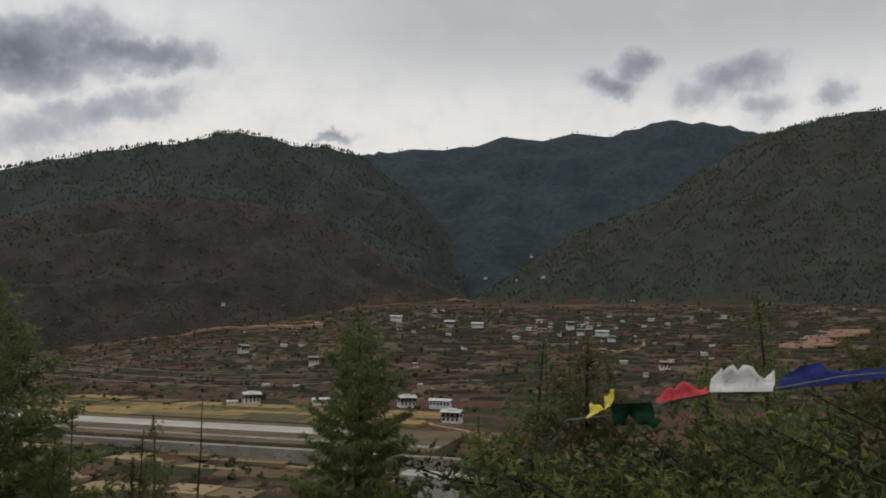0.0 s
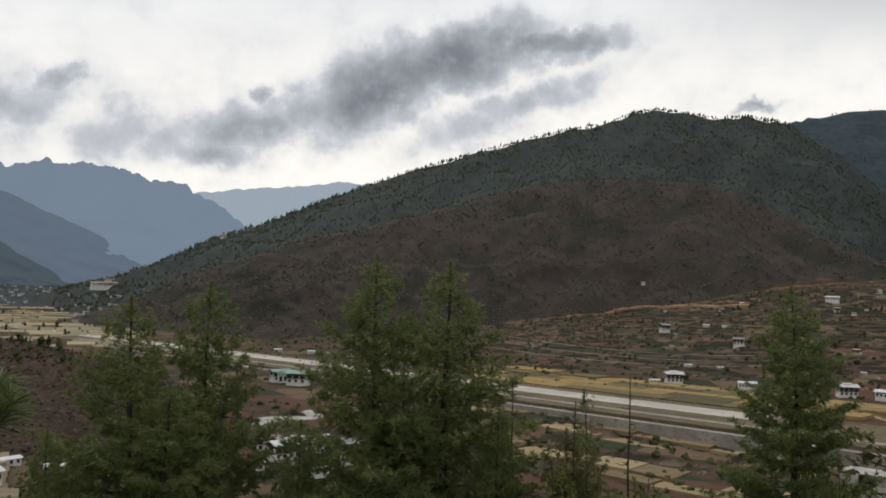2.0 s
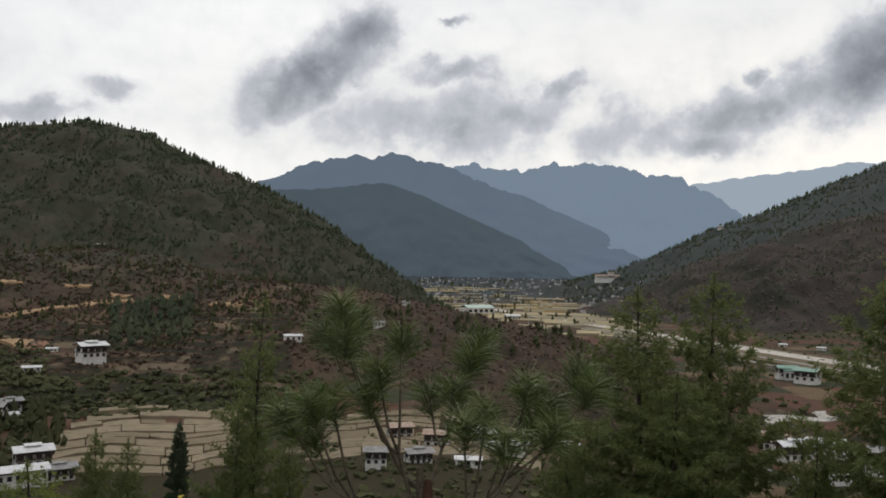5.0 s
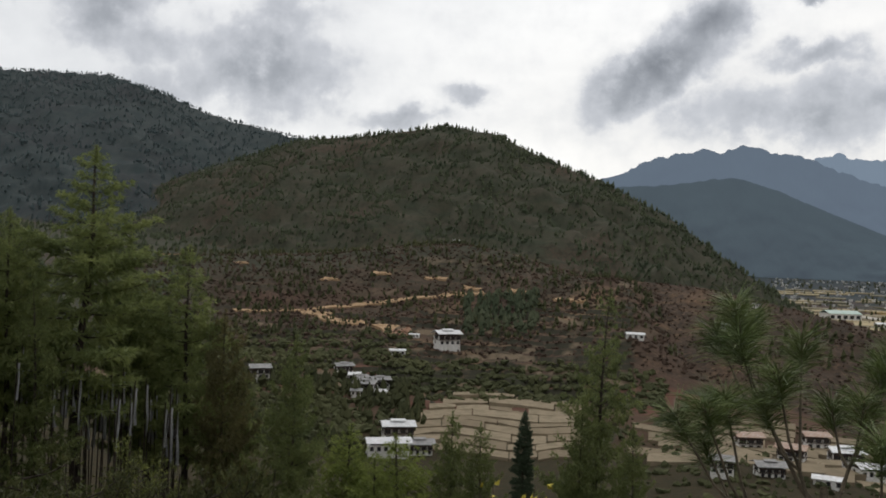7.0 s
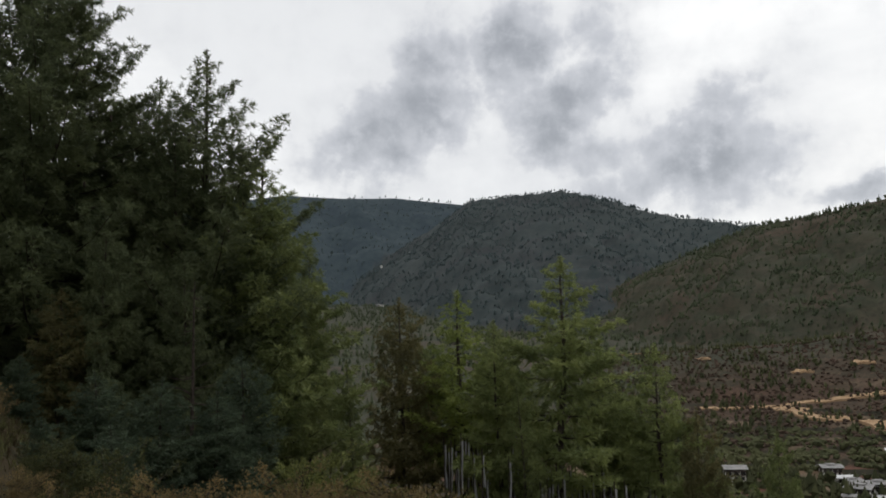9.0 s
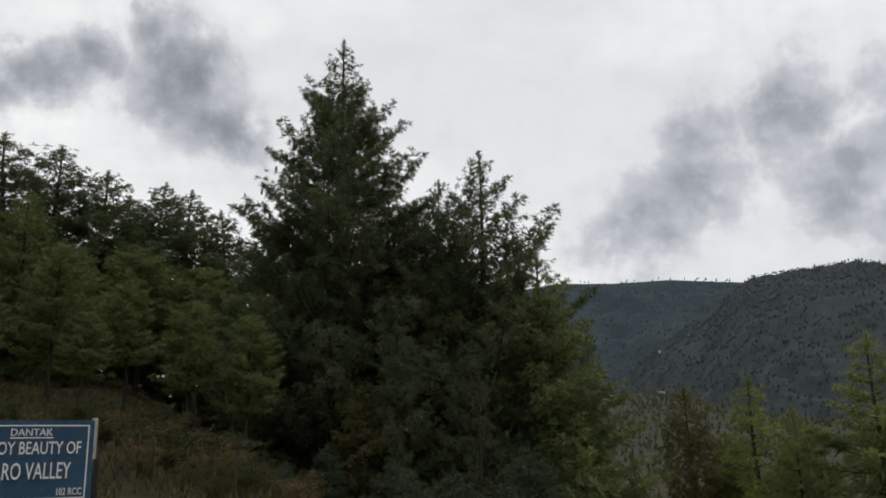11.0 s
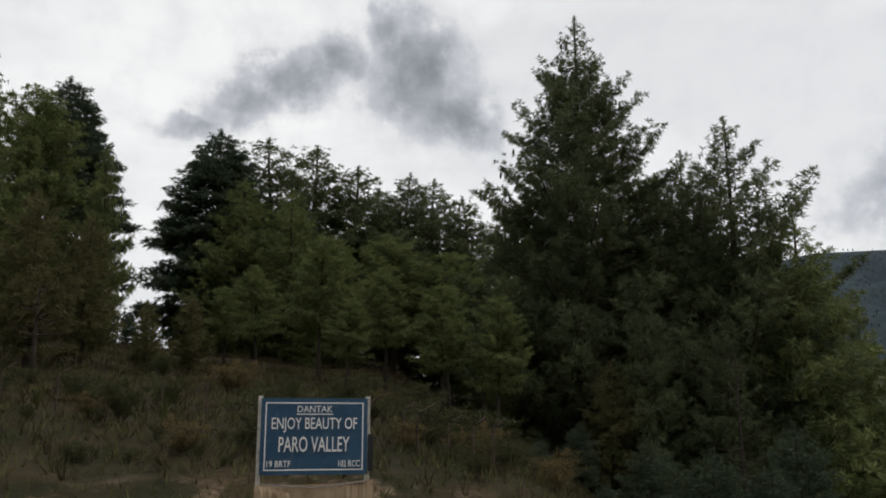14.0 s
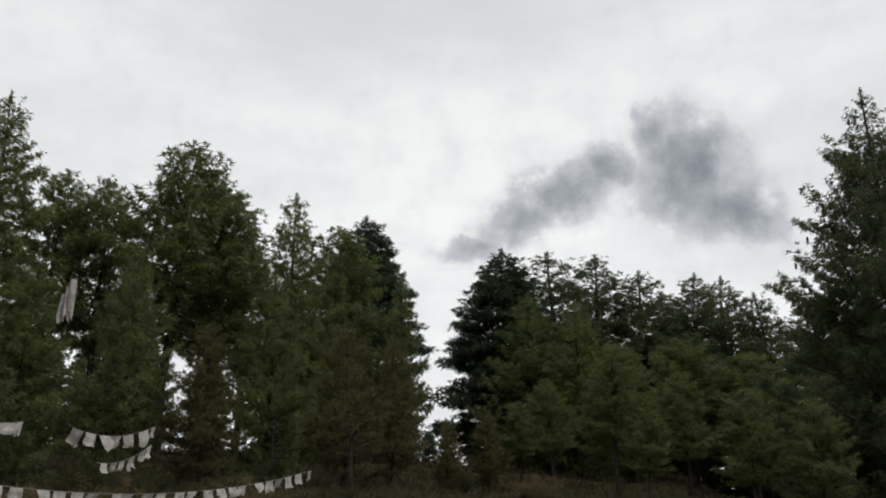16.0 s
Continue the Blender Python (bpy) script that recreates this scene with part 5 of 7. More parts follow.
def box(bm, x0, x1, y0, y1, z0, z1, taper=0.0):
    v = [bm.verts.new((x + (-taper if x == x1 else taper) * k, y + (-taper if y == y1 else taper) * k, z))
         for k, z in ((0, z0), (1, z1)) for x, y in ((x0, y0), (x1, y0), (x1, y1), (x0, y1))]
    for q in ((3, 2, 1, 0), (4, 5, 6, 7), (0, 1, 5, 4), (1, 2, 6, 5), (2, 3, 7, 6), (3, 0, 4, 7)):
        bm.faces.new([v[i] for i in q])
    return v


def gable(bm, w, d, z, rise, thick=0.25):
    """A low gable roof w by d with its ridge along x."""
    for s in (-1, 1):
        a = [(-w / 2, s * d / 2, z), (w / 2, s * d / 2, z), (w / 2, 0, z + rise), (-w / 2, 0, z + rise)]
        top = [bm.verts.new((x, y, zz + thick)) for x, y, zz in a]
        low = [bm.verts.new(p) for p in a]
        bm.faces.new(top)
        bm.faces.new(low[::-1])
        for k in range(4):
            bm.faces.new((low[k], low[(k + 1) % 4], top[(k + 1) % 4], top[k]))
    bmesh.ops.recalc_face_normals(bm, faces=bm.faces)


def window_at(parent, x, y, z, w, h, facing, mat=TIMBER):
    """A timber window with its pane, in a wall that faces -y, y, -x or x."""
    bm = bmesh.new()
    for x0, x1, z0, z1 in ((-w / 2, -w / 2 + 0.14, 0, h), (w / 2 - 0.14, w / 2, 0, h), (-w / 2 - 0.15, w / 2 + 0.15, -0.14, 0), (-w / 2 - 0.15, w / 2 + 0.15, h, h + 0.2)):
        box(bm, x0, x1, -0.12, 0.1, z0, z1)
    turn = {"-y": 0, "x": 90, "y": 180, "-x": 270}[facing]
    bm.transform(pose(x, y, z, 0, 0, turn))
    win = part("window", bm, mat, parent, "dark timber window")
    bm = bmesh.new()
    box(bm, -w / 2 + 0.14, w / 2 - 0.14, -0.04, 0.08, 0, h)
    bm.transform(pose(x, y, z, 0, 0, turn))
    part("pane", bm, PANE, win)


def house(w, d, lower, upper, roof, label, tin=True, eaves=1.3, windows=3, lantern=False):
    """A farmhouse: whitewashed lower walls, timbered upper floor, a dark box for the shaded loft and a wide low roof.
    """
    root = new("farmhouse")
    bm = bmesh.new()
    box(bm, -w / 2, w / 2, -d / 2, d / 2, -2.5, lower, 0.18)
    part("wall", bm, WHITEWASH, root, "whitewashed wall")
    z = lower
    if upper:
        bm = bmesh.new()
        box(bm, -w / 2 - 0.1, w / 2 + 0.1, -d / 2 - 0.35, d / 2 - 0.3, z, z + 0.35)
        box(bm, -w / 2 - 0.1, w / 2 + 0.1, -d / 2 - 0.35, d / 2 - 0.3, z + upper - 0.4, z + upper)
        n = windows * 2 + 1
        for k in range(n):
            x = -w / 2 + (w - 0.4) * k / (n - 1)
            box(bm, x, x + 0.4, -d / 2 - 0.3, -d / 2 + 0.2, z + 0.35, z + upper - 0.4)
        part("timber_frame", bm, TIMBER, root, "dark timber frame")
        bm = bmesh.new()
        box(bm, -w / 2 + 0.05, w / 2 - 0.05, -d / 2 - 0.12, d / 2 - 0.5, z + 0.35, z + upper - 0.4)
        part("upper_wall", bm, WHITEWASH, root, "whitewashed panels")
        for k in range(windows):
            x = -w / 2 + w * (k + 0.5) / windows
            window_at(root, x, -d / 2 - 0.14, z + 0.6, w / windows * 0.74, upper - 1.1, "-y")
        for s in (-1, 1):
            window_at(root, s * (w / 2 - 0.05), 0, z + 0.7, d * 0.5, upper - 1.2, "x" if s > 0 else "-x")
        z += upper
    for k in range(windows):
        x = -w / 2 + w * (k + 0.5) / windows
        window_at(root, x, -d / 2 + 0.1, max(0.7, lower - 2.3), min(w / windows * 0.5, 1.9), 1.6, "-y")
    for s in (-1, 1):
        window_at(root, s * (w / 2 - 0.1), d * 0.2, max(0.7, lower - 2.2), 1.3, 1.5, "x" if s > 0 else "-x")
    # a solid dark box stands in for the shade of the open loft
    bm = bmesh.new()
    box(bm, -w * 0.44, w * 0.44, -d * 0.38, d * 0.38, z, z + 1.5)
    part("loft", bm, TIMBER, root, "dark box for the shaded loft gap")
    bm = bmesh.new()
    gable(bm, w + 2 * eaves, d + 2 * eaves, z + 0.9, 0.16 * d + 0.4)
    part("roof", bm, roof, root)
    if lantern:
        bm = bmesh.new()
        gable(bm, w * 0.5, d * 0.5, z + 0.16 * d + 1.4, 0.7)
        part("raised_roof", bm, roof, root)
    return tagged(root, label, "house", "houses of the valley")


def shed(w, d, h, roof, label, name="farm_shed"):
    root = new(name)
    bm = bmesh.new()
    box(bm, -w / 2, w / 2, -d / 2, d / 2, -2.0, h)
    part("wall", bm, WHITEWASH, root, "whitewashed wall")
    bm = bmesh.new()
    gable(bm, w + 1.2, d + 1.2, h - 0.1, 0.14 * d + 0.2, 0.18)
    part("roof", bm, roof, root)
    for k in range(3):
        window_at(root, -w / 2 + w * (k + 0.5) / 3, -d / 2, h * 0.35, w * 0.14, h * 0.4, "-y")
    return tagged(root, label, "house", "houses of the valley")


def set_down(az, el, turn=0.0, size=1.0):
    """Stand a house on the ground in that direction, its front turned to the viewpoint."""
    p = seen_spot(az, el)[0]
    m = Matrix.LocRotScale(p, Euler((0, 0, radians(az + turn))), (size, size, size))
    return m


HOUSES = {
    "farm": house(14.5, 10, 4.6, 2.9, ROOF_TIN, "whitewashed two-storey farmhouse with a pale tin roof", lantern=True, windows=4),
    "lodge": house(14, 11, 2.4, 2.8, ROOF_GREY, "low timbered farmhouse with a wide grey roof", lantern=True, windows=4, eaves=1.8),
    "tall": house(12, 10, 6.0, 3.0, ROOF_GREY, "tall whitewashed farmhouse with a grey roof and timber upper floor"),
    "long": house(19, 9, 6.2, 0, ROOF_TIN, "long whitewashed house with a pale tin roof", windows=6, eaves=0.9),
    "rusty": house(12, 9, 3.2, 2.6, ROOF_RUST, "farmhouse with a rusty tin roof"),
    "shed": shed(9, 5, 2.8, ROOF_TIN, "low whitewashed shed with a pale tin roof"),
    "hut": shed(6, 4.5, 2.6, ROOF_GREY, "small whitewashed hut with a grey roof"),
    "green": house(15, 10, 5.0, 2.8, ROOF_GREEN, "whitewashed house with a green tin roof"),
}
LOTS = {
    "lodge": ((85.9, -9.0, -20, 0.7), (85.0, -8.7, 15, 0.62), (87.5, -7.9, 20, 0.62), (86.4, -8.5, 40, 0.58), (82.2, -12.9, 10, 0.65), (59.6, -12.6, 20, 0.6)),
    "farm": ((10.0, -5.6, 15), (-3.3, -6.8, -20), (80.6, -5.9, 25), (83.7, -12.2, 10, 0.8), (-0.2, -5.8, 20), (-3.0, -0.5, 0), (55.3, -11.6, 20, 0.8), (35.6, -11.3, 30)),
    "tall": ((10.6, -2.35, 30), (93.0, -8.5, 10, 0.75), (6.0, -3.1, -10, 0.9), (-11.1, -0.5, 15), (62.4, -13.0, 0, 0.6), (-8.5, 4.3, 0), (31.0, -11.6, 10)),
    "long": ((-2.5, -5.9, -15), (-4.9, -0.5, 5), (84.3, -13.2, 10, 0.8), (5.5, -5.75, 10, 0.8), (53.6, -12.2, 30, 0.8), (33.8, -10.9, 10), (-13.2, -0.9, 10), (0.6, -0.1, 5)),
    "rusty": ((60.9, -11.1, 20, 0.8), (58.3, -11.6, -10, 0.8), (36.6, -10.6, 0), (34.6, -12.4, 15), (-17.2, -2.9, 10), (57.0, -10.6, 20, 0.8)),
    "shed": ((83.9, -6.5, 5), (85.2, -9.3, 20), (68.1, -4.75, 10, 1.2), (11.2, -5.65, 10), (82.8, -5.3, -10, 0.7), (-20.9, 0.4, 0), (-15.2, 1.3, 0), (-5.4, 2.8, 0, 1.4), (3.2, -1.4, 0), (2.5, -6.3, 0), (-14.6, -2.7, 5), (8.0, -1.9, 0),
             (36.2, -4.3, 0), (34.0, -4.4, 0), (37.4, -11.9, 0), (56.2, -12.8, 0), (33.0, -12.2, 20), (-1.0, -7.9, 0), (86.8, -8.3, 30), (-9.3, 2.9, 0), (49.5, -11.5, 0), (52.0, -11.0, 30)),
    "hut": ((80.2, 1.15, 0, 1.2), (62.4, -3.8, 10, 1.3), (86.5, -9.3, 0), (84.9, -8.8, 0), (33.0, -4.5, 0), (31.5, -4.6, 0), (-18.9, 0.35, 0), (-6.5, 0.6, 0), (-9.8, -0.2, 0), (-12.2, -0.1, 0), (-14.1, -0.4, 0), (-10.4, -1.0, 0),
            (-7.4, -1.1, 0), (-16.0, -3.4, 0), (-7.5, 2.6, 0), (40.0, 3.05, 0, 3.0), (12.0, 0.6, 0, 1.3), (29.5, -4.9, 0), (60.6, -2.3, 0), (-2.0, 0.6, 0), (-0.6, -0.9, 0)),
    "green": ((36.0, -6.3, 20), (-11.8, -0.8, 0, 0.8), (34.8, -6.5, -20, 1.1), (-13.8, -1.2, 10, 0.7)),
}
for which, lots in LOTS.items():
    first = True
    for az, el, turn, *size in lots:
        m = set_down(az, el, turn, *size)
        if first:
            HOUSES[which].matrix_basis = m
            first = False
        else:
            ob = copy_thing(HOUSES[which], m)
            ob.matrix_basis = m


rng = np.random.default_rng(31)
for k in range(70):
    az, r = rng.uniform(-29, 11), rng.uniform(640, 1160)
    if k > 44:
        az, r = rng.normal(-11.5, 2.5), rng.normal(980, 60)
    x, y, z = stretched(*heading(az, 0, r).xy, 0.0)
    which = ("shed", "hut", "hut", "rusty", "long", "shed")[k % 6]
    sc = rng.uniform(0.5, 0.78) * (0.75 if which == "long" else 1.0)
    ob = copy_thing(HOUSES[which], Matrix.Identity(4))
    ob.matrix_basis = Matrix.LocRotScale((float(x), float(y), ground_at(x, y)), Euler((0, 0, radians(az + rng.uniform(-40, 40)))), (sc, sc, sc))


def fortress():
    """A great whitewashed fortress monastery with a central tower, on a ledge over the valley."""
    root = new("fortress")
    p, d = seen_spot(46.9, -0.35)
    for name, mat, x0, x1, y0, y1, z0, z1, tp in (("wall", WHITEWASH, -42, 20, -16, 16, -14, 17, 1.5), ("red_band", RED_BAND, -40.3, 18.3, -14.6, 14.6, 17, 20, 0.1), ("wing_wall", WHITEWASH, 20, 46, -12, 12, -8, 12, 1.0),
                                                  ("wing_band", RED_BAND, 20.5, 45.0, -11, 11, 12, 14.5, 0.1), ("tower_wall", WHITEWASH, -8, 8, -7, 9, 20, 34, 0.8), ("tower_band", RED_BAND, -7.2, 7.2, -6.2, 8.2, 34, 37, 0.1)):
        bm = bmesh.new()
        box(bm, x0, x1, y0, y1, z0, z1, tp)
        part(name, bm, mat, root)
    for w, dd, x, z in ((66, 38, -11, 20), (30, 28, 33, 14.5), (20, 20, 0, 37)):
        bm = bmesh.new()
        gable(bm, w, dd, z, dd * 0.14, 0.7)
        bm.transform(pose(x, 0, 0))
        part("roof", bm, ROOF_RUST, root)
    for k in range(9):
        window_at(root, -36 + 6.5 * k, -15.2, 9, 3.0, 4.5, "-y")
    root.matrix_basis = Matrix.LocRotScale(p, Euler((0, 0, radians(47 + 12))), (1.15, 0.9, 0.62))
    tagged(root, "whitewashed fortress monastery with maroon bands and a tower", "fortress")


fortress()


def airport_hall(az, el, w, dd, h, roof, label, turn=0):
    root = new("airport_building")
    bm = bmesh.new()
    box(bm, -w / 2, w / 2, -dd / 2, dd / 2, -2, h)
    part("wall", bm, WHITEWASH, root, "whitewashed wall")
    bm = bmesh.new()
    gable(bm, w + 2, dd + 2, h, dd * 0.16, 0.4)
    part("roof", bm, roof, root)
    for k in range(5):
        window_at(root, -w / 2 + w * (k + 0.5) / 5, -dd / 2, h * 0.25, w * 0.12, h * 0.5, "-y")
    root.matrix_basis = Matrix.LocRotScale(seen_spot(az, el)[0], Euler((0, 0, radians(az + turn))), (1, 1, 1))
    tagged(root, label, "airport building")


airport_hall(35.5, -6.3, 20, 12, 7, ROOF_GREEN, "white airport building with a green roof", 20)
airport_hall(55.8, -2.75, 60, 34, 11, ROOF_MINT, "large airport hall with a faded green roof", 30)
airport_hall(53.4, -3.1, 26, 14, 6, ROOF_TIN, "low pale airport shed", 20)


def far_town(label, seed, count, az, r, size):
    """Small far houses, too small to pick apart."""
    rng = np.random.default_rng(seed)
    bm = bmesh.new()
    for _ in range(count):
        a, d = rng.uniform(*az), rng.uniform(*r)
        p = spot(a, float(np.interp(d, PLAN_R, TRUE_R)))
        w, dd, h = rng.uniform(*size), rng.uniform(*size) * 0.7, rng.uniform(3, 5)
        n0 = len(bm.verts)
        box(bm, -w / 2, w / 2, -dd / 2, dd / 2, -3, h)
        gable(bm, w + 2, dd + 2, h, dd * 0.18, 0.4)
        bm.verts.ensure_lookup_table()
        m = Matrix.LocRotScale(p, Euler((0, 0, rng.uniform(0, 3.14))), None)
        for v in bm.verts[n0:]:
            v.co = m @ v.co
    me = bpy.data.meshes.new("town")
    bm.to_mesh(me)
    bm.free()
    me.materials.append(WHITEWASH)
    me.materials.append(ROOF_GREY)
    for k, f in enumerate(me.polygons):
        f.material_index = 1 if f.normal.z > 0.3 or k % 4 == 0 else 0
    return tagged(new("town", me), label, "town", kind="stuff")


far_town("pale houses of the town in the upper valley", 3, 230, (46.5, 60), (1500, 3400), (5, 10))
far_town("pale houses strung along the foot of the ridge", 4, 34, (44.5, 49), (1300, 1700), (6, 11))
far_town("far houses on a shaded hillside", 5, 6, (110, 118), (1500, 2000), (6, 10))

STEEL = material("galvanised_steel", mottled((0.35, 0.36, 0.37), (0.45, 0.46, 0.47), 2.0), 0.5, 0.5, 0.6)


def pylon(az, d, top_el, label):
    """A lattice mast with cross-arms."""
    p = spot(az, d)
    h = EYE + d * math.tan(radians(top_el)) - p.z
    root = new("power_pylon")
    bits = []
    for sx in (-1, 1):
        for sy in (-1, 1):
            z = np.linspace(-1, h, 7)
            wv = np.interp(z, [0, h * 0.6, h], [h * 0.09, h * 0.035, h * 0.02])
            bits.append(tube(np.stack([sx * wv, sy * wv, z], 1), np.full(7, 0.16), 4))
    zs = np.linspace(0, h, 12)
    for k in range(11):
        wa, wb = (np.interp(zz, [0, h * 0.6, h], [h * 0.09, h * 0.035, h * 0.02]) for zz in zs[k:k + 2])
        for s in (-1, 1):
            bits.append(tube([(-wa, s * wa, zs[k]), (wb, s * wb, zs[k + 1])], (0.1, 0.1), 3))
            bits.append(tube([(s * wa, -wa, zs[k]), (s * wb, wb, zs[k + 1])], (0.1, 0.1), 3))
    child("lattice", mesh_from("lattice", *joined(bits), [STEEL]), root)
    for z in (0.72, 0.84, 0.96):
        arm = tube([(-h * 0.09, 0, h * z), (0, 0, h * z + 0.6), (h * 0.09, 0, h * z)], (0.08, 0.2, 0.08), 4)
        child("cross_arm", mesh_from("cross_arm", *arm, [STEEL]), root)
    root.matrix_basis = Matrix.LocRotScale(p, Euler((0, 0, radians(az + 60))), None)
    tagged(root, label, "pylon", "pylons of the power line")
    return p + Vector((0, 0, h))


tops = [pylon(24.2, 560, -2.5, "grey steel lattice pylon on the valley floor"), pylon(1.5, 850, -3.2, "grey steel lattice pylon on the valley floor")]
line = new("power_line")
for k in range(3):
    s = np.linspace(0, 1, 25)
    a, b = (np.array(t_) for t_ in tops)
    p = a + (b - a) * s[:, None]
    p[:, 2] -= 4 * s * (1 - s) * 9 + k * 4.5
    child("cable", mesh_from("cable", *tube(p, np.full(25, 0.11), 4), [STEEL]), line)
tagged(line, "thin grey cables slung between the pylons", "power line")

mast = new("light_mast")
p = spot(52.3, 1300)
child("pole", mesh_from("pole", *tube([(0, 0, -1), (0, 0, 31)], (0.5, 0.3), 6), [STEEL]), mast)
bm = bmesh.new()
box(bm, -2.5, 2.5, -0.6, 0.6, 30.5, 32)
part("lamp_rack", bm, STEEL, mast)
mast.matrix_basis = Matrix.LocRotScale(p, Euler((0, 0, 0.9)), None)
tagged(mast, "tall grey floodlight mast beside the runway", "mast")

# ---- close by: shrubs, sapling, flags ----
def eye_point(az, el, d, yaw=None):
    """A place d metres off in that direction, seen from where the phone is when it is turned to yaw."""
    out = heading(az if yaw is None else yaw, 0, ARM)
    return np.array(heading(az, el, d)) + [out.x, out.y, EYE]


def shrub(seed, radius, height, mat, leaves, leaf, twig=True):
    """Meshes of a leafy shrub: forked stems and sprays of leaves, thicker to the outside."""
    rng = np.random.default_rng(seed)
    stems, pos, way = [], [], []
    for k in range(14):
        a, out = rng.uniform(0, 6.28), rng.uniform(0.2, 1.0) * radius
        top = height * rng.uniform(0.7, 1.0) * (1 - 0.35 * out / radius)
        s = np.linspace(0, 1, 6)
        p = np.stack([np.cos(a) * out * s ** 1.4, np.sin(a) * out * s ** 1.4, -0.4 + (top + 0.4) * s], 1) + rng.normal(size=(6, 3)) * 0.03
        stems.append(tube(p, np.linspace(0.018, 0.006, 6), 4))
        for b in range(7):
            q = rng.uniform(0.35, 0.98)
            base = np.array([np.interp(q, s, p[:, c]) for c in range(3)])
            tip = base + np.array([*(rng.normal(size=2) * 0.3 * radius), rng.uniform(0.1, 0.4) * height * 0.4])
            stems.append(tube([base, (base + tip) / 2 + [0, 0, -0.03], tip], (0.012, 0.008, 0.004), 3))
            n = leaves // 98
            u = rng.uniform(0.1, 1.05, n)[:, None]
            pos.append(base + (tip - base) * u + rng.normal(size=(n, 3)) * 0.05 * radius)
            way.append((tip - base) / np.linalg.norm(tip - base) + rng.normal(size=(n, 3)) * 0.8)
    pos, way = np.concatenate(pos), np.concatenate(way)
    v, f = blades(rng, pos, way, leaf * rng.uniform(0.6, 1.3, len(pos)), 5, 0.17, 1.5)
    return mesh_from("stems", *joined(stems), [BARK], True), mesh_from("foliage", v, f, [mat])


SHRUBS = {"green": shrub(1, 1.3, 3.0, LEAF, 5000, 0.075), "green_tall": shrub(2, 0.9, 3.4, LEAF, 3000, 0.075), "rust": shrub(3, 1.6, 2.6, LEAF_RUST, 5200, 0.065), "low": shrub(4, 1.2, 1.6, LEAF_DARK, 3200, 0.06)}
# the green shrub once more, with shade put into its leaf colour
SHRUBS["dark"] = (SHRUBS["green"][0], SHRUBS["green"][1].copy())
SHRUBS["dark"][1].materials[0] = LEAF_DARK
SHRUB_HEIGHT = {k: max(v.co.z for v in m[1].vertices) for k, m in SHRUBS.items()}
SHRUB_LABEL = {"green": "leafy light green shrub on the slope", "green_tall": "tall upright shrub with light green leaves", "rust": "shrub with browning autumn leaves", "low": "low green shrub on the bank", "dark": "dense green shrub with leaves darkened for shade"}


def set_shrub(kind, az, el, d, wide=1.0):
    p = spot(az, d)
    h = EYE + d * math.tan(radians(el)) - p.z
    s = h / SHRUB_HEIGHT[kind]
    root = new("shrub")
    for name, me in zip(("stem", "foliage"), SHRUBS[kind]):
        child(name, me, root)
    k = wide * min(s, 1.6)
    root.matrix_basis = Matrix.LocRotScale(p, Euler((0, 0, radians(az * 53 % 360))), (k, k, s))
    tagged(root, SHRUB_LABEL[kind], "shrub", "shrubs round the viewpoint")


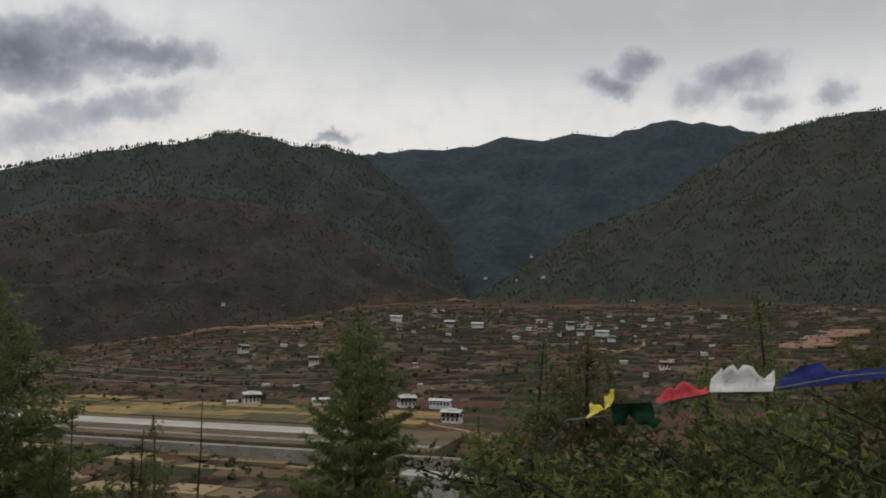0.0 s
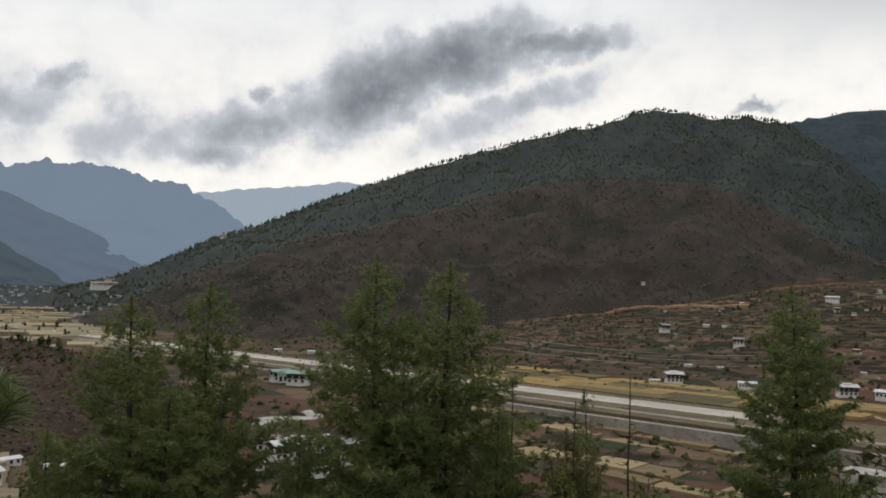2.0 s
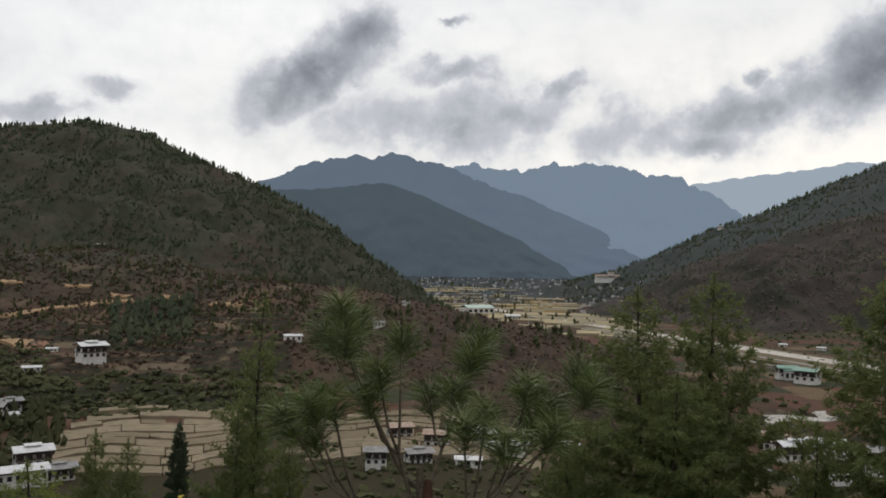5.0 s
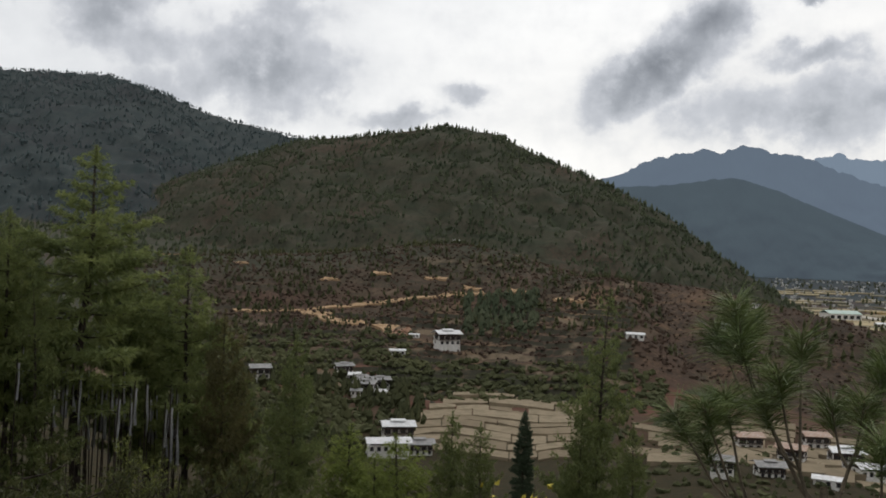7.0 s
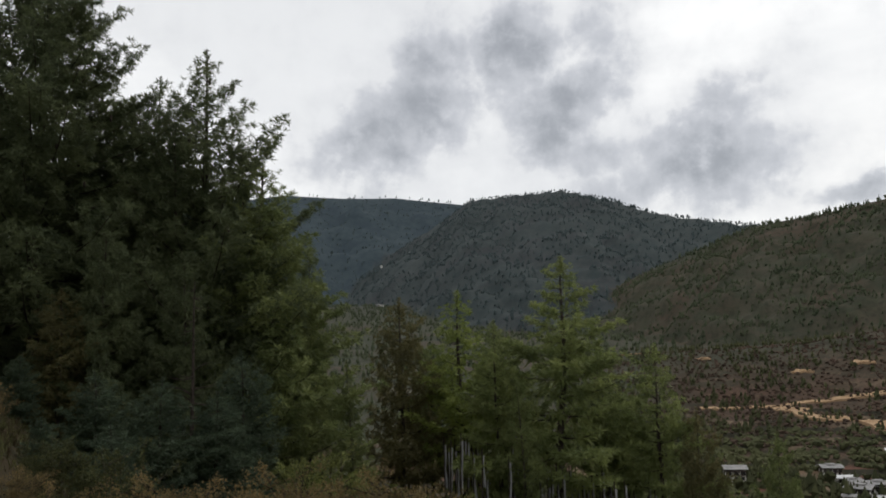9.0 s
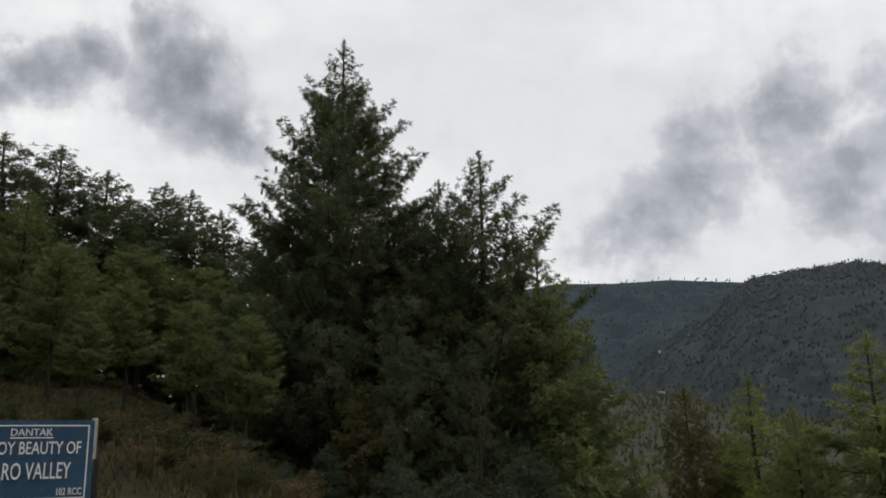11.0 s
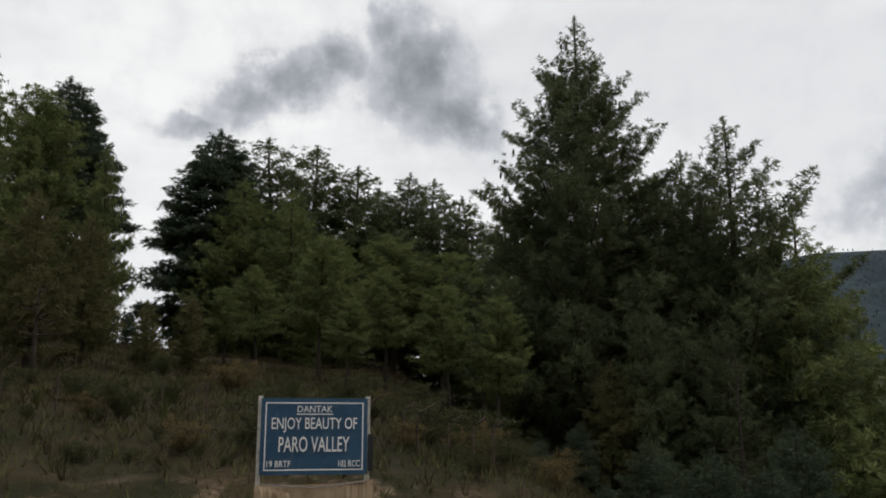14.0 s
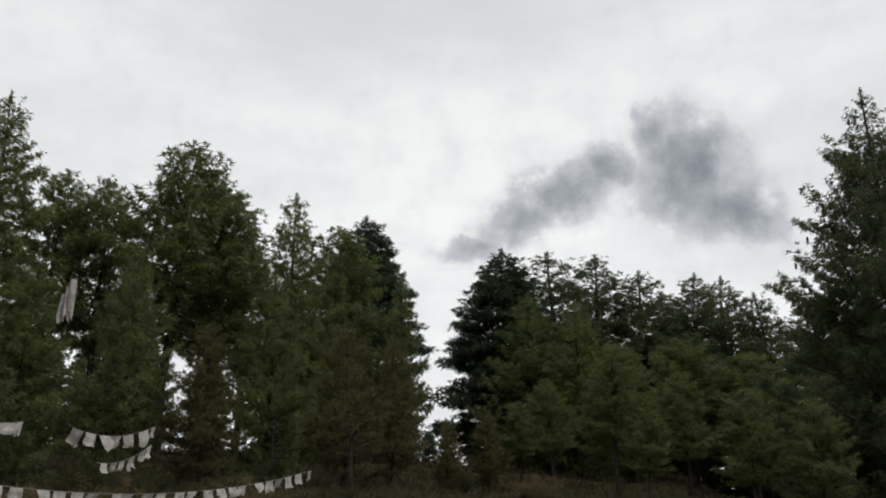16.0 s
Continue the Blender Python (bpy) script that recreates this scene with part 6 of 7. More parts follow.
for row in (
    ("green", -10.8, -7.6, 8.5), ("green", -16.2, -7.2, 8), ("green", -21.5, -7.2, 7.5), ("green", -26.4, -6.0, 7.5), ("green", -31.0, -4.6, 8), ("green", -13.5, -9.5, 6.5), ("green", -19.0, -10.0, 6), ("green", -25.0, -9.8, 6), ("green_tall", -29.0, -9.0, 5.5),
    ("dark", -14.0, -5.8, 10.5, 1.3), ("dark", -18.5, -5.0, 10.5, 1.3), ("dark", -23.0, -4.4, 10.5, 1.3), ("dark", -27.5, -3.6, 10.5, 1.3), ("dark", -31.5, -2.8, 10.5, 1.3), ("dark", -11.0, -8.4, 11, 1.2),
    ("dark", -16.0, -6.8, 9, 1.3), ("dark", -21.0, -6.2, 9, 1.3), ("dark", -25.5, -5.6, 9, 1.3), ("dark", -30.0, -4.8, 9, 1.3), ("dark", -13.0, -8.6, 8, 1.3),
    ("green", -9.5, -10.8, 9), ("green_tall", 1.6, -9.6, 9, 0.35), ("low", -3.0, -13.0, 9), ("green_tall", 12.5, -10.8, 12, 0.6), ("green_tall", 16.8, -10.5, 13, 0.7),
    ("rust", 122.2, -7.6, 13), ("rust", 117.3, -8.4, 14), ("rust", 124.5, -9.0, 11), ("rust", 114.9, -6.6, 18), ("green", 119.0, -5.4, 19), ("rust", 129.1, -6.2, 15), ("rust", 126.0, -7.0, 13), ("rust", 121.0, -6.2, 17), ("rust", 116.0, -10.0, 12),
    ("green", 112.0, -9.0, 16), ("low", 108.0, -11.0, 15), ("low", 104.5, -12.5, 17), ("green_tall", 100.2, -11.5, 22, 0.8), ("low", 97.0, -12.2, 22, 1.3), ("low", 93.0, -13.0, 22, 1.4), ("dark", 132.0, -4.5, 18), ("rust", 134.0, -6.5, 13), ("rust", 137.0, -5.5, 14), ("rust", 131.0, -7.5, 12), ("dark", 139.5, -4.5, 16), ("rust", 128.0, -8.5, 11), ("dark", 135.5, -4.0, 18), ("rust", 141.5, -3.8, 17),
    ("low", 165.5, -0.5, 18, 1.2), ("low", 162.5, 0.5, 19, 1.3), ("low", 168.5, 0.0, 18, 1.3), ("green_tall", 163.8, 2.6, 22, 0.8), ("green_tall", 171.0, 3.5, 24, 0.9), ("low", 146.0, -0.5, 20, 1.3), ("low", 142.0, 0.0, 21, 1.3), ("rust", 150.0, 0.5, 23),
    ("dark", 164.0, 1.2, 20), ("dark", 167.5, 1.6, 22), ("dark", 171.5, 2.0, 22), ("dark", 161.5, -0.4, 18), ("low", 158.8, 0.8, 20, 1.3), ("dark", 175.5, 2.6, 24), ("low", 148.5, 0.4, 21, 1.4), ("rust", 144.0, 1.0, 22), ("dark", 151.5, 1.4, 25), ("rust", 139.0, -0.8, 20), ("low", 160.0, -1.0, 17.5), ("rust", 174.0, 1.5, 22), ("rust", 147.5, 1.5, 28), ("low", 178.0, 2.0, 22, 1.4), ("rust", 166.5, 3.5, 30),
):
    set_shrub(*row)
# undergrowth on the bank
rng = np.random.default_rng(77)
for k in range(48):
    az, d = rng.uniform(141, 190), rng.uniform(17.5, 34)
    h = rng.uniform(0.5, 1.5)
    el = math.degrees(math.atan((spot(az, d).z + h - EYE) / d))
    set_shrub(("low", "dark", "rust", "low")[k % 4], az, el, d, rng.uniform(1.0, 1.5))

NEEDLE_LONG = material("long_pine_needles", by_piece((0.0538, 0.0878, 0.0233), (0.188, 0.237, 0.0717), 8.0), 0.45, 0.4)
TWIG = material("young_pine_bark", mottled((0.10, 0.085, 0.06), (0.16, 0.13, 0.09), 20.0, (0.06, 0.05, 0.035), 60.0), 0.85, 0.2)
RED_WOOD = material("weathered_brown_stake", mottled((0.055, 0.028, 0.018), (0.09, 0.045, 0.028), 12.0, (0.03, 0.018, 0.012), 40.0), 0.85, 0.2)


def needle_shoot(rng, at, way, count=150, length=0.19):
    """A brush of long thin needles round the tip of a shoot."""
    way = way / np.linalg.norm(way)
    u = rng.uniform(-0.10, 0.03, count)
    base = at + way * u[:, None]
    d = rng.normal(size=(count, 3))
    d -= (d @ way)[:, None] * way
    d /= np.linalg.norm(d, axis=1, keepdims=True)
    d = d * rng.uniform(0.6, 1.2, count)[:, None] + way * rng.uniform(0.0, 1.0, count)[:, None]
    d /= np.linalg.norm(d, axis=1, keepdims=True)
    ln = length * rng.uniform(0.7, 1.15, count)[:, None]
    mid = base + d * ln * 0.55
    tip = base + d * ln - np.array([0, 0, 1]) * ln * rng.uniform(0.0, 0.18, count)[:, None]
    w = np.cross(d, rng.normal(size=(count, 3)))
    w = w / np.linalg.norm(w, axis=1, keepdims=True) * 0.0013
    v = np.stack([base - w * 0.6, base + w * 0.6, mid - w, mid + w, tip], 1).reshape(-1, 3)
    o = np.arange(count)[:, None] * 5
    return v, np.concatenate([o + [0, 1, 3], o + [0, 3, 2], o + [2, 3, 4]])


def sapling():
    rng = np.random.default_rng(12)
    root = new("pine_sapling")
    foot = spot(58.5, 4.2)
    base = np.array(foot)
    # boughs: where they leave the stem (share of the way up), then their shoots as azimuth, elevation, distance
    boughs = (
        (0.9, (64.3, -2.4, 4.1), (64.0, -4.6, 4.0), (65.3, -4.2, 4.2), (63.2, -3.3, 4.3)), (0.8, (61.7, -6.6, 3.9), (60.2, -4.4, 4.2), (62.5, -8.4, 4.0)), (0.5, (66.2, -9.0, 3.8), (67.8, -9.7, 4.0), (64.8, -8.5, 3.9), (66.0, -11.0, 4.1)),
        (0.85, (55.5, -5.8, 4.3), (54.8, -4.6, 4.4), (56.6, -7.8, 4.2), (58.3, -8.2, 4.4)), (0.6, (51.6, -7.5, 4.1), (50.2, -8.6, 4.2), (48.2, -6.4, 4.4), (47.4, -7.6, 4.3)), (0.4, (53.0, -11.1, 3.8), (55.8, -10.3, 3.9), (49.8, -10.4, 4.0), (51.4, -10.0, 4.2), (54.4, -9.4, 4.0)),
    )
    top = eye_point(58.8, -13.0, 3.7, 63)
    stem = [base - [0, 0, 0.3], base + (top - base) * 0.5 + [0.03, 0.02, 0], top]
    child("trunk", mesh_from("trunk", *tube(stem, (0.03, 0.024, 0.016), 8), [TWIG], True), root)
    for share, *shoots in boughs:
        bits, pieces = [], []
        p0 = base + (top - base) * (0.55 + 0.45 * share)
        ends = np.array([eye_point(a, e, d - 0.4, 63) for a, e, d in shoots])
        fork = p0 * 0.45 + ends.mean(0) * 0.55 - [0, 0, 0.10]
        bits.append(tube([p0, p0 * 0.6 + fork * 0.4 - [0, 0, 0.05], fork], (0.012, 0.010, 0.008), 6))
        for e in ends:
            mid = (fork + e) / 2 - [0, 0, 0.06]
            bits.append(tube([fork, mid, e], (0.007, 0.006, 0.004), 5))
            w = e - mid + np.array([0, 0, 0.18])
            pieces.append(needle_shoot(rng, e, w, 330, 0.15))
            pieces.append(needle_shoot(rng, e * 0.85 + mid * 0.15, w, 70, 0.12))
        b = child("bough", mesh_from("bough", *joined(bits), [TWIG], True), root)
        child("needles", mesh_from("needles", *joined(pieces), [NEEDLE_LONG]), b)
    tagged(root, "young pine with long light green needles in brushes", "tree")
    stake = tube([tuple(spot(58.7, 3.9) - Vector((0, 0, 0.3))), tuple(heading(58.8, -13.5, 3.9) + Vector((0, 0, EYE))), tuple(heading(58.8, -12.0, 3.9) + Vector((0, 0, EYE)))], (0.03, 0.026, 0.014), 7)
    tagged(new("snag", mesh_from("snag", *stake, [RED_WOOD], True)), "broken brown stem of a dead sapling", "dead wood")


sapling()


def dead_tree(seed, az, el, d, label):
    """A bare thin dead tree."""
    rng = np.random.default_rng(seed)
    p = spot(az, d)
    h = EYE + d * math.tan(radians(el)) - p.z
    root = new("dead_tree")
    z = np.linspace(-0.5, h, 8)
    child("trunk", mesh_from("trunk", *tube(np.stack([np.sin(z) * 0.05, np.cos(z * 0.7) * 0.05, z], 1), np.linspace(0.12, 0.02, 8), 6), [BARK], True), root)
    for k in range(24):
        zz, a = rng.uniform(0.35, 0.97) * h, rng.uniform(0, 6.28)
        ln = (1 - zz / h) * 1.5 + 0.25
        e = np.array([math.cos(a) * ln, math.sin(a) * ln, zz + ln * rng.uniform(0.0, 0.45)])
        limb = tube([(0, 0, zz), e * [0.5, 0.5, 1] - [0, 0, 0.1], e], (0.03, 0.02, 0.008), 3)
        child("branch", mesh_from("branch", *limb, [BARK]), root)
    root.matrix_basis = Matrix.Translation(p)
    tagged(root, label, "tree")


for k, (a, e, d) in enumerate(((12.9, -5.2, 42), (16.4, -7.0, 44), (20.5, -5.8, 46), (-11.0, -0.6, 44), (-9.5, -2.5, 44), (127.5, 5.0, 34), (171.5, 9.0, 30), (176.5, 8.5, 32), (143.5, 6.5, 34))):
    dead_tree(20 + k, a, e, d, "thin dead tree with bare grey twigs")

# ---- coloured prayer flags on a line ----
def cloth(name, c1, c2):
    return material(name, mottled(c1, c2, 9.0, [v * 0.7 for v in c1], 30.0), 0.85, 0.2)


FLAG_CLOTH = (("yellow", cloth("faded_yellow_cloth", (0.62, 0.52, 0.05), (0.70, 0.62, 0.12))), ("green", cloth("dark_green_cloth", (0.03, 0.12, 0.072), (0.07, 0.20, 0.13))), ("red", cloth("red_cloth", (0.46, 0.04, 0.05), (0.58, 0.09, 0.09))),
              ("white", cloth("white_cloth", (0.60, 0.58, 0.54), (0.72, 0.70, 0.66))), ("blue", cloth("deep_blue_cloth", (0.008, 0.014, 0.09), (0.018, 0.03, 0.15))))
CORD = material("grey_cord", mottled((0.2, 0.19, 0.18), (0.3, 0.29, 0.28), 30.0), 0.9, 0.1)
WHITE_CLOTH = cloth("weathered_white_cloth", (0.40, 0.37, 0.34), (0.55, 0.52, 0.48))


def sheet(at, along, down, mat, seed, ragged=0.15, wave=0.05, n=14, m=9, folds=0.0):
    """A thin cloth from the point at, along the cord and down from it, with folds and a torn hem."""
    rng = np.random.default_rng(seed)
    at, along, down = (np.array(q, float) for q in (at, along, down))
    nrm = np.cross(along, down)
    nrm /= np.linalg.norm(nrm)
    u, v = np.meshgrid(np.linspace(0, 1, n), np.linspace(0, 1, m), indexing="ij")
    hem = 1 - ragged * np.repeat(rng.random(n)[:, None], m, 1)
    ph = rng.uniform(0, 6.28, 3)
    off = wave * v * (np.sin(u * 7 + ph[0] + v * 2) + 0.6 * np.sin(u * 15 + v * 4 + ph[1]) + 0.5 * np.sin(v * 7 + ph[2])) + folds * (0.25 + v) * (np.sin(u * 46 + 2 * np.sin(v * 3)) + 0.7 * np.sin(u * 23 + ph[0]))
    p = at + u[..., None] * along + (v * hem)[..., None] * down + off[..., None] * nrm
    i, j = np.meshgrid(np.arange(n - 1), np.arange(m - 1), indexing="ij")
    q = np.stack([i * m + j, (i + 1) * m + j, (i + 1) * m + j + 1, i * m + j + 1], -1).reshape(-1, 4)
    front = p.reshape(-1, 3)
    both = np.concatenate([front, front - nrm * 0.002])
    return mesh_from("flag", both, np.concatenate([q, q[:, ::-1] + len(front)]), [mat], True)



string = new("prayer_flag_line")
cord = [eye_point(-9.0, -9.5, 6.2, 0), eye_point(-11.2, -6.4, 5.5, 0), eye_point(-15.0, -5.9, 5.2, 0), eye_point(-19.4, -4.6, 5.0, 0), eye_point(-23.8, -4.0, 4.9, 0), eye_point(-28.0, -3.0, 4.8, 0), eye_point(-34.0, -2.2, 4.7, 0)]
child("cord", mesh_from("cord", *tube(cord, np.full(7, 0.004), 5), [CORD]), string)
for k, (a0, e0, a1, e1, up0, side) in enumerate(((-12.4, -6.3, -14.0, -5.4, 0.06, 0.02), (-13.9, -5.3, -16.6, -5.1, -0.15, 0.03), (-16.9, -5.1, -20.1, -4.4, 0.07, -0.03), (-20.2, -4.3, -24.0, -4.1, 0.135, 0.0), (-24.2, -4.0, -31.0, -2.9, 0.10, 0.05))):
    p0, p1 = eye_point(a0, e0, 5.2 - k * 0.08, 0), eye_point(a1, e1, 5.1 - k * 0.08, 0)
    name, mat = FLAG_CLOTH[k]
    f = child("flag", sheet(p0, p1 - p0, np.array([0.06 + side, 0.12, up0]), mat, 40 + k, 0.4 if name == "white" else 0.3, 0.035), string, name + " prayer flag blown out by the wind")
tagged(string, "line of coloured prayer flags blown out by wind", "prayer flags")

BANNER_CLOTH = cloth("grey_white_banner_cloth", (0.26, 0.26, 0.26), (0.38, 0.38, 0.37))


# ---- tall white banners among the pines ----
def banner(az, d, top, low, seed):
    p = spot(az, d)
    root = new("banner_pole")
    zt = EYE + d * math.tan(radians(top)) - p.z
    zl = max(0.4, EYE + d * math.tan(radians(low)) - p.z)
    child("pole", mesh_from("pole", *tube([(0, 0, -0.5), (0, 0, zt + 0.4)], (0.05, 0.03), 5), [BARK]), root)
    child("banner", sheet((0.05, 0, zt), (0.10, 0.03, 0), (0, 0, zl - zt), BANNER_CLOTH, seed, 0.08, 0.1, 5, 14), root, "long narrow white banner")
    root.matrix_basis = Matrix.LocRotScale(p, Euler((0.0, 0.03 * math.sin(seed), radians(az + 40 * math.sin(seed * 2.1)))), None)
    tagged(root, "wooden pole with a long white prayer banner", "prayer banner", "banners among the pines")


rng = np.random.default_rng(5)
for k in range(88):
    a = 98.0 + 13.5 * rng.random()
    sh = (a - 98.0) / 13.5
    top = -9.9 + 4.0 * sh + rng.normal() * 0.6
    banner(a, rng.uniform(47, 58), top, top - rng.uniform(2.0, 3.5), k)

# ---- the blue signboard by the road ----
SIGN_BLUE = material("blue_sign_paint", mottled((0.022, 0.066, 0.122), (0.03, 0.086, 0.15), 2.0, (0.05, 0.10, 0.155), 12.0), 0.45, 0.4)
SIGN_WHITE = material("white_sign_paint", mottled((0.80, 0.80, 0.78), (0.88, 0.88, 0.86), 6.0), 0.6, 0.3)
POST_PAINT = material("weathered_white_post", mottled((0.52, 0.48, 0.41), (0.68, 0.64, 0.57), 5.0, (0.33, 0.27, 0.2), 18.0), 0.8, 0.2)
SACKING = material("tan_tarpaulin", mottled((0.32, 0.23, 0.145), (0.42, 0.31, 0.20), 1.5, (0.25, 0.175, 0.11), 6.0), 0.9, 0.15)


def lettering(text, x, z, height, width, parent, name):
    """Painted letters, width metres long, their middle at x and their foot at z."""
    cu = bpy.data.curves.new(name, "FONT")
    cu.body, cu.align_x, cu.extrude, cu.offset, cu.resolution_u = text, "CENTER", 0.004, 0.006, 3
    tmp = new("lettering_source", cu)
    bpy.context.view_layer.update()
    me = bpy.data.meshes.new_from_object(tmp)
    bpy.data.objects.remove(tmp)
    co = np.zeros(len(me.vertices) * 3)
    me.vertices.foreach_get("co", co)
    co = co.reshape(-1, 3)
    w, lo, h = np.ptp(co[:, 0]), co[:, 1].min(), np.ptp(co[:, 1])
    mid = (co[:, 0].max() + co[:, 0].min()) / 2
    out = np.stack([(co[:, 0] - mid) * width / w + x, -0.034 - co[:, 2], (co[:, 1] - lo) * height / h + z], 1)
    me.vertices.foreach_set("co", out.ravel())
    me.materials.clear()
    me.materials.append(SIGN_WHITE)
    me.update()
    return child(name, me, parent, "white painted lettering")


def signboard():
    d = 12.1
    w, top, low = 2 * d * math.tan(radians(3.32)), EYE + d * math.tan(radians(2.28)), EYE - d * math.tan(radians(2.4))
    c = heading(154.4, 0, d)
    gz = ground_at(c.x, c.y)
    root = new("signboard")
    h = top - low
    bm = bmesh.new()
    box(bm, -w / 2, w / 2, -0.02, 0.02, low - gz, top - gz)
    bmesh.ops.bevel(bm, geom=bm.edges, offset=0.006, segments=1)
    board = part("board", bm, SIGN_BLUE, root, "blue painted board")
    z0 = low - gz
    bm = bmesh.new()
    m = 0.055
    for x0, x1, a, b in ((-w / 2 + m, w / 2 - m, h - m - 0.016, h - m), (-w / 2 + m, w / 2 - m, m, m + 0.016), (-w / 2 + m, -w / 2 + m + 0.016, m + 0.016, h - m - 0.016), (w / 2 - m - 0.016, w / 2 - m, m + 0.016, h - m - 0.016)):
        box(bm, x0, x1, -0.026, -0.018, z0 + a, z0 + b)
    part("painted_border", bm, SIGN_WHITE, board)
    lettering("DANTAK", 0.0, z0 + h * 0.815, h * 0.085, w * 0.33, board, "heading")
    bm = bmesh.new()
    box(bm, -w * 0.17, w * 0.17, -0.034, -0.018, z0 + h * 0.782, z0 + h * 0.797)
    part("underline", bm, SIGN_WHITE, board)
    lettering("ENJOY BEAUTY OF", 0.0, z0 + h * 0.545, h * 0.2, w * 0.8, board, "upper_line")
    lettering("PARO VALLEY", 0.0, z0 + h * 0.295, h * 0.2, w * 0.66, board, "lower_line")
    lettering("19 BRTF", -w * 0.325, z0 + h * 0.1, h * 0.085, w * 0.22, board, "left_mark")
    lettering("102 RCC", w * 0.33, z0 + h * 0.1, h * 0.085, w * 0.2, board, "right_mark")
    for s in (-1, 1):
        bm = bmesh.new()
        box(bm, s * w / 2 - 0.03 + s * 0.012, s * w / 2 + 0.03 + s * 0.012, 0.022, 0.1, -0.5, top - gz + 0.03)
        bmesh.ops.bevel(bm, geom=bm.edges, offset=0.008, segments=1)
        part("post", bm, POST_PAINT, root, "weathered white post")
    bm = bmesh.new()
    box(bm, w / 2 + 0.016, w / 2 + 0.08, -0.012, 0.02, z0 + 0.04, z0 + h * 0.52)
    part("post_band", bm, PANE, root, "black painted band")
    root.matrix_basis = Matrix.LocRotScale((c.x, c.y, gz), Euler((0, radians(0.4), radians(154.4 + 4))), None)
    tagged(root, "blue roadside signboard with white lettering on two posts", "sign")
    # sacking hung between the posts under the board
    tarp = new("tarpaulin")
    drop = z0 - 0.13
    child("cloth", sheet((-w / 2 - 0.05, -0.03, drop), (w + 0.1, 0, 0.02), (0, -0.05, -drop * 0.85), SACKING, 3, 0.06, 0.05, 90, 14, 0.035), tarp, "creased tan sacking")
    child("fold", sheet((-w / 2 - 0.02, -0.09, drop + 0.02), (w * 0.3, 0, -0.12), (0.05, -0.05, -0.22), SACKING, 4, 0.3, 0.03, 24, 8, 0.02), tarp)
    child("hanging_end", sheet((w / 2 - 0.28, -0.09, drop + 0.03), (0.36, 0, 0.04), (0.02, -0.04, -drop * 0.8), SACKING, 5, 0.1, 0.05, 24, 10, 0.02), tarp)
    child("cord", mesh_from("cord", *tube([(-w / 2, -0.1, drop + 0.02), (0, -0.1, drop - 0.03), (w / 2, -0.1, drop + 0.04)], np.full(3, 0.008), 5), [CORD]), tarp)
    tarp.matrix_basis = root.matrix_basis
    tagged(tarp, "creased tan tarpaulin tied between sign posts", "tarpaulin")


signboard()

# ---- fence posts, white flag lines, grass and bank behind the sign ----
IRON = material("rusty_iron", mottled((0.05, 0.035, 0.028), (0.09, 0.06, 0.045), 10.0, (0.03, 0.025, 0.02), 40.0), 0.8, 0.3)


def fence_post(az, d, el):
    p = spot(az, d)
    h = max(1.1, min(2.4, EYE + d * math.tan(radians(el)) - p.z))
    me = mesh_from("fence_post", *tube([(0, 0, -0.4), (0, 0, h * 0.82), (0.12, 0, h * 0.9), (0.3, 0, h)], (0.028, 0.028, 0.026, 0.024), 6), [IRON])
    ob = new("fence_post", me)
    ob.matrix_basis = Matrix.LocRotScale(p, Euler((0, 0, radians(az + 10))), None)
    tagged(ob, "rusty iron fence post with a bent top", "fence post", "fence posts on the bank")


for a, e in ((148.8, 1.3), (147.9, 1.2), (145.9, 1.1), (144.3, 1.0), (143.0, 0.9), (167.1, 3.2), (164.0, 3.1), (161.3, 2.7), (151.2, 1.6), (170.0, 3.4), (173.0, 3.5)):
    fence_post(a, 20 if a < 155 else 24, e)


def flag_row(label, ends, sag, count, size, seed):
    """A cord with small white flags between two places."""
    rng = np.random.default_rng(seed)
    root = new("prayer_flag_line")
    a, b = (eye_point(*q, 165) for q in ends)
    s = np.linspace(0, 1, 17)
    p = a + (b - a) * s[:, None]
    p[:, 2] -= 4 * s * (1 - s) * sag
    child("cord", mesh_from("cord", *tube(p, np.full(17, 0.006), 4), [CORD]), root)
    for k in range(count):
        u = (k + 0.5 + rng.uniform(-0.2, 0.2)) / count
        q = np.array([np.interp(u, s, p[:, c]) for c in range(3)])
        v = np.array([np.interp(min(1, u + size / np.linalg.norm(b - a)), s, p[:, c]) for c in range(3)])
        child("flag", sheet(q, v - q, np.array([rng.uniform(-0.12, 0.12), rng.uniform(-0.1, 0.1), -size * rng.uniform(0.8, 1.2)]), WHITE_CLOTH, seed * 50 + k, 0.25, 0.04, 6, 6), root)
    tagged(root, label, "prayer flags")


flag_row("short line of white prayer flags between pines", ((189.4, 7.6, 18), (184.2, 7.7, 20)), 0.22, 7, 0.3, 1)
flag_row("sagging line of small white prayer flags", ((187.4, 5.4, 18), (184.3, 6.6, 20)), 0.15, 6, 0.26, 2)
flag_row("long line of small white prayer flags", ((193.5, 4.0, 15), (174.2, 5.2, 21)), 0.32, 22, 0.24, 3)
flag_row("line of white prayer flags near the trees", ((194.5, 7.6, 18), (191.8, 7.6, 18)), 0.05, 3, 0.3, 4)
shreds = new("hanging_cloth")
for k in range(3):
    q = eye_point(190.0 + 0.2 * k, 16.4 - 0.5 * k, 20, 165)
    child("strip", sheet(q, np.array([0.12, 0.05, 0]), np.array([0.05 * k - 0.05, 0, -1.1 + 0.2 * k]), WHITE_CLOTH, 70 + k, 0.4, 0.06, 5, 12), shreds)
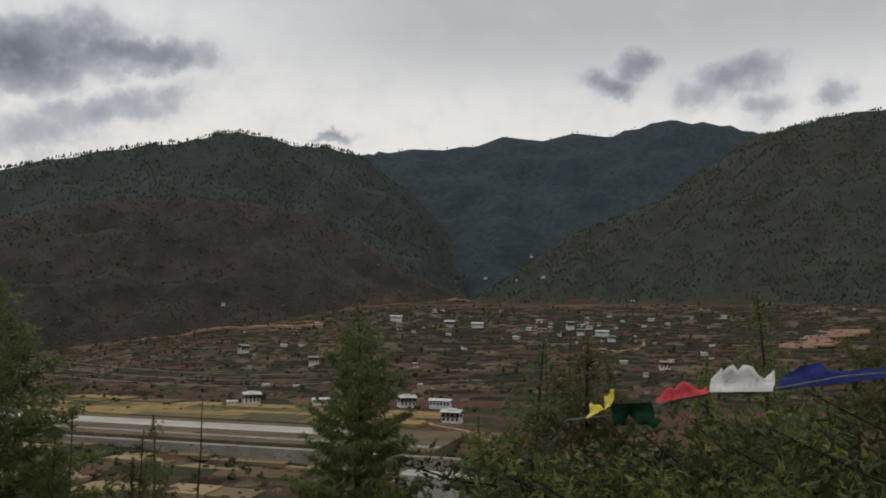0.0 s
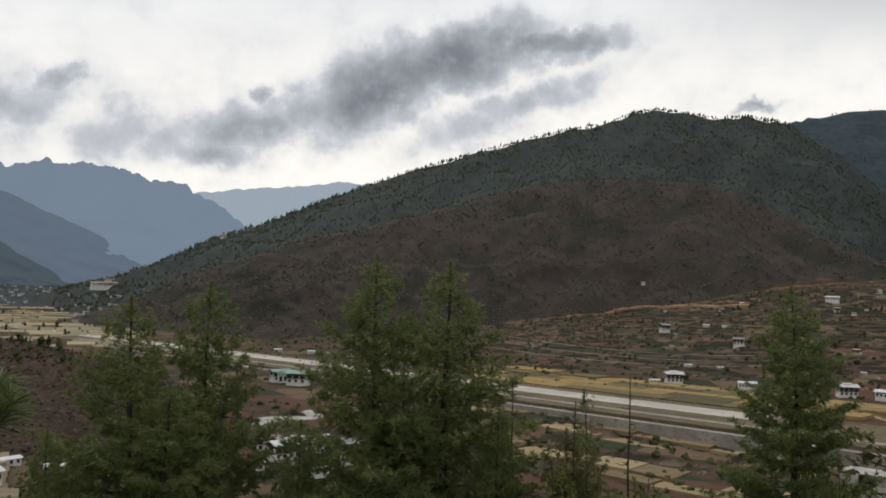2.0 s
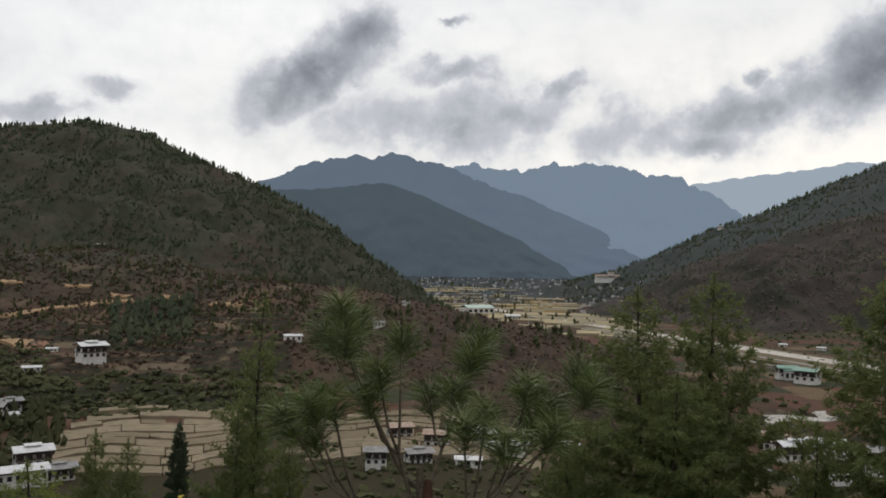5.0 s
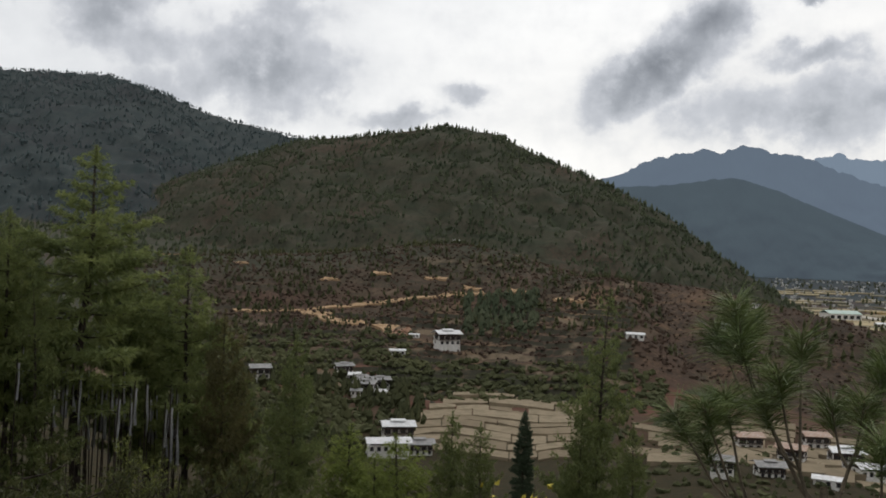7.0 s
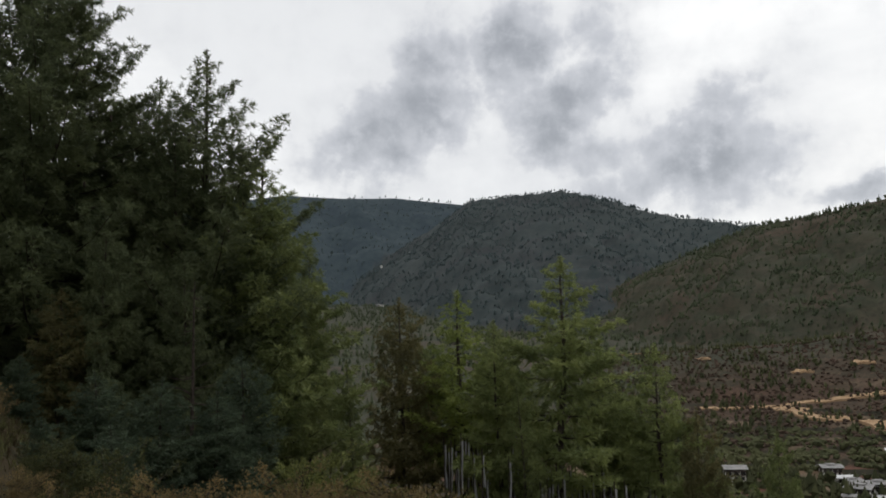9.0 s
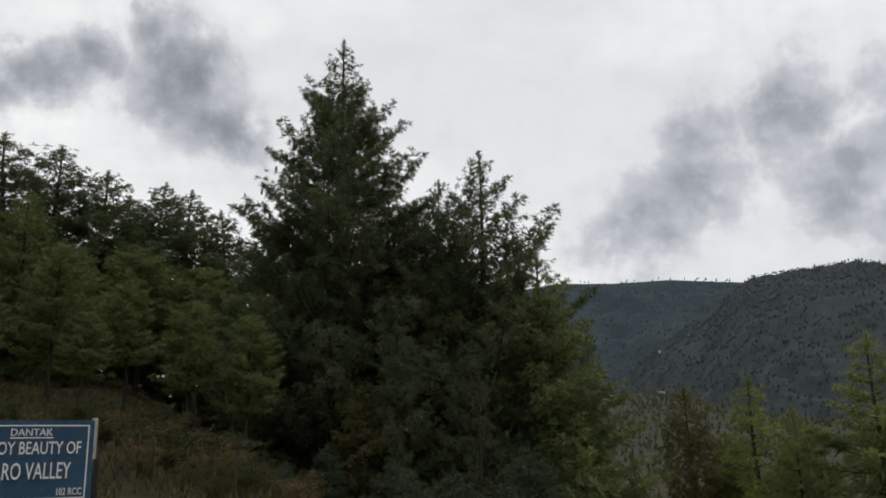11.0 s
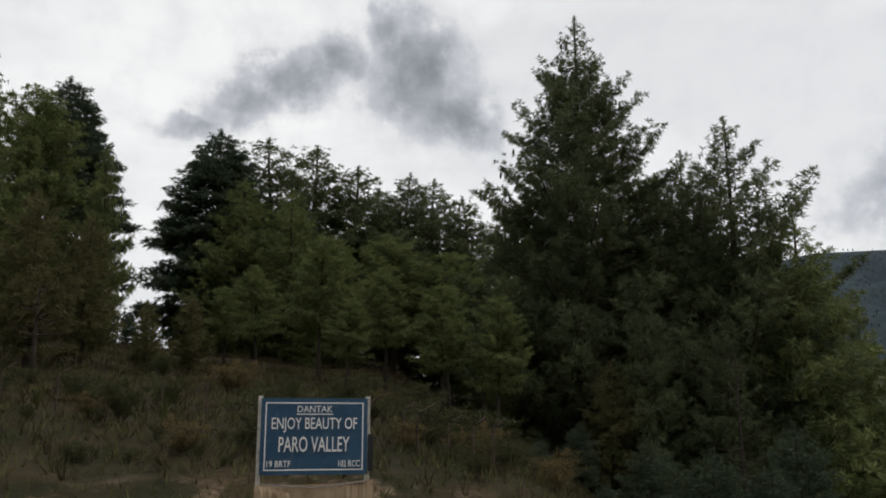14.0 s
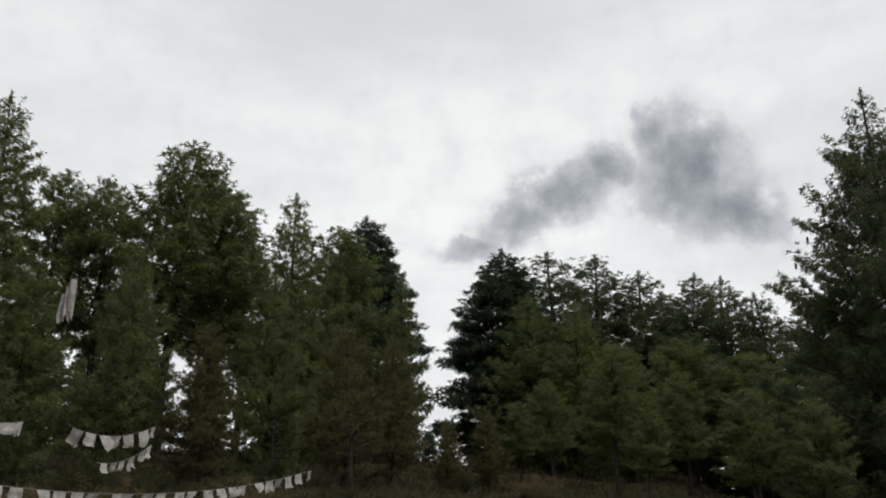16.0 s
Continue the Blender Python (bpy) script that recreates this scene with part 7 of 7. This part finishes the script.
tagged(shreds, "torn white cloth hanging from a pine branch", "cloth")


def grass(label, seed, az, r, count, size, mat):
    rng = np.random.default_rng(seed)
    a, d = rng.uniform(az[0], az[1], count), np.sqrt(rng.uniform(r[0] ** 2, r[1] ** 2, count))
    x, y = -np.sin(np.radians(a)) * d, np.cos(np.radians(a)) * d
    z = land(x, y)[0]
    pos = np.stack([x, y, z - 0.03], 1)
    way = np.tile([0, 0, 1.0], (count, 1)) + rng.normal(size=(count, 3)) * 0.2
    v, f = blades(rng, pos, way, rng.uniform(size[0], size[1], count), 6, 0.035, 0.7)
    tagged(new("grass", mesh_from("grass", v, f, [mat])), label, "grass", kind="stuff")


DRY_GRASS = material("dry_grass", by_piece((0.034, 0.028, 0.013), (0.078, 0.056, 0.028), 2.0), 0.8, 0.2)
GREEN_GRASS = material("rank_grass", by_piece((0.0546, 0.0624, 0.0208), (0.13, 0.13, 0.0468), 2.0), 0.8, 0.2)
grass("dry brown grass on the bank and hillside", 1, (134, 197), (16, 60), 15000, (0.15, 0.45), DRY_GRASS)
grass("rank green grass on the bank and hillside", 2, (134, 197), (15, 45), 9000, (0.15, 0.4), GREEN_GRASS)
grass("rank grass on the slope under the pines", 3, (88, 134), (10, 70), 9000, (0.25, 0.6), GREEN_GRASS)

YELLOW_LEAF = material("yellow_leaves", by_piece((0.40, 0.33, 0.03), (0.55, 0.47, 0.08), 5.0), 0.6, 0.3)
for az, el, d in ((107.1, -12.9, 6.0), (76.5, -13.2, 7.0)):
    rng = np.random.default_rng(int(az))
    p = spot(az, d)
    h = EYE + d * math.tan(radians(el)) - p.z
    root = new("yellow_shrub")
    stems, pos = [], []
    for k in range(5):
        q = np.array([rng.normal() * 0.14, rng.normal() * 0.14, h * rng.uniform(0.9, 1.0)])
        stems.append(tube([(0, 0, -0.3), q * [0.3, 0.3, 0.6], q], (0.012, 0.008, 0.004), 4))
        pos += [q + rng.normal(size=3) * 0.05 - [0, 0, 0.06 * j] for j in range(5)]
    child("stem", mesh_from("stem", *joined(stems), [TWIG]), root)
    v, f = blades(rng, np.array(pos), rng.normal(size=(len(pos), 3)), np.full(len(pos), 0.06), 3, 0.35, 1.0)
    child("foliage", mesh_from("foliage", v, f, [YELLOW_LEAF]), root)
    root.matrix_basis = Matrix.Translation(p)
    tagged(root, "spindly shrub with a few yellow leaves", "shrub")
